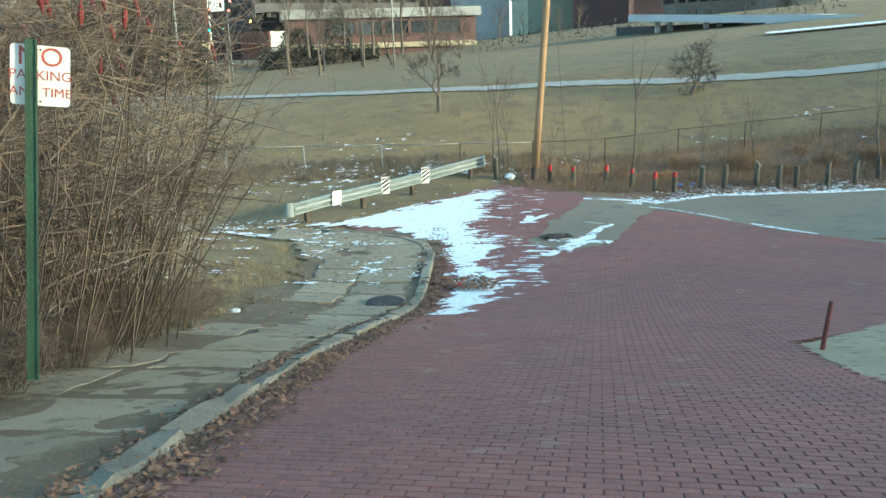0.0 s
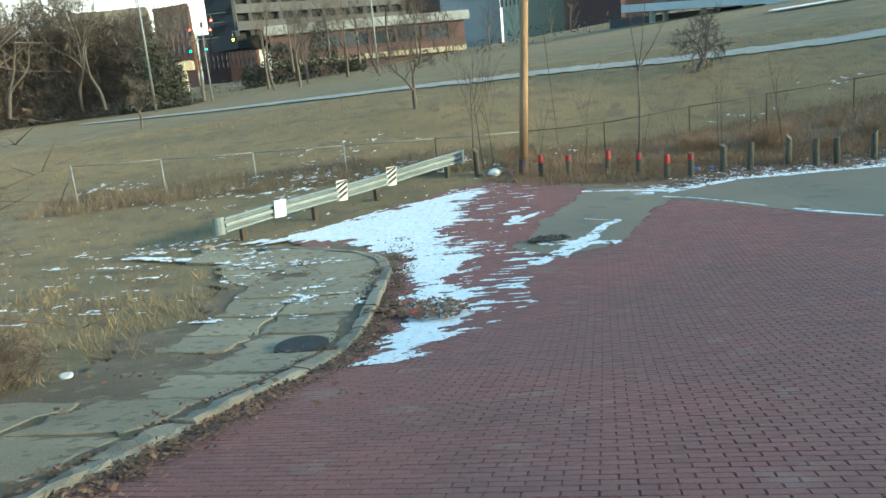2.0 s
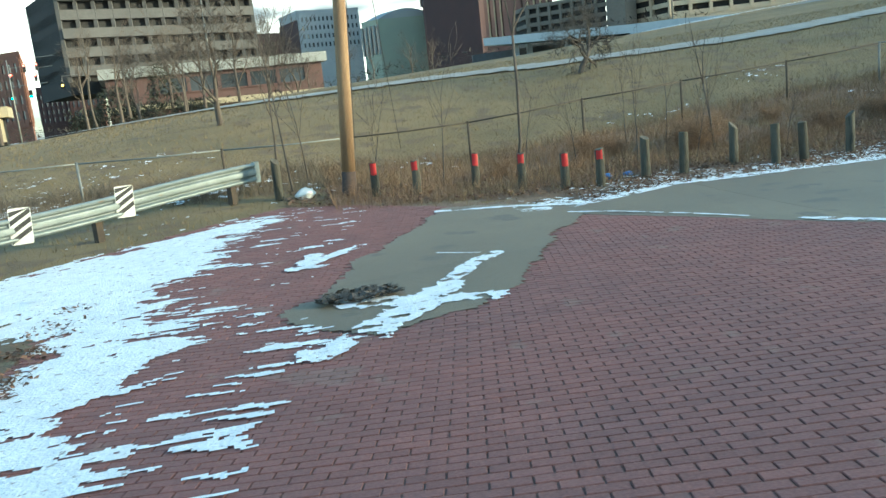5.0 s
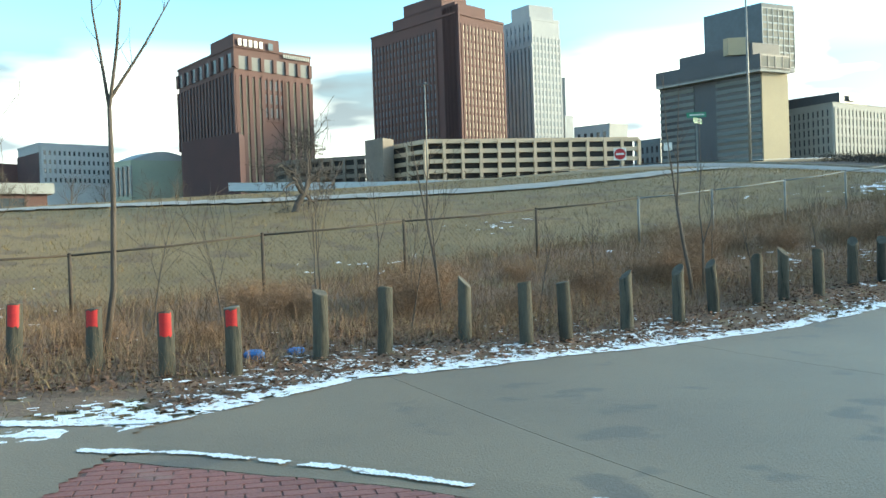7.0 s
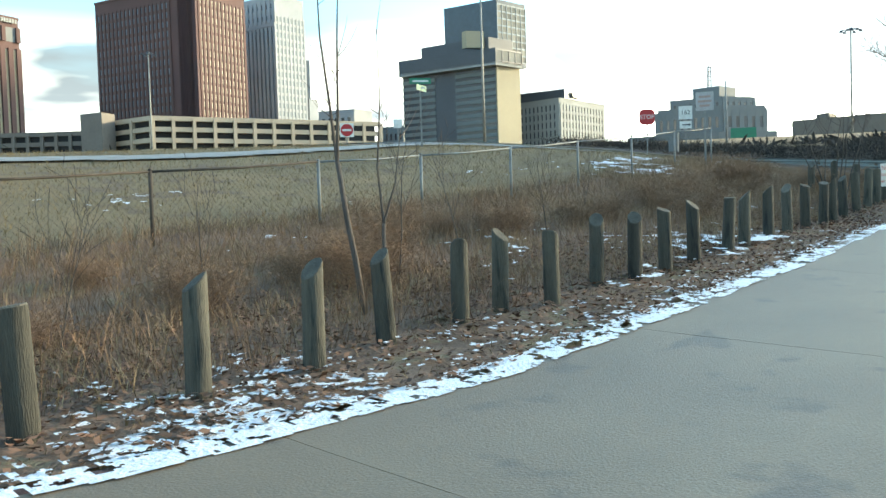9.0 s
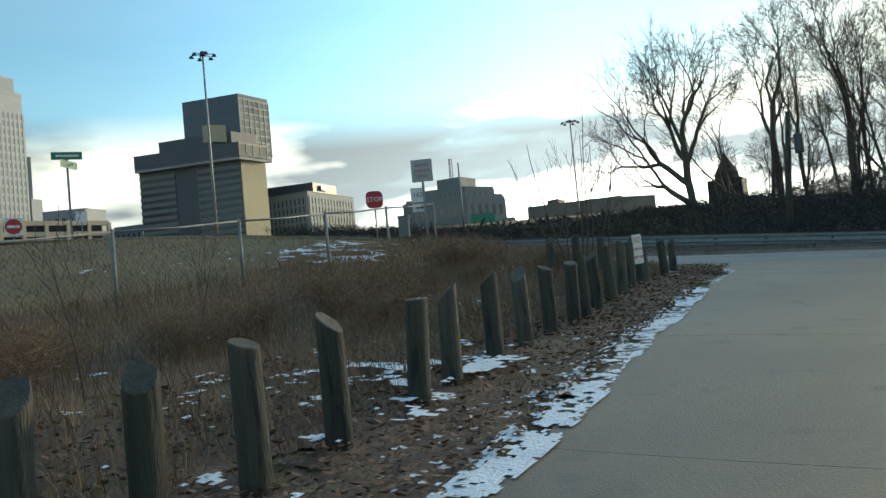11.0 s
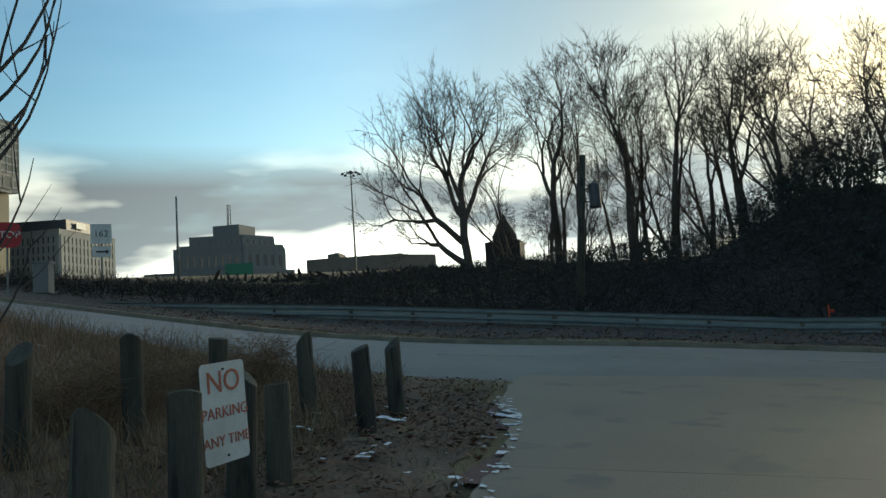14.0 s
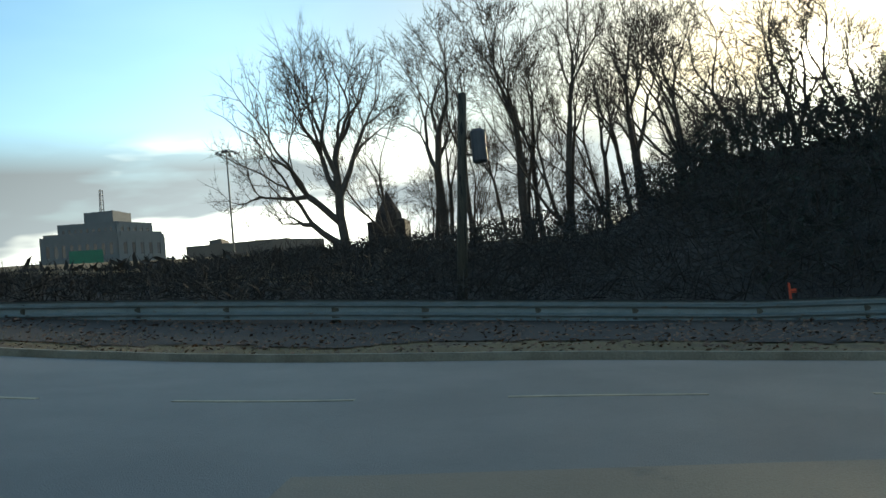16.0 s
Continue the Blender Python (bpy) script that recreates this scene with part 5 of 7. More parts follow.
facade(bank, c.lerp(r, 0.02), c.lerp(r, 0.34), 14, 60, 4, 1, M_REDBRICK, M_TAN, 0.55, 0.02, 0.5, 0.4, "window_strip")
facade(bank, c.lerp(r, 0.34), c.lerp(r, 0.62), 44, 60, 4, 3, M_REDBRICK, M_PALE, 0.4, 0.3, 0.5, 0.4)
facade(bank, c.lerp(r, 0.62), c.lerp(r, 0.98), 14, 60, 4, 1, M_REDBRICK, M_TAN, 0.55, 0.02, 0.5, 0.4, "window_strip")
p0, p1 = l.lerp(c, 0.62), c.lerp(r, 0.58)
add_block(bank, "roof_storey", p0, c, p1, 70.0, 75.5, M_REDBRICK)
bars(bank, c.lerp(r, 0.03), c.lerp(r, 0.36), 72.4, 2.6, 5, M_WHITE)
bars(bank, c.lerp(r, 0.40), c.lerp(r, 0.50), 72.4, 2.6, 1, M_BLUEGLASS)
bars(bank, c.lerp(r, 0.61), c.lerp(r, 0.97), 69.6, 1.5, 12, M_PALE, 0.7)
add_block(bank, "annex", seen_from(EYE_B, 9.55, 330), seen_from(EYE_B, 13.25, 300), seen_from(EYE_B, 13.6, 312), -2, 35.5, M_REDWALL)

# tall brown tower
l, c, r = seen_from(EYE_B, 22.45, 425), seen_from(EYE_B, 28.35, 380), seen_from(EYE_B, 31.66, 405)
tower = block("office_tower", "tall stepped red-brown brick office tower with narrow windows", l, c, r, 0, 99, M_REDBRICK, 1.0)
facade(tower, l.lerp(c, 0.02), l.lerp(c, 0.78), 12, 94, 18, 20, M_REDBRICK, M_BLUEPANE, 0.52, 0.36, 0.3, 0.25)
facade(tower, c.lerp(r, 0.12), c.lerp(r, 0.98), 12, 95, 12, 22, M_REDBRICK, M_GLINTGLASS, 0.55, 0.32, 0.2, 0.25)
u0, u1, u2 = l.lerp(c, 0.28), c, c.lerp(r, 0.62)
add_block(tower, "roof_storey", u0, u1, u2, 98.5, 104.5, M_REDBRICK)
add_block(tower, "roof_storey", l.lerp(c, 0.42), l.lerp(c, 0.86), l.lerp(c, 0.86) + (r - c) * 0.5, 104, 110, M_REDBRICK)
add_block(tower, "bay", l.lerp(c, 0.86), c.lerp(r, 0.0) + (c - l).normalized() * 2, c.lerp(r, 0.1), 0, 103, M_REDWALL)

# white setback tower
l, c, r = seen_from(EYE_B, 31.55, 440), seen_from(EYE_B, 33.6, 425), seen_from(EYE_B, 35.5, 437)
white = block("office_tower", "slender pale limestone tower with vertical piers and setbacks", l, c, r, 0, 106, M_LIME, 1.5)
facade(white, l, c, 12, 92, 8, 1, M_LIME, M_BLUEGLASS, 0.6, 0.02, 0.6, 0.3, "window_strip")
facade(white, l, c, 94, 105, 7, 2, M_LIME, M_BLUEGLASS, 0.66, 0.55, 0.5, 0.3)
facade(white, c, r, 12, 98, 8, 22, M_LIME, M_TEAL, 0.48, 0.36, 0.2, 0.1)
add_block(white, "crown", l.lerp(c, 0.35), c - (c - l) * 0.05, c.lerp(r, 0.8), 106, 114, M_LIME)
add_block(white, "setback", r + (c - l) * -0.2, r + (r - c) * 0.16, r + (r - c) * 0.16 + (l - c) * 0.8, 0, 78, M_LIME)
add_block(white, "setback", r + (r - c) * 0.1, r + (r - c) * 0.42, r + (r - c) * 0.42 + (l - c) * 0.8, 0, 58, M_LIME)

# parking decks
def parking_deck(label, left, corner, right, z0, z1, levels, cols_l, cols_r, m_wall):
    ob = block("parking_deck", label, left, corner, right, z0 - 12, z0, m_wall, 0)
    ob["category"] = "parking garage"
    # black box fills the deck: shade between the levels put into its colour
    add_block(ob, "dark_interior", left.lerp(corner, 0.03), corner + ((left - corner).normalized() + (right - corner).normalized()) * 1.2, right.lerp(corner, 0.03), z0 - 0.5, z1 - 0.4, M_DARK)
    lh = (z1 - z0) / levels
    for a, b, cols in ((left, corner, cols_l), (corner, right, cols_r)):
        d = b - a
        L = d.length
        turn = math.atan2(d.y, d.x)
        n = Vector((d.y, -d.x)).normalized()
        s = Shape()
        s.box((0, 0, 0), (L, 1.0, lh * 0.43))
        me = s.mesh("parapet")
        me.materials.append(m_wall)
        for k in range(levels + 1):
            p = a + d / 2 + n * -0.3
            part("parapet", me, None, ob, base=Matrix.Translation((p.x, p.y, z0 + lh * k)) @ Matrix.Rotation(turn, 4, "Z"))
        s = Shape()
        s.box((0, 0, 0), (0.75, 1.1, z1 - z0))
        me = s.mesh("column")
        me.materials.append(m_wall)
        for k in range(cols + 1):
            p = a + d * (k / cols) + n * -0.1
            part("column", me, None, ob, base=Matrix.Translation((p.x, p.y, (z0 + z1) / 2)) @ Matrix.Rotation(turn, 4, "Z"))
    return ob


l, c, r = seen_from(EYE_B, 23.6, 216), seen_from(EYE_B, 25.95, 205), seen_from(EYE_B, 40.6, 222)
deck = parking_deck("sand-coloured four-level open parking deck", l, c, r, 9.6, 19.6, 4, 2, 12, M_DECK)
add_block(deck, "stair_tower", seen_from(EYE_B, 21.75, 214), seen_from(EYE_B, 23.0, 209), seen_from(EYE_B, 23.75, 213), 0, 21.3, M_GREYDECK)
parking_deck("grey older parking deck beside the brick tower", seen_from(EYE_B, 15.6, 250), seen_from(EYE_B, 16.4, 238), seen_from(EYE_B, 21.9, 228), 8.5, 18.5, 4, 1, 7, M_GREYDECK)

# glass and stone bank tower
l, c, r = seen_from(EYE_B, 42.1, 372), seen_from(EYE_B, 48.43, 350), seen_from(EYE_B, 49.99, 360)
glass = block("office_building", "dark glass office block with striped floors and a tan end wall", l, c, r, 0, 58, M_DKMETAL, 0)
facade(glass, l, l.lerp(c, 0.36), 20, 57, 1, 13, M_STRIPE, M_GLASS, 0.04, 0.55, 0.5, 0.2, "window_band")
facade(glass, l.lerp(c, 0.58), c, 20, 57, 1, 13, M_STRIPE, M_GLASS, 0.04, 0.55, 0.5, 0.2, "window_band")
s = Shape()
d = (r - c).normalized()
n = Vector((d.y, -d.x))
s.prism([tuple(c + n * 0.6), tuple(r + n * 0.6), tuple(r), tuple(c)], 2, 57.2)
part("stone_panel", s, M_TAN, glass, "tan stone end wall")
lo, co, ro = seen_from(EYE_B, 41.84, 369), seen_from(EYE_B, 48.44, 346), seen_from(EYE_B, 50.2, 358)
add_block(glass, "cornice_storey", lo, co, ro, 57.5, 63.5, M_DKMETAL)
add_block(glass, "cornice_band", lo, co, ro, 56.6, 58.0, M_PALE)
add_block(glass, "setback", seen_from(EYE_B, 43.4, 376), seen_from(EYE_B, 48.0, 358), seen_from(EYE_B, 49.6, 368), 63.4, 70.5, M_DKMETAL)
add_block(glass, "roof_house", seen_from(EYE_B, 46.2, 358), seen_from(EYE_B, 46.5, 356), seen_from(EYE_B, 47.7, 358), 66, 73, M_TAN)
l2, c2, r2 = seen_from(EYE_B, 45.03, 378), seen_from(EYE_B, 48.62, 365), seen_from(EYE_B, 50.5, 378)
add_block(glass, "tower", l2, c2, r2, 60, 88, M_SKYGLASS)
facade(glass, c2, r2, 62, 86, 6, 8, M_TEAL, M_DIMGOLD, 0.14, 0.22, 0.25, 0.1, "pane")
facade(glass, co, ro, 58.4, 62.8, 4, 1, M_DKMETAL, M_DIMGOLD, 0.1, 0.1, 0.25, 0.1, "pane")
add_block(glass, "podium", seen_from(EYE_B, 40.8, 330), seen_from(EYE_B, 48.8, 322), seen_from(EYE_B, 54.0, 345), 10, 18.5, M_DKMETAL)

# pale block with pointed windows
E8 = (10.7, 24.0)
l, c, r = seen_from(E8, 49.9, 384), seen_from(E8, 52.67, 370), seen_from(E8, 55.7, 405)
low = block("office_building", "pale concrete block with rows of narrow dark windows", l, c, r, 0, 45.5, M_PALE, 0.3)
facade(low, l.lerp(c, 0.05), c.lerp(l, 0.05), 21, 43.5, 9, 6, M_PALE, M_GLASS, 0.66, 0.3, 0.3, 0.1)
facade(low, c.lerp(r, 0.04), r.lerp(c, 0.04), 21, 43.5, 14, 6, M_PALE, M_GLASS, 0.66, 0.3, 0.3, 0.1)
add_block(low, "roof_storey", l.lerp(c, 0.05), c.lerp(r, 0.12), c.lerp(r, 0.62), 45.5, 50.0, M_DKMETAL)
bars(low, c.lerp(r, 0.25), c.lerp(r, 0.42), 48.0, 2.4, 1, M_WHITE, 0.95)

# small blocks behind
for az0, az1, far, zt, m_, lb in ((36.3, 39.9, 400, 47, M_LIME, "pale blue-grey roof storey behind the parking deck"), (40.3, 42.6, 395, 38, M_TEAL, "dark grey-blue block with small windows"), (-6.0, -0.1, 430, 37, M_REDWALL, "dark red brick block"), (55.5, 57.6, 520, 34, M_PALE, "low pale block in the haze")):
    l, c, r = seen_from(EYE_B, az0, far + 8), seen_from(EYE_B, (az0 + az1) / 2 + 0.6, far), seen_from(EYE_B, az1, far + 10)
    ob = block("building", lb, l, c, r, 0, zt, m_, 0.5)
    facade(ob, l.lerp(c, 0.05), c.lerp(l, 0.05), zt * 0.55, zt - 2, 5, 3, m_, M_GLASS, 0.5, 0.4, 0.3, 0.1)

# brick blocks up the street, beyond the signals
M_WARMBRICK = mat("warm_red_brick", (0.23, 0.105, 0.075), (0.17, 0.08, 0.06), scale=0.1, rough=0.9, bump=0.1, fine=3.0, grain=0.15)
for az0, az1, far, zt, m_, lb in ((-18.2, -15.9, 250, 19.5, M_WARMBRICK, "warm brick block with small dark windows up the street"), (-15.4, -13.4, 300, 13.0, M_REDWALL, "dark brick block up the street"), (-13.6, -11.6, 285, 17.0, M_WARMBRICK, "narrow brick block beside the office building"), (-23.0, -18.4, 270, 21.0, M_TAN, "tan stone block behind bare trees")):
    l, c, r = seen_from(EYE_A, az0, far + 12), seen_from(EYE_A, az0 + (az1 - az0) * 0.96, far), seen_from(EYE_A, az1, far + 14)
    ob = block("building", lb, l, c, r, -4, zt, m_, 0.6)
    facade(ob, l.lerp(c, 0.05), c.lerp(l, 0.05), 1.0, zt - 1.5, 6, 4, m_, M_GLASS, 0.5, 0.45, 0.3, 0.1)
    facade(ob, c.lerp(r, 0.06), r.lerp(c, 0.06), 1.0, zt - 1.5, 3, 4, m_, M_GLASS, 0.5, 0.45, 0.3, 0.1)

# white block and pale green hall
l, c, r = seen_from(EYE_B, -0.25, 425), seen_from(EYE_B, 0.92, 400), seen_from(EYE_B, 5.1, 410)
wb = block("building", "white six-storey block with small square windows and a dark red side", l, c, r, 0, 42.5, M_LIME, 0.8)
facade(wb, c.lerp(r, 0.04), r.lerp(c, 0.02), 25, 41, 14, 4, M_LIME, M_GLASS, 0.55, 0.5, 0.4, 0.1)
s = Shape()
d = (c - l).normalized()
n = Vector((d.y, -d.x))
s.prism([tuple(l + n * 0.5), tuple(c + n * 0.5), tuple(c), tuple(l)], 0, 39)
part("brick_side", s, M_REDWALL, wb, "dark red brick side wall")
l, c, r = seen_from(EYE_B, 5.2, 385), seen_from(EYE_B, 6.3, 375), seen_from(EYE_B, 9.6, 380)
hall = block("hall", "pale green-grey hall with a curved roof and dark windows", l, c, r, 0, 33, mat("pale_green_cladding", (0.30, 0.34, 0.27), (0.26, 0.30, 0.25), scale=0.05, rough=0.7, bump=0.0), 0.4)
facade(hall, l, c, 18, 31, 4, 1, M_PALE, M_GLASS, 0.4, 0.05, 0.4, 0.2)
s, q = Shape(), []
bk = (l - c) * 0.8
for k in range(9):
    a0, h0 = c.lerp(r, k / 8), 33.3 + 4 * math.sin(k / 8 * 2.6)
    q += [(a0.x, a0.y, 33), (a0.x, a0.y, h0), (a0.x + bk.x, a0.y + bk.y, h0)]
s.add(q, [f for k in range(8) for f in ((3 * k, 3 * k + 3, 3 * k + 4, 3 * k + 1), (3 * k + 1, 3 * k + 4, 3 * k + 5, 3 * k + 2))])
part("curved_roof", s, M_LIME, hall)

# stepped pale block
def tiers(name, label, eye, rows, far, m_):
    ob = thing(name, label, "building", "downtown buildings")
    for k, (a0, a1, z0, z1) in enumerate(rows):
        f = far + 7 * k
        l, c, r = seen_from(eye, a0, f), seen_from(eye, a0 + (a1 - a0) * 0.62, f - 6), seen_from(eye, a1, f + 8)
        add_block(ob, "wall", l, c, r, z0, z1, m_)
        if k in (1, 2):
            facade(ob, l.lerp(c, 0.05), c.lerp(l, 0.04), z0 + (z1 - z0) * 0.1, z1 - 1.5, 9, 2, m_, M_GLASS, 0.6, 0.5, 0.35, 0.1)
            facade(ob, c.lerp(r, 0.05), r.lerp(c, 0.05), z0 + (z1 - z0) * 0.1, z1 - 1.5, 5, 2, m_, M_GLASS, 0.6, 0.5, 0.35, 0.1)
    return ob


cit = tiers("office_building", "pale stepped office block with a roof mast", EYE_C, [(57.2, 66.7, 0, 34), (59.0, 66.1, 20, 47), (60.0, 65.4, 40, 54), (61.5, 64.2, 52, 60.5)], 450, M_GREYSTONE)
p = seen_from(EYE_C, 62.6, 470)
s = Shape()
for dx, dy in ((-1.3, 0), (1.3, 0), (0, 1.5)):
    s.tube([(p.x + dx, p.y + dy, 60), (p.x + dx * 0.8, p.y + dy * 0.8, 72)], [0.22, 0.2], 6)
for k in range(5):
    s.box((p.x, p.y + 0.4, 62 + 2.4 * k), (3.0, 0.35, 0.3))
part("roof_mast", s, M_DKMETAL, cit)
tiers("building", "long low dark block with roof boxes", EYE_C, [(67.6, 76.2, -5, 29.3), (69.0, 70.2, 27, 31.8), (71.6, 72.2, 27, 31.0), (72.9, 74.4, 27, 31.6)], 360, M_GREYDECK)
turret = thing("building", "dark brown turret with a pointed roof behind trees", "building")
p = Vector((139.5, 47.6))
s = Shape()
s.box((p.x, p.y, 0.5), (4.6, 4.6, 13.6))
s.box((p.x, p.y - 3.2, -1.0), (5.0, 3.0, 11.0))
part("wall", s, M_DKBRICK, turret)
s = Shape()
s.tube([(p.x, p.y, 7.2), (p.x, p.y, 8.3), (p.x, p.y, 9.6), (p.x, p.y, 11.2)], [1.7, 1.6, 0.85, 0.05], 8)
part("roof", s, M_DKBRICK, turret)

# long office building over the street with a white cornice
annex = thing("office_building", "brown office building with white cornice and dark concrete upper floors", "building", "downtown buildings")
a, b = Vector((-27, 171)), Vector((11.5, 178))
d = (b - a).normalized()
n = Vector((d.y, -d.x))
bk = n * -22
add_block(annex, "wall", a + bk, a, b, -3, 5.2, M_REDBRICK)
add_block(annex, "cornice", a + bk + n * 1.0 - d, a + n * 1.0 - d, b + n * 1.0 + d, 5.2, 7.0, M_PALE)
facade(annex, a.lerp(b, 0.22), a.lerp(b, 0.92), 1.8, 4.6, 5, 1, M_REDBRICK, M_GLASS, 0.12, 0.1, 0.3, 0.1)
add_block(annex, "sill", a + bk + n * 0.8, a + n * 0.8, b + n * 0.8, -0.8, 0.2, M_TAN)
ua, ub = seen_from(EYE_A, -13.5, 178), seen_from(EYE_A, -1.6, 192)
ud = (ub - ua).normalized()
un = Vector((ud.y, -ud.x))
ubk = un * -25
for k in range(5):
    z = 7.6 + 3.6 * k
    add_block(annex, "floor_band", ua + ubk, ua + un * (0.9 - 0.5 * (k % 2)), ub + un * (0.9 - 0.5 * (k % 2)), z, z + 1.9, M_DARKDECK)
# black core stands in for the shade between the floor bands
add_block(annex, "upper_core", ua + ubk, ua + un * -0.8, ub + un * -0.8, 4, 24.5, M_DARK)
for k in range(13):
    q = ua.lerp(ub, k / 12)
    s = Shape()
    s.box((q.x, q.y, 15.5), (0.7, 0.7, 18))
    part("column", s, M_DARKDECK, annex)

# ramp bridge
bridge = thing("bridge", "pale concrete ramp bridge with a solid white parapet", "bridge")
q = [seen_from(EYE_A, 13.6, 108), seen_from(EYE_A, 23.5, 100), seen_from(EYE_A, 26.6, 97), seen_from(EYE_A, 34.0, 96)]
zz = [(1.85, 2.85), (0.95, 1.95), (0.7, 1.75), (0.2, 1.0)]
for k in range(3):
    a, b = q[k], q[k + 1]
    s = Shape()
    bkv = Vector((a.y - b.y, b.x - a.x)).normalized() * 6
    v = []
    for p_, (z0, z1) in ((a, zz[k]), (b, zz[k + 1])):
        z0 = z0 if k < 1 else z0 - 3.5
        v += [(p_.x, p_.y, z0), (p_.x, p_.y, z1), (p_.x + bkv.x, p_.y + bkv.y, z1), (p_.x + bkv.x, p_.y + bkv.y, z0)]
    s.add(v, [(0, 4, 5, 1), (1, 5, 6, 2), (2, 6, 7, 3), (3, 7, 4, 0), (0, 1, 2, 3), (4, 7, 6, 5)])
    part(("girder", "abutment", "parapet")[k], s, M_BRIDGE, bridge)
for t in (0.25, 0.62):
    p_ = q[0].lerp(q[1], t)
    for o in (0.4, 2.2):
        s = Shape()
        s.box((p_.x + o, p_.y + 2.4, -1.6), (0.6, 0.8, 7))
        part("pier", s, M_BRIDGE, bridge)
# dark sheet behind the girder stands in for the shade under the bridge
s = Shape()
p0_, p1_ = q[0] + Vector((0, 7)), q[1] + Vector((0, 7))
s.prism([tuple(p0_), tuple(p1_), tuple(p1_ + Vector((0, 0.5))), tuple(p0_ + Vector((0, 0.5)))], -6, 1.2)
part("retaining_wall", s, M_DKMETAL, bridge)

over = thing("overpass", "cream concrete overpass end with a shade-black box as its opening", "bridge")
s = Shape()
s.box((-42.6, 146.0, 0.55), (13, 8, 1.5), radians(12))
part("deck", s, M_TAN, over)
s = Shape()
s.box((-37.4, 143.6, -1.4), (1.6, 5, 4.6), radians(12))
part("abutment", s, M_TAN, over)
# solid black box stands in for the shade inside the opening
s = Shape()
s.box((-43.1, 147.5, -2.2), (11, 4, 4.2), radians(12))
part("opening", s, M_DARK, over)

# ---- lamps, masts and far signs ----
def light_mast(x, y, z_top, heads, radius=0.2, label="tall galvanised lighting mast with a ring of floodlights", z_low=None):
    ob = thing("light_mast", label, "street light", "lighting masts")
    z0 = gz(x, y) - 0.5 if z_low is None else z_low
    s = Shape()
    s.tube([(x, y, z0), (x, y, (z0 + z_top) / 2), (x, y, z_top)], [radius, radius * 0.75, radius * 0.5], 10)
    part("shaft", s, M_PIPE, ob, smooth=True)
    if heads:
        s = Shape()
        s.tube([(x, y, z_top - 0.2), (x, y, z_top + 0.35)], [radius * 2.0, radius * 1.2], 10)
        ring = part("head_ring", s, M_DKMETAL, ob)
        for k in range(heads):
            a = 2 * math.pi * k / heads
            rr = radius * 6.5
            f = Shape()
            f.tube([(x + rr * math.cos(a), y + rr * math.sin(a), z_top - radius * 1.8), (x + rr * math.cos(a), y + rr * math.sin(a), z_top - radius * 0.4)], [radius * 1.5, radius * 0.8], 8)
            f.tube([(x, y, z_top), (x + rr * math.cos(a), y + rr * math.sin(a), z_top - radius * 0.3)], [radius * 0.25] * 2, 5)
            part("floodlight", f, M_DKMETAL, ring)
    return ob


light_mast(96.6, 102.2, 28.4, 6, 0.22)
light_mast(209.3, 93.4, 34.0, 6, 0.3)
light_mast(86.4, 181.9, 29.0, 4, 0.2)
light_mast(72.8, 55.35, 4.6, 0, 0.09, "plain dark steel pole")
light_mast(-3.3, 105.0, 10.5, 0, 0.13, "pale steel lamp pole in the field")
light_mast(-28.0, 98.1, 9.5, 0, 0.15, "pale steel lamp pole in the field")
light_mast(-25.7, 114.4, 5.0, 0, 0.12, "pale steel signal pole")


def traffic_light(x, y, z, lit, turn=0):
    ob = thing("traffic_light", "dark traffic signal head with a glowing lamp", "traffic light", "traffic signals")
    ob.matrix_basis = pose(x, y, z, 0, 0, turn)
    s = Shape()
    s.box((0, 0, 0), (0.5, 0.35, 1.35))
    housing = part("housing", s, M_BLACK, ob)
    for k, cname in enumerate(("green", "amber", "red")):
        s = Shape()
        s.tube([(0, -0.18, -0.42 + 0.42 * k), (0, -0.26, -0.42 + 0.42 * k)], [0.19, 0.17], 12)
        on = {"green": (0.05, 1.0, 0.55), "red": (1.0, 0.05, 0.04), "amber": (1.0, 0.5, 0.05)}[cname]
        part("lamp", s, glow("signal_" + cname, on, 9.0) if cname == lit else M_DARK, housing)
    s = Shape()
    s.tube([(0, 0.1, 0.6), (0, 0.1, 1.6), (3.0, 0.1, 1.7)], [0.05] * 3, 6)
    part("arm", s, M_PIPE, ob)


for x, y, z, lit in ((-42.4, 172.0, 7.25, "red"), (-40.2, 172.6, 8.7, "red"), (-38.3, 173.1, 8.8, "red"), (-38.7, 173.0, 7.0, "red"), (-39.9, 172.7, 4.2, "green"), (-42.8, 171.9, 4.1, "green"), (-34.7, 173.9, 5.2, "amber")):
    traffic_light(x, y, z, lit)


def road_sign(name, label, x, y, z, w, h, turn, m_face, text="", text_size=0.2, m_text=None, z_post=None, face_round=0.03):
    ob = thing(name, label, "road sign")
    ob.matrix_basis = pose(x, y, z, 0, 0, turn)
    face = part("plate", plate(w, h, 0.006, face_round), m_face, ob)
    zb = (z_post if z_post is not None else gz(x, y) - 0.3) - z
    s = Shape()
    s.box((0, 0.035, (zb + h / 2) / 2), (0.07, 0.05, h / 2 - zb))
    part("post", s, M_PIPE, ob)
    if text:
        letters(text, text_size, m_text, face, pose(0, -0.009, 0))
    return ob


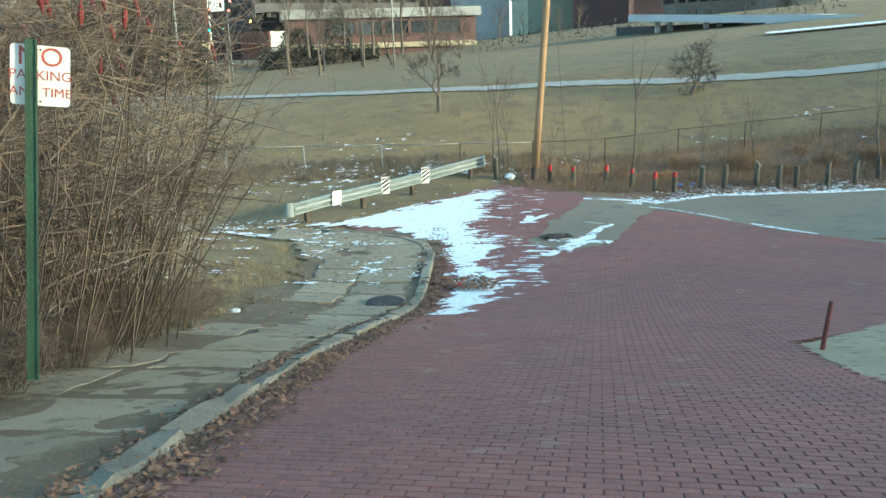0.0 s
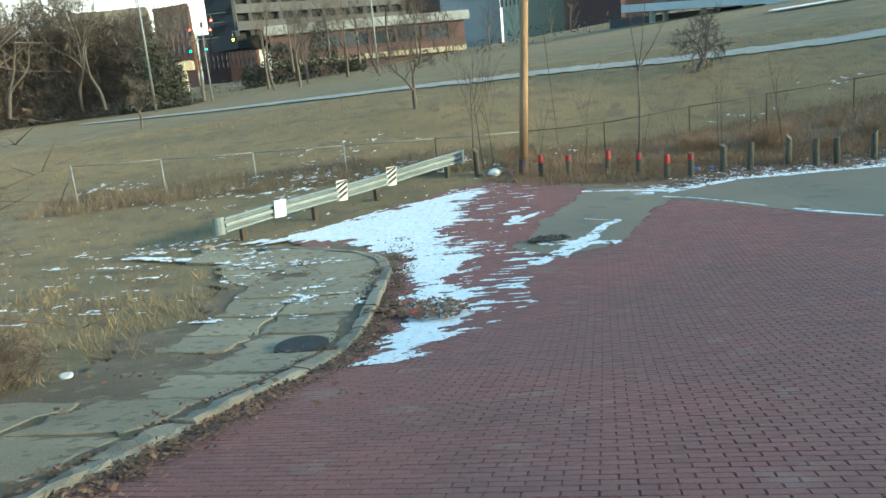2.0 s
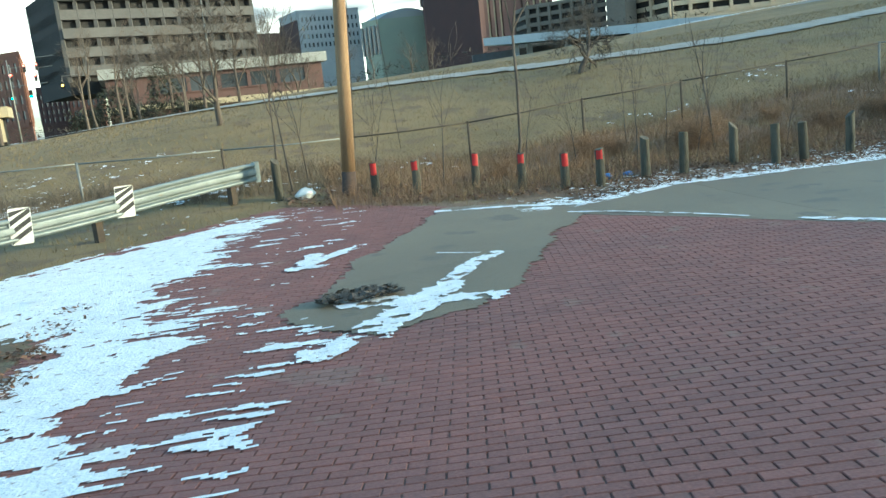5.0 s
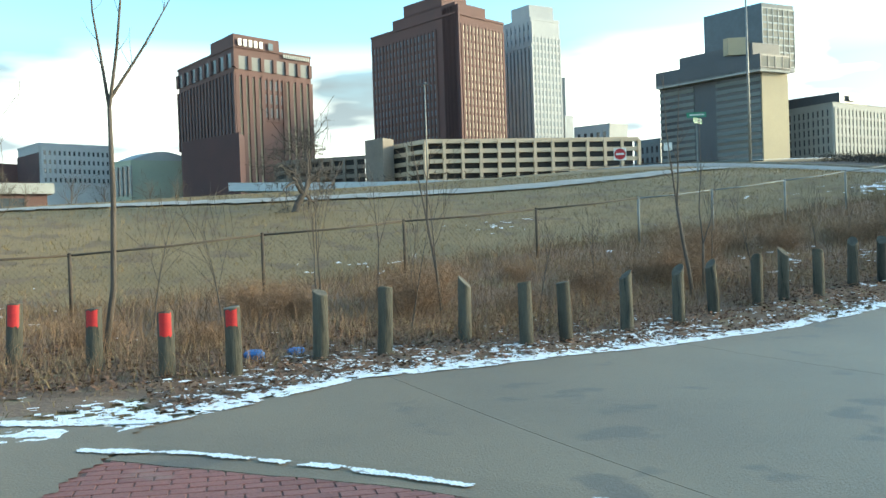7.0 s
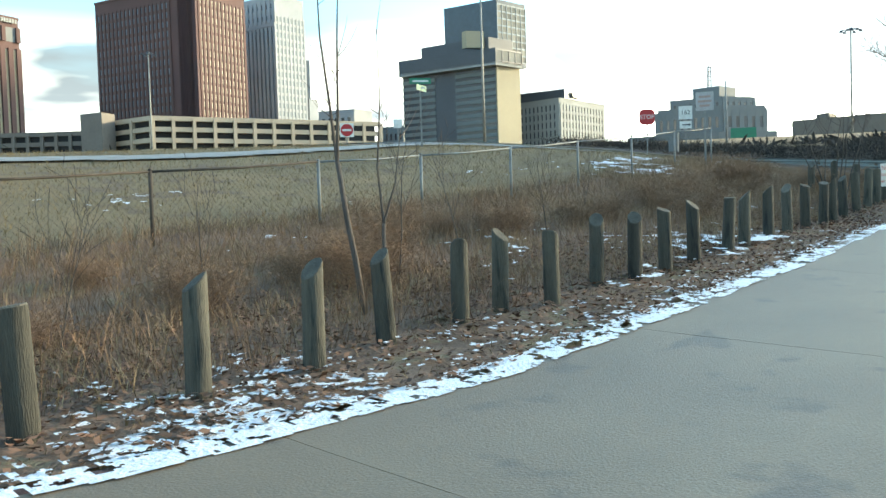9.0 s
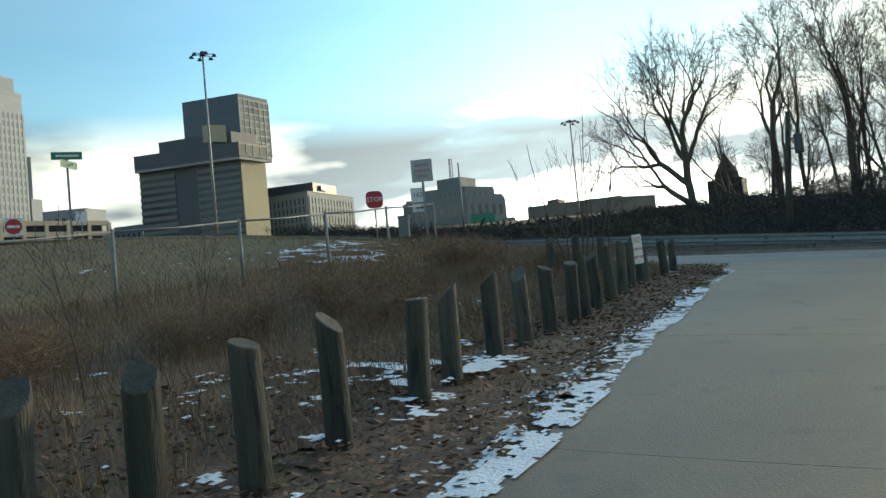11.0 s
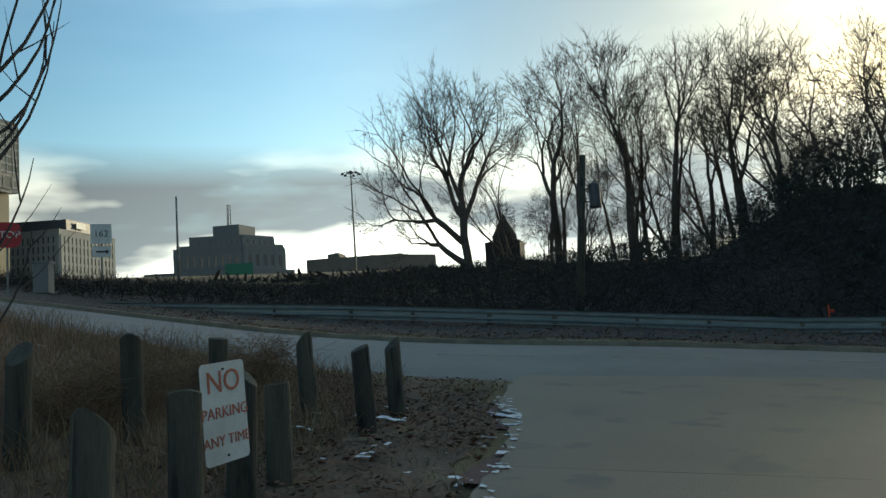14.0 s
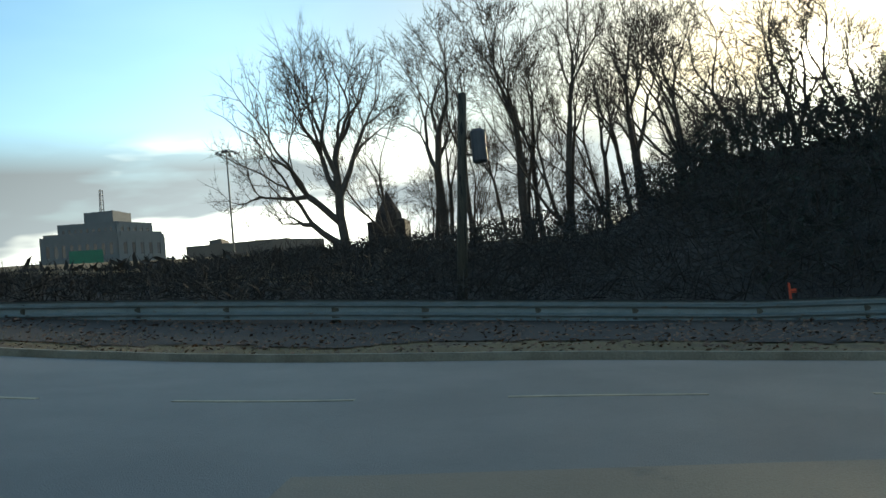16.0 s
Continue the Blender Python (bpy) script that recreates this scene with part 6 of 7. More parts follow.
road_sign("stop_sign", "red octagonal stop sign on a steel post by the fence", 56.95, 52.5, 0.6, 0.92, 0.92, -48, M_STOP, "STOP", 0.36, M_WHITE, face_round=0.27)
route = road_sign("route_sign", "white route marker with a black number and an arrow plate", 64.5, 54.15, 1.55, 0.9, 0.9, -52, M_WHITE, "162", 0.42, M_BLACK)
part("arrow_plate", plate(0.8, 0.5, 0.006), M_WHITE, route, base=pose(0, -0.002, -0.82))
s = Shape()
s.box((0, -0.012, -0.82), (0.45, 0.006, 0.08))
s.add([(0.2, -0.015, -0.70), (0.34, -0.015, -0.82), (0.2, -0.015, -0.94)], [(0, 2, 1)])
part("arrow", s, M_BLACK, route)
M_FADEDSIGN = mat("faded_sign_white", (0.40, 0.39, 0.38), (0.32, 0.31, 0.30), scale=3.0, rough=0.6, bump=0.05)
M_PALEBAR = mat("worn_reddish_lettering", (0.36, 0.24, 0.21), (0.30, 0.22, 0.20), scale=9.0, rough=0.7, bump=0.0)
notice = road_sign("roadside_sign", "faded white sign with worn reddish lettering on a post", 40.8, 40.25, -1.16, 0.62, 0.66, -62, M_FADEDSIGN)
for dz, wd in ((0.16, 0.40), (0.0, 0.46), (-0.16, 0.34)):
    s = Shape()
    s.box((0, -0.009, dz), (wd, 0.004, 0.075))
    part("letter_bar", s, M_PALEBAR, notice)
dne = road_sign("no_entry_sign", "white square sign with a red no-entry disc", 48.57, 71.0, 1.2, 0.95, 0.95, -32, M_WHITE)
s = Shape()
s.tube([(0, -0.007, 0), (0, -0.012, 0)], [0.43, 0.43], 24)
part("disc", s, M_STOP, dne)
s = Shape()
s.box((0, -0.014, 0), (0.62, 0.006, 0.14))
part("bar", s, M_WHITE, dne)
road_sign("route_sign", "small white route marker plates on a post", 50.9, 68.3, 1.5, 0.6, 0.6, -36, M_WHITE)
st = road_sign("street_name_sign", "two green street name blades on a tall post", 37.96, 52.1, 0.95, 0.95, 0.26, -36, M_GREENSIGN)
part("blade", plate(0.9, 0.26, 0.006), M_GREENSIGN, st, base=pose(0.05, 0.0, -0.3, 0, 0, 55))
for k, (dz, wd) in enumerate(((0.0, 0.7), (-0.3, 0.6))):
    s = Shape()
    s.box((0.02, -0.009, dz), (wd if dz == 0 else wd * 0.6, 0.004, 0.07))
    part("letter_bar", s, M_WHITE, st)
road_sign("highway_sign", "dark green highway sign panel by dark trees", 124.2, 78.4, 5.0, 3.4, 2.2, -60, M_GREENSIGN, z_post=0)
box = solid("utility_cabinet", Shape(), M_WHITE, "pale roadside utility cabinet beyond the fence", "cabinet")
s = Shape()
s.box((55.98, 50.2, -1.2), (0.55, 0.5, 1.0), radians(20))
s.box((55.98, 50.2, -0.66), (0.62, 0.57, 0.08), radians(20))
box.data = s.mesh("utility_cabinet")
box.data.materials.append(M_GREYSTONE)

# snow-dusted lane on the ridge
lane = new("far_lane", cells("far_lane", lambda x, y: edge_distance(x, y, [(36, 84), (48, 78), (58, 73), (70, 68)]) < 1.6, 35, 71, 66, 86, 0.6, 0.22, M_SNOW))
tagged(lane, "snow-dusted lane along the ridge", "road", kind="structure")

# ---- far guardrail across the street ----
far_rail = thing("guardrail", "long dull grey guardrail beyond the cross street", "guardrail")
pts = [(57.0, 52.0), (59.0, 46.0), (60.0, 41.0), (60.3, 36.0), (60.2, 31.0), (59.8, 26.0), (59.3, 21.0), (58.6, 15.0), (57.6, 8.0), (56.0, 0.0), (54.0, -8.0)]
rail_z = lambda y: float(np.interp(y, [-8, 23.8, 35.1, 42.8, 52], [-5.6, -4.62, -3.5, -2.78, -2.1]))
for i in range(len(pts) - 1):
    s, nr, dd = w_beam(Vector((*pts[i + 1], 0)), Vector((*pts[i], 0)), rail_z(pts[i + 1][1]), rail_z(pts[i][1]))
    part("beam", s, M_GALV, far_rail)
    for t in (0.05, 0.5):
        q_ = Vector(pts[i]).lerp(Vector(pts[i + 1]), t)
        top = rail_z(q_.y) + 0.1
        s = Shape()
        s.box((q_.x + 0.12, q_.y, top - 0.75), (0.16, 0.18, 1.6))
        part("rail_post", s, M_POST, far_rail)
mk = solid("marker_flag", Shape(), M_ORANGE, "small orange marker stake behind the guardrail", "marker")
s = Shape()
s.tube([(60.9, 24.75, gz(60.9, 24.75) - 0.1), (60.9, 24.75, -3.85)], [0.035, 0.03], 8)
s.box((60.9, 24.68, -4.05), (0.03, 0.16, 0.10))
mk.data = s.mesh("marker_flag")
mk.data.materials.append(M_ORANGE)


# ---- trees and brush ----
def grow(seed, height, girth, levels, spread, per, fork_from=0.3, droop=0.0, wander=0.12, sides=(8, 5, 3), fine=0.006):
    """A bare tree: trunk and limbs as one shape, fine twigs as another."""
    r = random.Random(seed)
    limbs, twigs = Shape(), Shape()

    def branch(p, d, length, rad, level):
        if level == levels and level > 2:
            tip = Vector(p) + (Vector(d) + Vector((r.gauss(0, 0.25), r.gauss(0, 0.25), r.gauss(0, 0.15) - droop))).normalized() * length
            twigs.twig(p, tip, max(rad, fine))
            return
        n = 5 if level < 2 else 3
        pts, rads = [p], [rad]
        q = Vector(p)
        dd = Vector(d)
        for k in range(n):
            dd = (dd + Vector((r.gauss(0, wander), r.gauss(0, wander), r.gauss(0, wander * 0.6) + (0.05 if level < 2 else -droop)))).normalized()
            q = q + dd * (length / n)
            pts.append(Vector(q))
            rads.append(max(rad * (1 - (0.88 if level == 0 else 0.66) * (k + 1) / n), 0.004 if level < 2 else fine * 0.8))
        target = limbs if level == 0 else twigs
        target.tube(pts, rads, sides[0] if level == 0 else sides[1] if level == 1 else sides[2], cap=False)
        if level >= levels:
            return
        count = per[min(level, len(per) - 1)]
        for c in range(count):
            t = fork_from + (1 - fork_from) * (c + r.random()) / count if level == 0 else 0.2 + 0.8 * (c + r.random()) / count
            f = min(t, 0.999) * n
            i = int(f)
            at = pts[i].lerp(pts[i + 1], f - i)
            rr = rads[i] + (rads[i + 1] - rads[i]) * (f - i)
            base_dir = (pts[i + 1] - pts[i]).normalized()
            side = base_dir.orthogonal().normalized()
            side.rotate(Matrix.Rotation(r.uniform(0, 2 * math.pi), 3, base_dir))
            ang = spread * r.uniform(0.7, 1.25)
            nd = (base_dir * math.cos(ang) + side * math.sin(ang)).normalized()
            ln = length * (0.62 - 0.30 * (t if level == 0 else t * 0.6)) * r.uniform(0.75, 1.2)
            branch(at, nd, ln, rr * r.uniform(0.42, 0.62), level + 1)

    branch(Vector((0, 0, -0.3)), Vector((r.uniform(-0.06, 0.06), r.uniform(-0.06, 0.06), 1)), height * 0.82, girth, 0)
    return limbs, twigs


def tree(name, label, seed, height, girth, m_limb, m_twig, category="tree", group="", **kw):
    ob = thing(name, label, category, group)
    limbs, twigs = grow(seed, height, girth, **kw)
    part("trunk", limbs, m_limb, ob, smooth=True)
    part("crown", twigs, m_twig, ob)
    return ob


def place_all(ob, rows):
    for k, row in enumerate(rows):
        m = pose(row[0], row[1], (gz(row[0], row[1]) if len(row) < 5 else row[4]), 0, 0, row[2]) @ Matrix.Scale(row[3], 4)
        if k == 0:
            ob.matrix_basis = m
        else:
            c = copy_thing(ob, m)
            c.matrix_basis = m


# saplings in the brush strip
sap_a = tree("sapling", "thin bare sapling among dead weeds", 31, 4.2, 0.030, M_BARK, M_TWIG, "sapling", "roadside saplings", levels=2, spread=0.45, per=(7, 3), fork_from=0.45, wander=0.05, sides=(7, 4, 3))
sap_b = tree("sapling", "thin bare forked sapling among dead weeds", 37, 3.2, 0.022, M_BARK, M_TWIG, "sapling", "roadside saplings", levels=2, spread=0.55, per=(6, 4), fork_from=0.3, wander=0.07, sides=(7, 4, 3))
sap_c = tree("sapling", "leaning bare sapling with few twigs", 43, 5.2, 0.045, M_BARK, M_TWIG, "sapling", "roadside saplings", levels=2, spread=0.4, per=(6, 4), fork_from=0.5, wander=0.06, sides=(7, 4, 3))
place_all(sap_a, [(7.2, 34.0, 200, 0.85), (11.9, 33.4, 90, 0.8), (14.6, 34.6, 10, 0.75), (20.75, 34.3, 130, 0.62), (3.7, 35.4, 40, 1.2), (12.6, 35.5, 300, 0.7)])
place_all(sap_b, [(10.6, 34.0, 0, 0.8), (13.2, 33.0, 70, 0.75), (16.0, 33.6, 140, 0.6), (18.0, 34.5, 210, 0.6), (22.6, 34.8, 280, 0.7), (25.2, 35.2, 330, 0.6), (4.1, 36.2, 20, 1.3), (5.6, 34.8, 95, 0.9), (9.8, 35.8, 170, 0.8), (27.6, 36.2, 60, 0.6)])
place_all(sap_c, [(3.4, 35.9, 120, 0.9), (13.9, 36.0, 210, 0.55)])

# many-stemmed bush by the bollards
bush = thing("bush", "many-stemmed bare sapling clump behind the bollards", "bush", at=(34.2, 33.35, gz(34.2, 33.35)))
rq = random.Random(62)


def shoot(shape, p, out, length, rad, sweep, sides=5, n=7):
    """A whip that sets off sideways and bends upright; returns its points."""
    pts, d, q = [Vector(p)], Vector(out).normalized(), Vector(p)
    for k in range(n):
        d = (d + Vector((0, 0, 1)) * sweep + Vector((rq.gauss(0, 0.07), rq.gauss(0, 0.07), 0))).normalized()
        q = q + d * (length / n)
        pts.append(Vector(q))
    shape.tube(pts, [rad * (1 - 0.8 * k / n) for k in range(n + 1)], sides, cap=False)
    return pts


across = Vector((-0.52, 0.85, 0))
for k in range(8):
    o = (k - 3.5) / 3.5
    stem, whips = Shape(), Shape()
    foot = across * (0.24 * o) + Vector((rq.uniform(-0.12, 0.12), rq.uniform(-0.12, 0.12), -0.1))
    pts = shoot(stem, foot, across * (0.13 * o + rq.uniform(-0.05, 0.05)) + Vector((rq.uniform(-0.12, 0.12), rq.uniform(-0.12, 0.12), 1)), rq.uniform(3.1, 3.9) * (1 - 0.18 * abs(o)), rq.uniform(0.014, 0.021), 0.03, 6, 9)
    for j in range(rq.randrange(4, 7)):
        f = rq.uniform(3.2, 7.6)
        at = pts[int(f)].lerp(pts[int(f) + 1], f % 1)
        side = across * rq.choice((-1, 1)) * rq.uniform(0.35, 0.8) + Vector((rq.uniform(-0.4, 0.4), rq.uniform(-0.4, 0.4), 0.35))
        w = shoot(whips, at, side, rq.uniform(0.5, 1.05), 0.008, rq.uniform(0.22, 0.40), 4)
        for g in range(rq.randrange(2, 5)):
            f2 = rq.uniform(1.5, 6.4)
            a2 = w[int(f2)].lerp(w[int(f2) + 1], f2 % 1)
            shoot(whips, a2, Vector((rq.gauss(0, 0.6), rq.gauss(0, 0.6), 0.6)), rq.uniform(0.15, 0.45), 0.004, 0.12, 3, 3)
    part("stem", stem, M_DARKTREE, bush, smooth=True)
    part("twig_growth", whips, M_DARKTREE, bush)

# tall young trees close behind the bollards: sideways, inward and upward offsets of the trunk and of its stems
def young_tree(label, x, y, bearing, girth, bole, stems, twigs=7):
    ob = thing("sapling", label, "sapling", "roadside saplings", at=(x, y, gz(x, y) - 0.05))
    b = radians(bearing)
    at = lambda p: Vector((math.cos(b), -math.sin(b), 0)) * p[0] + Vector((math.sin(b), math.cos(b), 0)) * p[1] + Vector((0, 0, p[2]))
    trunk, crown = Shape(), Shape()
    trunk.tube([at(p) for p in bole], [girth * (1 - 0.35 * k / (len(bole) - 1)) for k in range(len(bole))], 8)
    for st_ in stems:
        st_ = [at(p) for p in st_]
        trunk.tube(st_, [girth * 0.58 * (1 - 0.8 * k / (len(st_) - 1)) for k in range(len(st_))], 6, cap=False)
        for k in range(twigs):
            f = rq.uniform(0.6, len(st_) - 1.01)
            shoot(crown, st_[int(f)].lerp(st_[int(f) + 1], f % 1), Vector((rq.gauss(0, 0.6), rq.gauss(0, 0.6), 0.5)), rq.uniform(0.25, 0.7), 0.006, 0.15, 4, 5)
    part("trunk", trunk, M_BARK, ob, smooth=True)
    part("crown", crown, M_TWIG, ob)


young_tree("tall young bare tree forked into two slim stems", 19.35, 33.3, 48, 0.042, [(0, 0, 0), (-0.07, 0.01, 0.6), (-0.17, 0, 1.2), (-0.26, 0.02, 1.85)],
           [[(-0.26, 0.02, 1.85), (-0.33, 0.05, 2.5), (-0.42, 0.06, 3.3), (-0.46, 0.1, 4.6)], [(-0.26, 0.02, 1.85), (-0.22, -0.05, 2.4), (-0.2, -0.05, 3.2), (-0.14, -0.08, 4.3)]])
young_tree("slim young bare tree with a forked top", 20.05, 33.75, 48, 0.034, [(0, 0, 0), (0.01, 0.01, 0.6), (0.02, 0, 1.0)],
           [[(0.02, 0, 1.0), (-0.04, 0.02, 1.7), (0.02, 0.04, 2.6), (0.0, 0.05, 3.5)], [(0.02, 0, 1.0), (0.18, 0.02, 1.5), (0.27, 0.04, 2.2)]], 5)
young_tree("tall young bare tree with a wide fork beside red-topped bollards", 8.98, 33.26, 28, 0.045, [(-0.14, 0, 0), (0.02, 0, 1.0), (0.06, 0.01, 2.2), (0.05, 0.02, 3.4)],
           [[(0.05, 0.02, 3.4), (-0.02, 0, 4.0), (-0.12, 0, 4.7), (-0.16, 0.02, 5.6)], [(0.05, 0.02, 3.4), (0.2, -0.02, 4.2), (0.34, -0.05, 5.3), (0.4, -0.05, 6.0)], [(0.05, 0.02, 3.5), (0.5, 0.1, 4.2), (1.0, 0.2, 5.1)]], 5)
young_tree("slim leaning young tree among dead weeds", 14.6, 34.6, 30, 0.035, [(0, 0, 0), (-0.08, 0, 0.8), (-0.22, 0, 1.7)],
           [[(-0.22, 0, 1.7), (-0.36, 0.05, 2.5), (-0.5, 0.1, 3.4)], [(-0.22, 0, 1.7), (-0.2, -0.1, 2.4), (-0.1, -0.1, 3.0)]], 5)

# brush on the left of the brick street
def shrub(name, label, seed, stems, height, material, heads=0, category="shrub"):
    ob = thing(name, label, category, "roadside shrubs")
    s, canes, r = Shape(), Shape(), random.Random(seed)
    tips = []
    for k in range(stems):
        a, rad = r.uniform(0, 2 * math.pi), r.uniform(0, 0.5)
        h = height * r.uniform(0.55, 1.1)
        p = Vector((rad * math.cos(a), rad * math.sin(a), -0.1))
        tip = p + Vector((math.cos(a) * h * r.uniform(0.1, 0.75), math.sin(a) * h * r.uniform(0.1, 0.75), h))
        mid = p.lerp(tip, 0.55) + Vector((r.gauss(0, 0.22), r.gauss(0, 0.22), h * 0.12))
        canes.tube([p, mid, tip], [0.007, 0.005, 0.002], 3, cap=False)
        tips.append(tip)
        for j in range(r.randrange(7, 12)):
            t = r.uniform(0.25, 0.98)
            q = (p.lerp(mid, t / 0.55) if t < 0.55 else mid.lerp(tip, (t - 0.55) / 0.45))
            e = q + Vector((r.gauss(0, 0.36), r.gauss(0, 0.36), r.uniform(-0.22, 0.34)))
            s.twig(q, e, 0.0045)
            for g in range(5):
                w = q.lerp(e, r.random())
                s.twig(w, w + Vector((r.gauss(0, 0.12), r.gauss(0, 0.12), r.uniform(-0.04, 0.16))), 0.003)
    part("stem_mass", canes, material, ob)
    part("branchwork", s, material, ob)
    for k in range(heads):
        t = tips[k * 3 % len(tips)]
        h = Shape()
        h.tube([t + Vector((0, 0, -0.02)), t + Vector((0.006, 0, 0.035)), t + Vector((0.012, 0.01, 0.08)), t + Vector((0.015, 0.01, 0.11))], [0.006, 0.016, 0.013, 0.003], 7)
        part("seed_head", h, M_BERRY, ob, "dark red seed head")
    return ob


M_SHRUB = mat("brown_shrub_stems", (0.150, 0.108, 0.080), (0.105, 0.078, 0.060), scale=2.0, rough=0.95, bump=0.0)
sh_a = shrub("shrub", "dense bare brown shrub with a few dark seed heads", 3, 34, 2.3, M_SHRUB, 4)
sh_b = shrub("shrub", "dense tangled bare brown shrub", 4, 40, 1.7, M_SHRUB)
sh_c = shrub("shrub", "low tangled brown weeds with straw stalks", 5, 55, 0.95, M_WEED)
rb = random.Random(9)
place_all(sh_a, [(-4.4 + rb.uniform(-0.3, 0.3), y, rb.uniform(0, 360), rb.uniform(1.9, 2.3)) for y in (8.0, 9.2, 10.3, 11.4, 12.4)] + [(-5.8 + rb.uniform(-0.5, 0.5), y, rb.uniform(0, 360), rb.uniform(1.9, 2.3)) for y in (7.2, 8.6, 10.2, 11.8, 13.4)] + [(-7.6, 14.2, 50, 2.0), (-8.0, 12.6, 120, 2.3), (-8.2, 10.5, 200, 2.4), (-7.4, 9.0, 300, 2.3)])
place_all(sh_b, [(-5.6 + rb.uniform(-1.2, 0.7), 6.0 + k * 0.7, rb.uniform(0, 360), rb.uniform(0.9, 1.4)) for k in range(10)] + [(-6.9, 8.0, 30, 1.5), (-7.6, 12.0, 110, 1.5), (-5.0, 6.4, 80, 1.0), (-5.4, 5.2, 10, 1.0)])
sh_d = shrub("shrub", "low dark brown tangle at the foot of tall brush", 6, 46, 0.95, M_SHRUB)
place_all(sh_d, [(-4.5 + rb.uniform(-0.5, 0.5), 6.5 + k * 0.85, rb.uniform(0, 360), rb.uniform(0.6, 1.1)) for k in range(11)])
place_all(sh_c, [(9 + k * 1.15 + rb.uniform(-0.4, 0.4), 33.9 + 0.09 * k + rb.uniform(-0.7, 2.0), rb.uniform(0, 360), rb.uniform(0.45, 0.95)) for k in range(30)])

# street trees before the office building
mid = tree("tree", "bare street tree before the office building", 79, 9.0, 0.18, M_BARK, M_TWIG, "tree", "field trees", levels=4, spread=0.5, per=(9, 5, 4, 3), fork_from=0.25, wander=0.08, sides=(7, 4, 3))
place_all(mid, [(-12.0, 100.0, 0, 1.0, -3.4), (-17.0, 108.0, 90, 1.1, -3.4), (-8.0, 118.0, 180, 1.0, -3.0), (-22.0, 96.0, 270, 1.1, -3.8), (-37.0, 118.0, 20, 1.3, -4.0), (-44.0, 116.0, 120, 1.5, -4.0), (-52.0, 118.0, 60, 1.6, -4.0), (-58.0, 116.0, 200, 1.5, -4.0), (14.0, 150.0, 40, 0.9, -1.0), (19.0, 156.0, 140, 0.8, -1.0), (25.0, 152.0, 230, 0.8, -1.0), (30.0, 160.0, 300, 0.9, -1.0), (8.0, 156.0, 10, 0.8, -1.0), (-20.0, 150.0, 75, 1.5, -1.6), (-14.0, 154.0, 165, 1.7, -1.5), (-8.5, 149.0, 255, 1.5, -1.5), (-3.5, 155.0, 330, 1.7, -1.4), (1.5, 151.0, 110, 1.4, -1.3)])

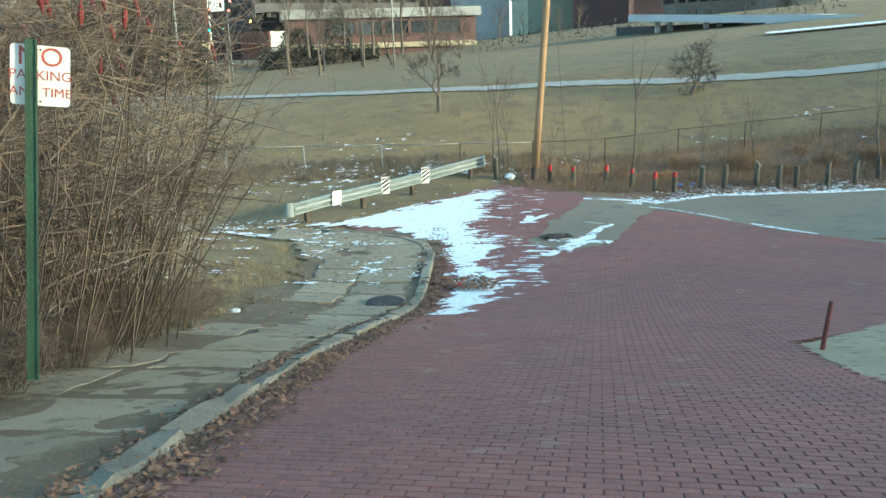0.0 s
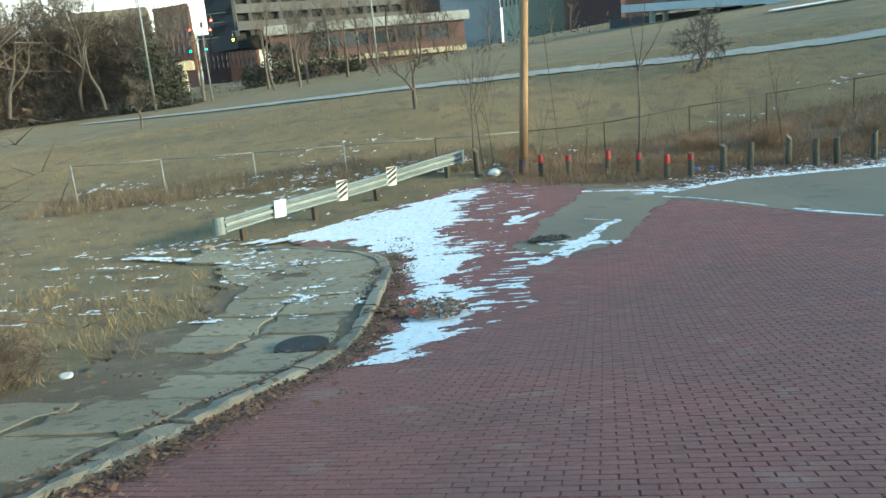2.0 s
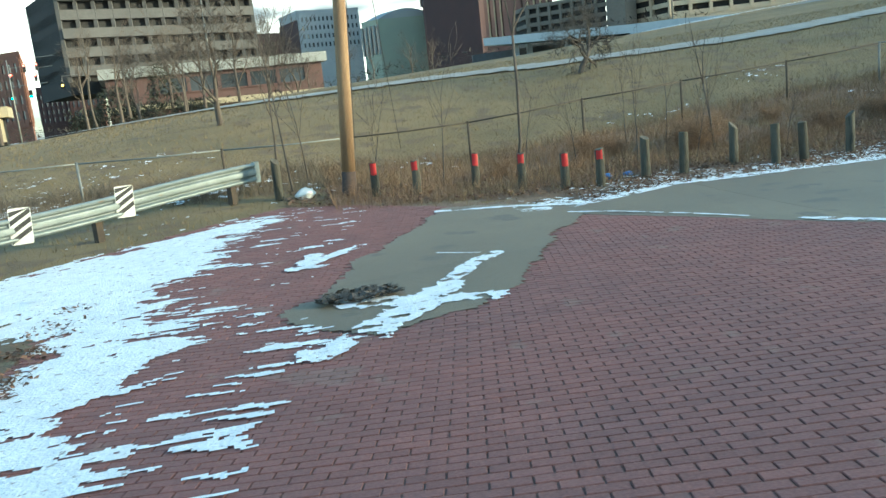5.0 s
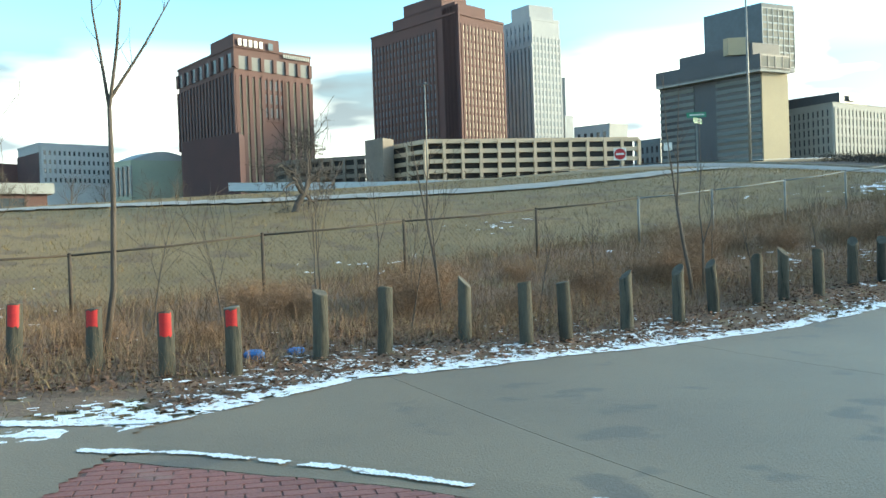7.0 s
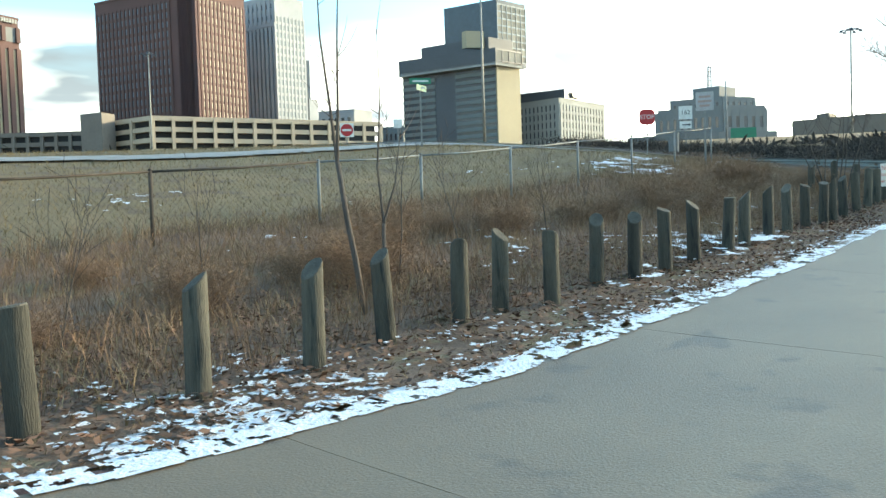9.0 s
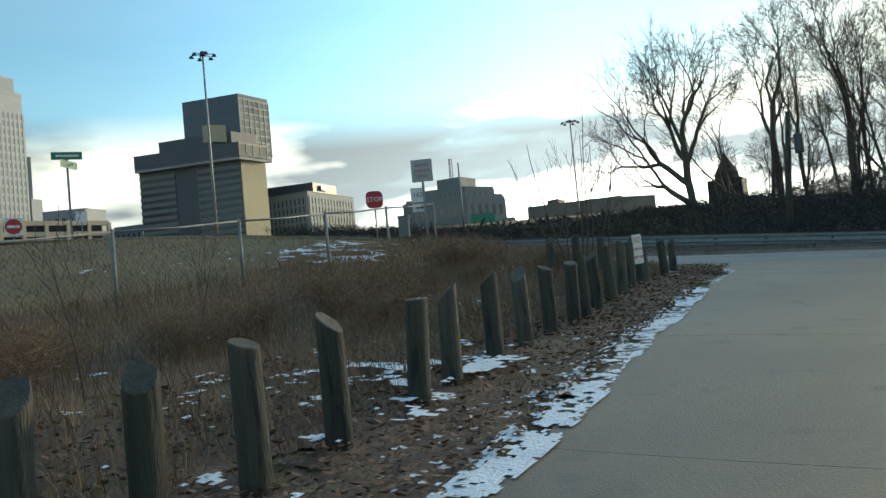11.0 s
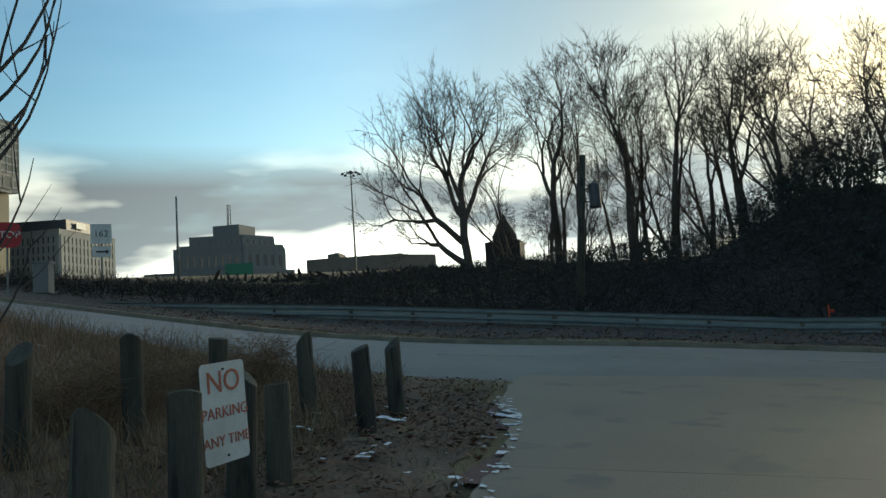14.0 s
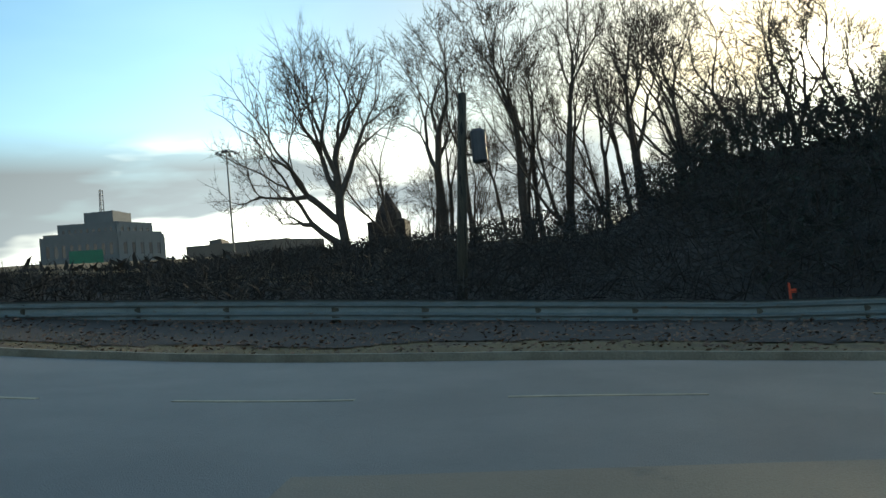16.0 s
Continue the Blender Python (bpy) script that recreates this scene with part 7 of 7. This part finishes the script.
# tall bare trees of the far hill
def forked(seed, height, girth, clear, angle, curl, depth=8, lift=0.10, limbs_at=(), thick=0.013, shoots=3):
    """A tall bare tree that forks again and again into fine upswept twigs; limbs_at gives heavy low limbs (share of the trunk, bearing, angle, length)."""
    r = random.Random(seed)
    heavy, fine = Shape(), Shape()

    def run(p, d, length, rad, level, n=4):
        pts, rads, q, dd = [Vector(p)], [rad], Vector(p), Vector(d)
        for k in range(n):
            dd = (dd + Vector((r.gauss(0, curl), r.gauss(0, curl), r.gauss(0, curl * 0.6) + lift * (level > 0)))).normalized()
            q = q + dd * (length / n)
            pts.append(Vector(q))
            rads.append(max(rad * (1 - 0.20 * (k + 1) / n), thick * 0.7))
        (heavy if level < 3 else fine).tube(pts, rads, 8 if level == 0 else 6 if level < 3 else 4 if level < 5 else 3, cap=False)
        return pts, rads, dd

    def split(pts, rads, d, length, level):
        if level >= depth:
            for g in range(shoots):
                fine.twig(pts[-1], pts[-1] + (d + Vector((r.gauss(0, 0.5), r.gauss(0, 0.5), r.gauss(0.1, 0.35)))) * length * r.uniform(0.6, 1.2), thick * 0.75)
            return
        turn0 = r.uniform(0, 2 * math.pi)
        for c in range(2 if r.random() < 0.72 else 3):
            side = d.orthogonal().normalized()
            side.rotate(Matrix.Rotation(turn0 + c * 2.5 + r.uniform(-0.5, 0.5), 3, d))
            a = angle * (r.uniform(0.25, 0.65) if c == 0 else r.uniform(0.75, 1.35))
            nd = (d * math.cos(a) + side * math.sin(a)).normalized()
            go(pts[-1], nd, length * (r.uniform(0.76, 0.92) if c == 0 else r.uniform(0.6, 0.82)), rads[-1] * (0.84 if c == 0 else r.uniform(0.58, 0.74)), level + 1)

    def go(p, d, length, rad, level):
        pts, rads, dd = run(p, d, length, rad, level)
        if level > 1:
            for g in range(shoots if level < 4 else shoots - 1):
                f = r.uniform(0.4, 3.9)
                at = pts[int(f)].lerp(pts[int(f) + 1], f % 1)
                way = (dd * 0.6 + Vector((r.gauss(0, 0.6), r.gauss(0, 0.6), r.gauss(0.15, 0.4)))).normalized()
                tip = at + way * length * r.uniform(0.35, 0.8)
                fine.twig(at, tip, thick)
                for h in range(2):
                    b = at.lerp(tip, r.uniform(0.3, 0.85))
                    fine.twig(b, b + (way + Vector((r.gauss(0, 0.6), r.gauss(0, 0.6), r.gauss(0.1, 0.4)))).normalized() * length * r.uniform(0.2, 0.45), thick * 0.7)
        split(pts, rads, dd, length, level)

    pts, rads, dd = run((0, 0, -0.03), (r.uniform(-0.05, 0.05), r.uniform(-0.05, 0.05), 1), clear, girth, 0, 6)
    for share, bearing, lean, ln in limbs_at:
        f = share * 5.99
        at = pts[int(f)].lerp(pts[int(f) + 1], f % 1)
        b, a = radians(bearing), radians(lean)
        go(at, Vector((math.sin(b) * math.sin(a), math.cos(b) * math.sin(a), math.cos(a))), ln, girth * 0.6, 1)
    split(pts, rads, dd, (1.0 - clear) * 0.26, 0)
    top = max(v[2] for v in heavy.v + fine.v)
    for shp in (heavy, fine):
        shp.v = [(x * height, y * height, z * height / top) if z > 0 else (x * height, y * height, z) for x, y, z in shp.v]
    return heavy, fine


def tall_tree(label, seed, height, girth, m_bark=None, group="hill trees", **kw):
    """Grown at unit height and then drawn out to its size."""
    ob = thing("tree", label, "tree", group)
    kw["thick"] = kw.get("thick", 0.021) / height
    heavy, fine = forked(seed, height, girth / height, **kw)
    part("trunk", heavy, m_bark or M_DARKTREE, ob, smooth=True)
    part("crown", fine, m_bark or M_DARKTREE, ob)
    return ob


# trees of the field
orchard = tall_tree("small bare orchard tree with a dense crown in the field", 71, 5.2, 0.13, M_BARK, "field trees", clear=0.22, angle=0.62, curl=0.10, lift=0.03, depth=8, shoots=3, thick=0.008)
place_all(orchard, [(1.2, 47.4, 0, 1.0), (-17.5, 61.5, 60, 0.75)])
apple = tall_tree("low spreading crooked apple tree, bare, in the field", 78, 3.7, 0.12, M_DARKTREE, "field trees", clear=0.20, angle=0.78, curl=0.18, lift=0.0, depth=7, shoots=3, thick=0.008, limbs_at=((0.9, 80, 60, 0.16), (0.95, 260, 62, 0.16)))
place_all(apple, [(16.0, 48.1, 40, 1.0)])

hill_kinds = {
    "wide": tall_tree("tall wide bare tree with crooked low limbs", 83, 25.0, 0.60, clear=0.40, angle=0.56, curl=0.14, lift=0.03, depth=7, shoots=3, limbs_at=((0.40, 4, 66, 0.17), (0.60, 356, 50, 0.17), (0.80, 172, 30, 0.15), (0.85, 10, 40, 0.15))),
    "vase": tall_tree("tall bare vase-shaped tree with fine upswept twigs", 89, 24.0, 0.40, clear=0.42, angle=0.50, curl=0.07, lift=0.025, depth=8, shoots=2),
    "slim": tall_tree("tall slender bare tree with a narrow crown", 97, 24.0, 0.30, clear=0.50, angle=0.46, curl=0.07, lift=0.03, depth=6, shoots=2),
    "leaning": tall_tree("tall bare tree with several leaning leaders", 101, 24.0, 0.34, clear=0.26, angle=0.46, curl=0.09, lift=0.02, depth=8, shoots=2),
    "dense": tall_tree("bare tree with a dense tangle of twigs", 107, 21.0, 0.32, clear=0.28, angle=0.72, curl=0.14, lift=0.02, depth=7, shoots=3, limbs_at=((0.7, 30, 50, 0.16),)),
}
EYE_D = (35.24, 30.62)
used_kinds = set()


def hill_tree(kind, az, el, far, turn, base=-1.5, slender=1.0):
    """Stands a kind of tree on a bearing from the road with its top at the given elevation."""
    p_, ob = seen_from(EYE_D, az, far), hill_kinds[kind]
    tall = -3.89 + far * math.tan(radians(el)) - base
    size = {"wide": 25.0, "vase": 24.0, "slim": 24.0, "leaning": 24.0, "dense": 21.0}[kind]
    m = pose(p_.x, p_.y, base, 0, 0, turn) @ Matrix.Diagonal((tall / size * slender, tall / size * slender, tall / size, 1))
    if kind in used_kinds:
        ob = copy_thing(ob, m)
    used_kinds.add(kind)
    ob.matrix_basis = m


for row in (("wide", 78.2, 20.4, 78, 14, -1.0, 0.74), ("vase", 84.3, 20.6, 77, 40), ("vase", 89.9, 21.2, 75, 170), ("slim", 92.8, 19.8, 74, 20), ("vase", 97.2, 19.8, 72, 290), ("vase", 99.8, 18.9, 71, 120), ("leaning", 102.4, 19.3, 68, 90), ("dense", 104.6, 18.6, 65, 20), ("vase", 106.6, 18.8, 66, 220),
            ("dense", 110.5, 17.8, 62, 30), ("leaning", 114.5, 18.5, 62, 200), ("dense", 119.0, 18.0, 60, 140), ("vase", 124.0, 18.0, 60, 10)):
    hill_tree(*row)
rt = random.Random(17)
for k in range(17):
    az = 82.6 + k * 1.1 + rt.uniform(-0.4, 0.4)
    hill_tree("slim" if k % 3 else "leaning", az, rt.uniform(12.0, 16.5), rt.uniform(76, 92) - max(0, az - 95) * 0.6, rt.uniform(0, 360), -2.0)
for az, el, far in ((100.5, 13.0, 66), (102.0, 14.5, 60), (104.8, 14.8, 58), (108.2, 15.0, 57), (111.8, 15.0, 56), (116.0, 15.0, 56)):
    hill_tree("dense", az, el, far, rt.uniform(0, 360), -2.0)
for k in range(14):
    hill_tree("leaning" if k % 2 else "dense", 81.5 + k * 1.35 + rt.uniform(-0.4, 0.4), rt.uniform(8.0, 11.5), rt.uniform(70, 84), rt.uniform(0, 360), -1.0, 0.8)
# unseen trees added to the south-east to keep low sun off the street
for az, el, far in ((128, 18, 62), (133, 18, 64), (138, 18.5, 66), (143, 19, 68), (148, 19, 72), (153, 19, 76), (158, 19, 80), (163, 19, 84)):
    hill_tree("dense", az, el, far, rt.uniform(0, 360), 0.0)
    hill_tree("leaning", az + 2.2, el - 1.5, far - 5, rt.uniform(0, 360), 0.0)
# old trees beyond the path, across the low field
for kind, x, y, turn, tall in (("dense", -33.5, 112, 20, 15), ("leaning", -38, 110, 140, 17), ("dense", -42, 113, 250, 18), ("vase", -46, 116, 80, 19), ("dense", -50, 110, 300, 18), ("leaning", -55, 114, 10, 19), ("dense", -60, 112, 190, 18), ("vase", -65, 116, 60, 19), ("dense", -14.5, 124, 30, 13), ("vase", -9, 128, 200, 14), ("dense", -4, 121, 100, 12), ("leaning", 1.5, 126, 280, 14), ("dense", 6, 118, 150, 11), ("slim", -18, 118, 60, 13), ("dense", -36, 124, 330, 17), ("dense", -47, 128, 110, 19), ("leaning", -57, 126, 220, 20)):
    m = pose(x, y, -4.4, 0, 0, turn) @ Matrix.Scale(tall / (21.0 if kind == "dense" else 24.0), 4)
    copy_thing(hill_kinds[kind], m).matrix_basis = m


def thicket(name, label, n, where, top, material, size, seed, twiggy=0.5, floor=None):
    """A dense mass of twigs and clumps under a rolling top height, thick enough to hide what is behind."""
    r = np.random.RandomState(seed)
    x0, x1, y0, y1 = where
    x, y = r.uniform(x0, x1, n), r.uniform(y0, y1, n)
    hgt = top(x, y)
    z0 = (ground(x, y) if floor is None else floor(x, y)) - 0.2
    k = hgt > z0 + 0.3
    x, y, hgt, z0 = x[k], y[k], hgt[k], z0[k]
    m = len(x)
    z = z0 + (hgt - z0) * r.rand(m) ** 0.75
    s_ = size * r.uniform(0.4, 1.4, m)
    d = r.normal(0, 1, (m, 3))
    d /= np.linalg.norm(d, axis=1)[:, None]
    d[:, 2] = np.abs(d[:, 2])
    e = np.cross(d, r.normal(0, 1, (m, 3)))
    e /= np.linalg.norm(e, axis=1)[:, None]
    thin = np.where(r.rand(m) < twiggy, 0.055, 0.4)[:, None]
    c = np.stack([x, y, z], -1)
    u, v = d * s_[:, None], e * s_[:, None] * thin
    q = np.stack([c - u * 0.5 - v * 0.5, c - u * 0.3 + v * 0.5, c + u * 0.7 + v * 0.3, c + u - v * 0.2], 1)
    f = np.arange(4)[None] + 4 * np.arange(m)[:, None]
    return tagged(new(name, raw_mesh(name, q.reshape(-1, 3), f, material)), label, "brush", kind="stuff")


def hill_top(x, y):
    az = np.degrees(np.arctan2(x - 40.4, y - 30.8))
    far = np.hypot(x - 40.4, y - 30.8)
    # past bearing 122 the unseen ridge is raised to block the low sun
    el = np.interp(az, [56, 62, 71, 78, 86, 92, 95.5, 99.6, 103, 107, 111, 122, 132, 145, 175], [2.9, 3.0, 3.6, 4.1, 4.5, 4.7, 5.4, 8.0, 10.2, 10.6, 10.4, 11.0, 14.0, 16.0, 16.0])
    return -3.61 + far * np.tan(np.radians(el)) * (0.62 + 0.46 * cloud(x, y, 5.0, 55) + 0.30 * cloud(x, y, 1.6, 56))


behind = lambda x, y: x > np.interp(y, [-10, 8, 21, 31, 41, 52, 70], [54.6, 58.2, 59.9, 60.8, 60.6, 58.6, 64]) + 0.5
ramp_up = lambda x, y: np.clip((x - np.interp(y, [-10, 8, 21, 31, 41, 52, 70], [54.6, 58.2, 59.9, 60.8, 60.6, 58.6, 64])) / 22.0, 0.10, 1)
low_top = lambda x, y: ground(x, y) + (hill_top(x, y) - ground(x, y)) * ramp_up(x, y)
mound = lambda x, y: ground(x, y) - 0.25 + np.maximum(0, low_top(x, y) - ground(x, y) - 0.6) * 0.72 * np.clip((x - 62.5) / 8, 0, 1)
# slope and its brush run on south, out of view, as an added sun block
hx, hy = np.meshgrid(np.arange(61, 112, 0.8), np.arange(-66, 72, 0.8), indexing="ij")
ids = np.arange(hx.size).reshape(hx.shape)
bank = new("hillside", raw_mesh("hillside", np.stack([hx, hy, mound(hx, hy)], -1).reshape(-1, 3), np.stack([ids[:-1, :-1], ids[1:, :-1], ids[1:, 1:], ids[:-1, 1:]], -1).reshape(-1, 4), M_SHADEDUFF))
tagged(bank, "dark wooded hillside beyond the rail, with an unseen south end added for shade", "hill", kind="structure")
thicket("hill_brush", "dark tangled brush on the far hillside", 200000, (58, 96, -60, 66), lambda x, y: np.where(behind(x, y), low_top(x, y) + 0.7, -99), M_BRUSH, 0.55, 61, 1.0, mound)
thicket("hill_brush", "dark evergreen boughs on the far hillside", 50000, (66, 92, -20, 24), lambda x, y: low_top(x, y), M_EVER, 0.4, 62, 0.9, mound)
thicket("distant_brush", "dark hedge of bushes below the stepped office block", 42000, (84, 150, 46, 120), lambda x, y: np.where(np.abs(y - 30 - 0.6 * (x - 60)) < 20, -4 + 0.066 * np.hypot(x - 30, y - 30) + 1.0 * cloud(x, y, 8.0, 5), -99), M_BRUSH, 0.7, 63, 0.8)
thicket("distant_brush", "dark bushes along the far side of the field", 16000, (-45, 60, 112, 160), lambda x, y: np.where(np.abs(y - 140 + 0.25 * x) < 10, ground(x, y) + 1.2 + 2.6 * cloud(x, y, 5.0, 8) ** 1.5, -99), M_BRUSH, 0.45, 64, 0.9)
ev = thicket("evergreen_bushes", "rounded dark evergreen bushes before the cornice building", 16000, (-30, -8, 152, 160), lambda x, y: np.maximum(-1 + 4.2 * np.sqrt(np.clip(1 - ((x + 23) / 3.2) ** 2, 0, 1)), -1 + 7.4 * np.sqrt(np.clip(1 - ((x + 15.3) / 2.6) ** 2, 0, 1))) * (np.abs(y - 156) < 3), M_EVER, 0.45, 65, 0.6)
M_TANGLE = mat("dark_brown_tangle", (0.115, 0.085, 0.066), (0.075, 0.058, 0.048), scale=0.4, rough=0.95, bump=0.0, isl=0.4)
ev2 = thicket("tangled_brush", "brown tangle of bare trees and brush beyond the path", 150000, (-68, -30, 112, 128), lambda x, y: np.where(np.hypot((x + 48) / 17, (y - 120) / 7) < 1, ground(x, y) + 15.0 * np.clip(1 - ((x + 48) / 17) ** 2, 0, 1) ** 0.25 * (0.40 + 0.85 * cloud(x, y, 4.0, 9)), -99), M_TANGLE, 0.8, 66, 0.98)

thicket("evergreen_bushes", "ragged dark evergreen beside the lamp pole", 9000, (-36, -27, 108, 116), lambda x, y: -4.5 + 9.5 * np.sqrt(np.clip(1 - ((x + 31.5) / 3.6) ** 2 - ((y - 112) / 3.6) ** 2, 0, 1)) * (0.7 + 0.5 * cloud(x, y, 1.2, 12)), M_EVER, 0.5, 68, 0.7)

# utility pole with a transformer behind the far rail
tp = thing("utility_pole", "weathered wooden utility pole with a grey transformer can", "utility pole", at=(0, 0, 0))
s = Shape()
s.tube([(64.6, 33.0, gz(64.6, 33.0) - 0.4), (64.6, 32.7, -0.9), (64.6, 32.35, 2.68)], [0.17, 0.155, 0.13], 12)
part("shaft", s, M_POST, tp, smooth=True)
s = Shape()
s.tube([(64.5, 32.0, 0.52), (64.5, 32.0, 0.58), (64.5, 32.0, 1.45), (64.5, 32.0, 1.52)], [0.2, 0.23, 0.23, 0.16], 14)
part("transformer", s, M_DKMETAL, tp, "grey transformer can")
s = Shape()
s.box((64.55, 32.25, 1.3), (0.06, 0.4, 0.06))
part("bracket", s, M_RUST, tp)
s = Shape()
s.box((64.55, 32.25, 0.8), (0.06, 0.4, 0.06))
part("bracket", s, M_RUST, tp)

# ---- bricks of the street ----
street = tagged(new("brick_street"), "red brick street, worn and partly under thin snow", "road", kind="structure")
mortar = cells("joint_bed", lambda x, y: inside(x, y, BRICKS), -5, 16, -2, 34, 0.25, 0.025, M_MORTAR)
part("joint_bed", mortar, None, street)
BL, BW, GAP = 0.215, 0.098, 0.010
TURN = radians(-12.0)
nu, nv = int(36 / (BL + GAP)), int(52 / (BW + GAP))
iu, iv = np.meshgrid(np.arange(nu), np.arange(nv), indexing="ij")
u = (iu + 0.5 * (iv % 2)) * (BL + GAP) - 12
v = iv * (BW + GAP) - 8
bx, by = u * math.cos(TURN) - v * math.sin(TURN) - 2, u * math.sin(TURN) + v * math.cos(TURN) + 2
ok = inside(bx, by, BRICKS) & ~inside(bx + wob(bx, by), by + wob(by, bx), PATCH) & ~(past_joint(bx, by) & (by > 18)) & (by > 1.0) & (bx < 14.5)
bx, by = bx[ok], by[ok]
br = np.random.RandomState(5)
bz = ground(bx, by) + 0.036 + br.uniform(-0.002, 0.002, len(bx)) + (cloud(bx, by, 1.3, 12) - 0.5) * 0.012
apart = inside(bx, by, [(2.2, 14.6), (4.0, 14.0), (4.6, 16.4), (2.7, 17.0)])
one = np.where(apart)[0][:300]
rest = np.setdiff1d(np.arange(len(bx)), one)
ca, sa = math.cos(TURN), math.sin(TURN)


def brick_verts(n, rot):
    """Corners of n bricks, top edges drawn in a little."""
    out = []
    for hx, hy, hz in ((BL / 2, BW / 2, -0.05), (BL / 2, BW / 2, -0.006), (BL / 2 - 0.004, BW / 2 - 0.004, 0.0)):
        for sx, sy in ((-1, -1), (1, -1), (1, 1), (-1, 1)):
            out.append((sx * hx, sy * hy, hz))
    return np.array(out)


shape0 = brick_verts(1, 0)
bf = np.array([(0, 1, 5, 4), (1, 2, 6, 5), (2, 3, 7, 6), (3, 0, 4, 7), (4, 5, 9, 8), (5, 6, 10, 9), (6, 7, 11, 10), (7, 4, 8, 11), (8, 9, 10, 11)])
th = TURN + br.uniform(-0.02, 0.02, len(rest))
px = shape0[None, :, 0] * np.cos(th)[:, None] - shape0[None, :, 1] * np.sin(th)[:, None] + bx[rest][:, None]
py = shape0[None, :, 0] * np.sin(th)[:, None] + shape0[None, :, 1] * np.cos(th)[:, None] + by[rest][:, None]
eps = 0.3
slope_x = (ground(bx[rest] + eps, by[rest]) - ground(bx[rest] - eps, by[rest])) / (2 * eps)
slope_y = (ground(bx[rest], by[rest] + eps) - ground(bx[rest], by[rest] - eps)) / (2 * eps)
pz = shape0[None, :, 2] + bz[rest][:, None] + (px - bx[rest][:, None]) * slope_x[:, None] + (py - by[rest][:, None]) * slope_y[:, None]
stuff = part("brick_field", raw_mesh("brick_field", np.stack([px, py, pz], -1).reshape(-1, 3), (bf[None] + 12 * np.arange(len(rest))[:, None, None]).reshape(-1, 4), M_BRICK, flat=True), None, street)
tagged(stuff, kind="stuff")
brick_me = raw_mesh("brick", shape0, bf, M_BRICK, flat=True)
for i in one:
    sx = float(ground(bx[i] + eps, by[i]) - ground(bx[i] - eps, by[i])) / (2 * eps)
    sy = float(ground(bx[i], by[i] + eps) - ground(bx[i], by[i] - eps)) / (2 * eps)
    nrm = Vector((-sx, -sy, 1)).normalized()
    ax = Vector((ca, sa, ca * sx + sa * sy)).normalized()
    m = Matrix((ax, nrm.cross(ax), nrm)).transposed().to_4x4()
    m.translation = (bx[i], by[i], bz[i])
    part("brick", brick_me, None, street, base=m)
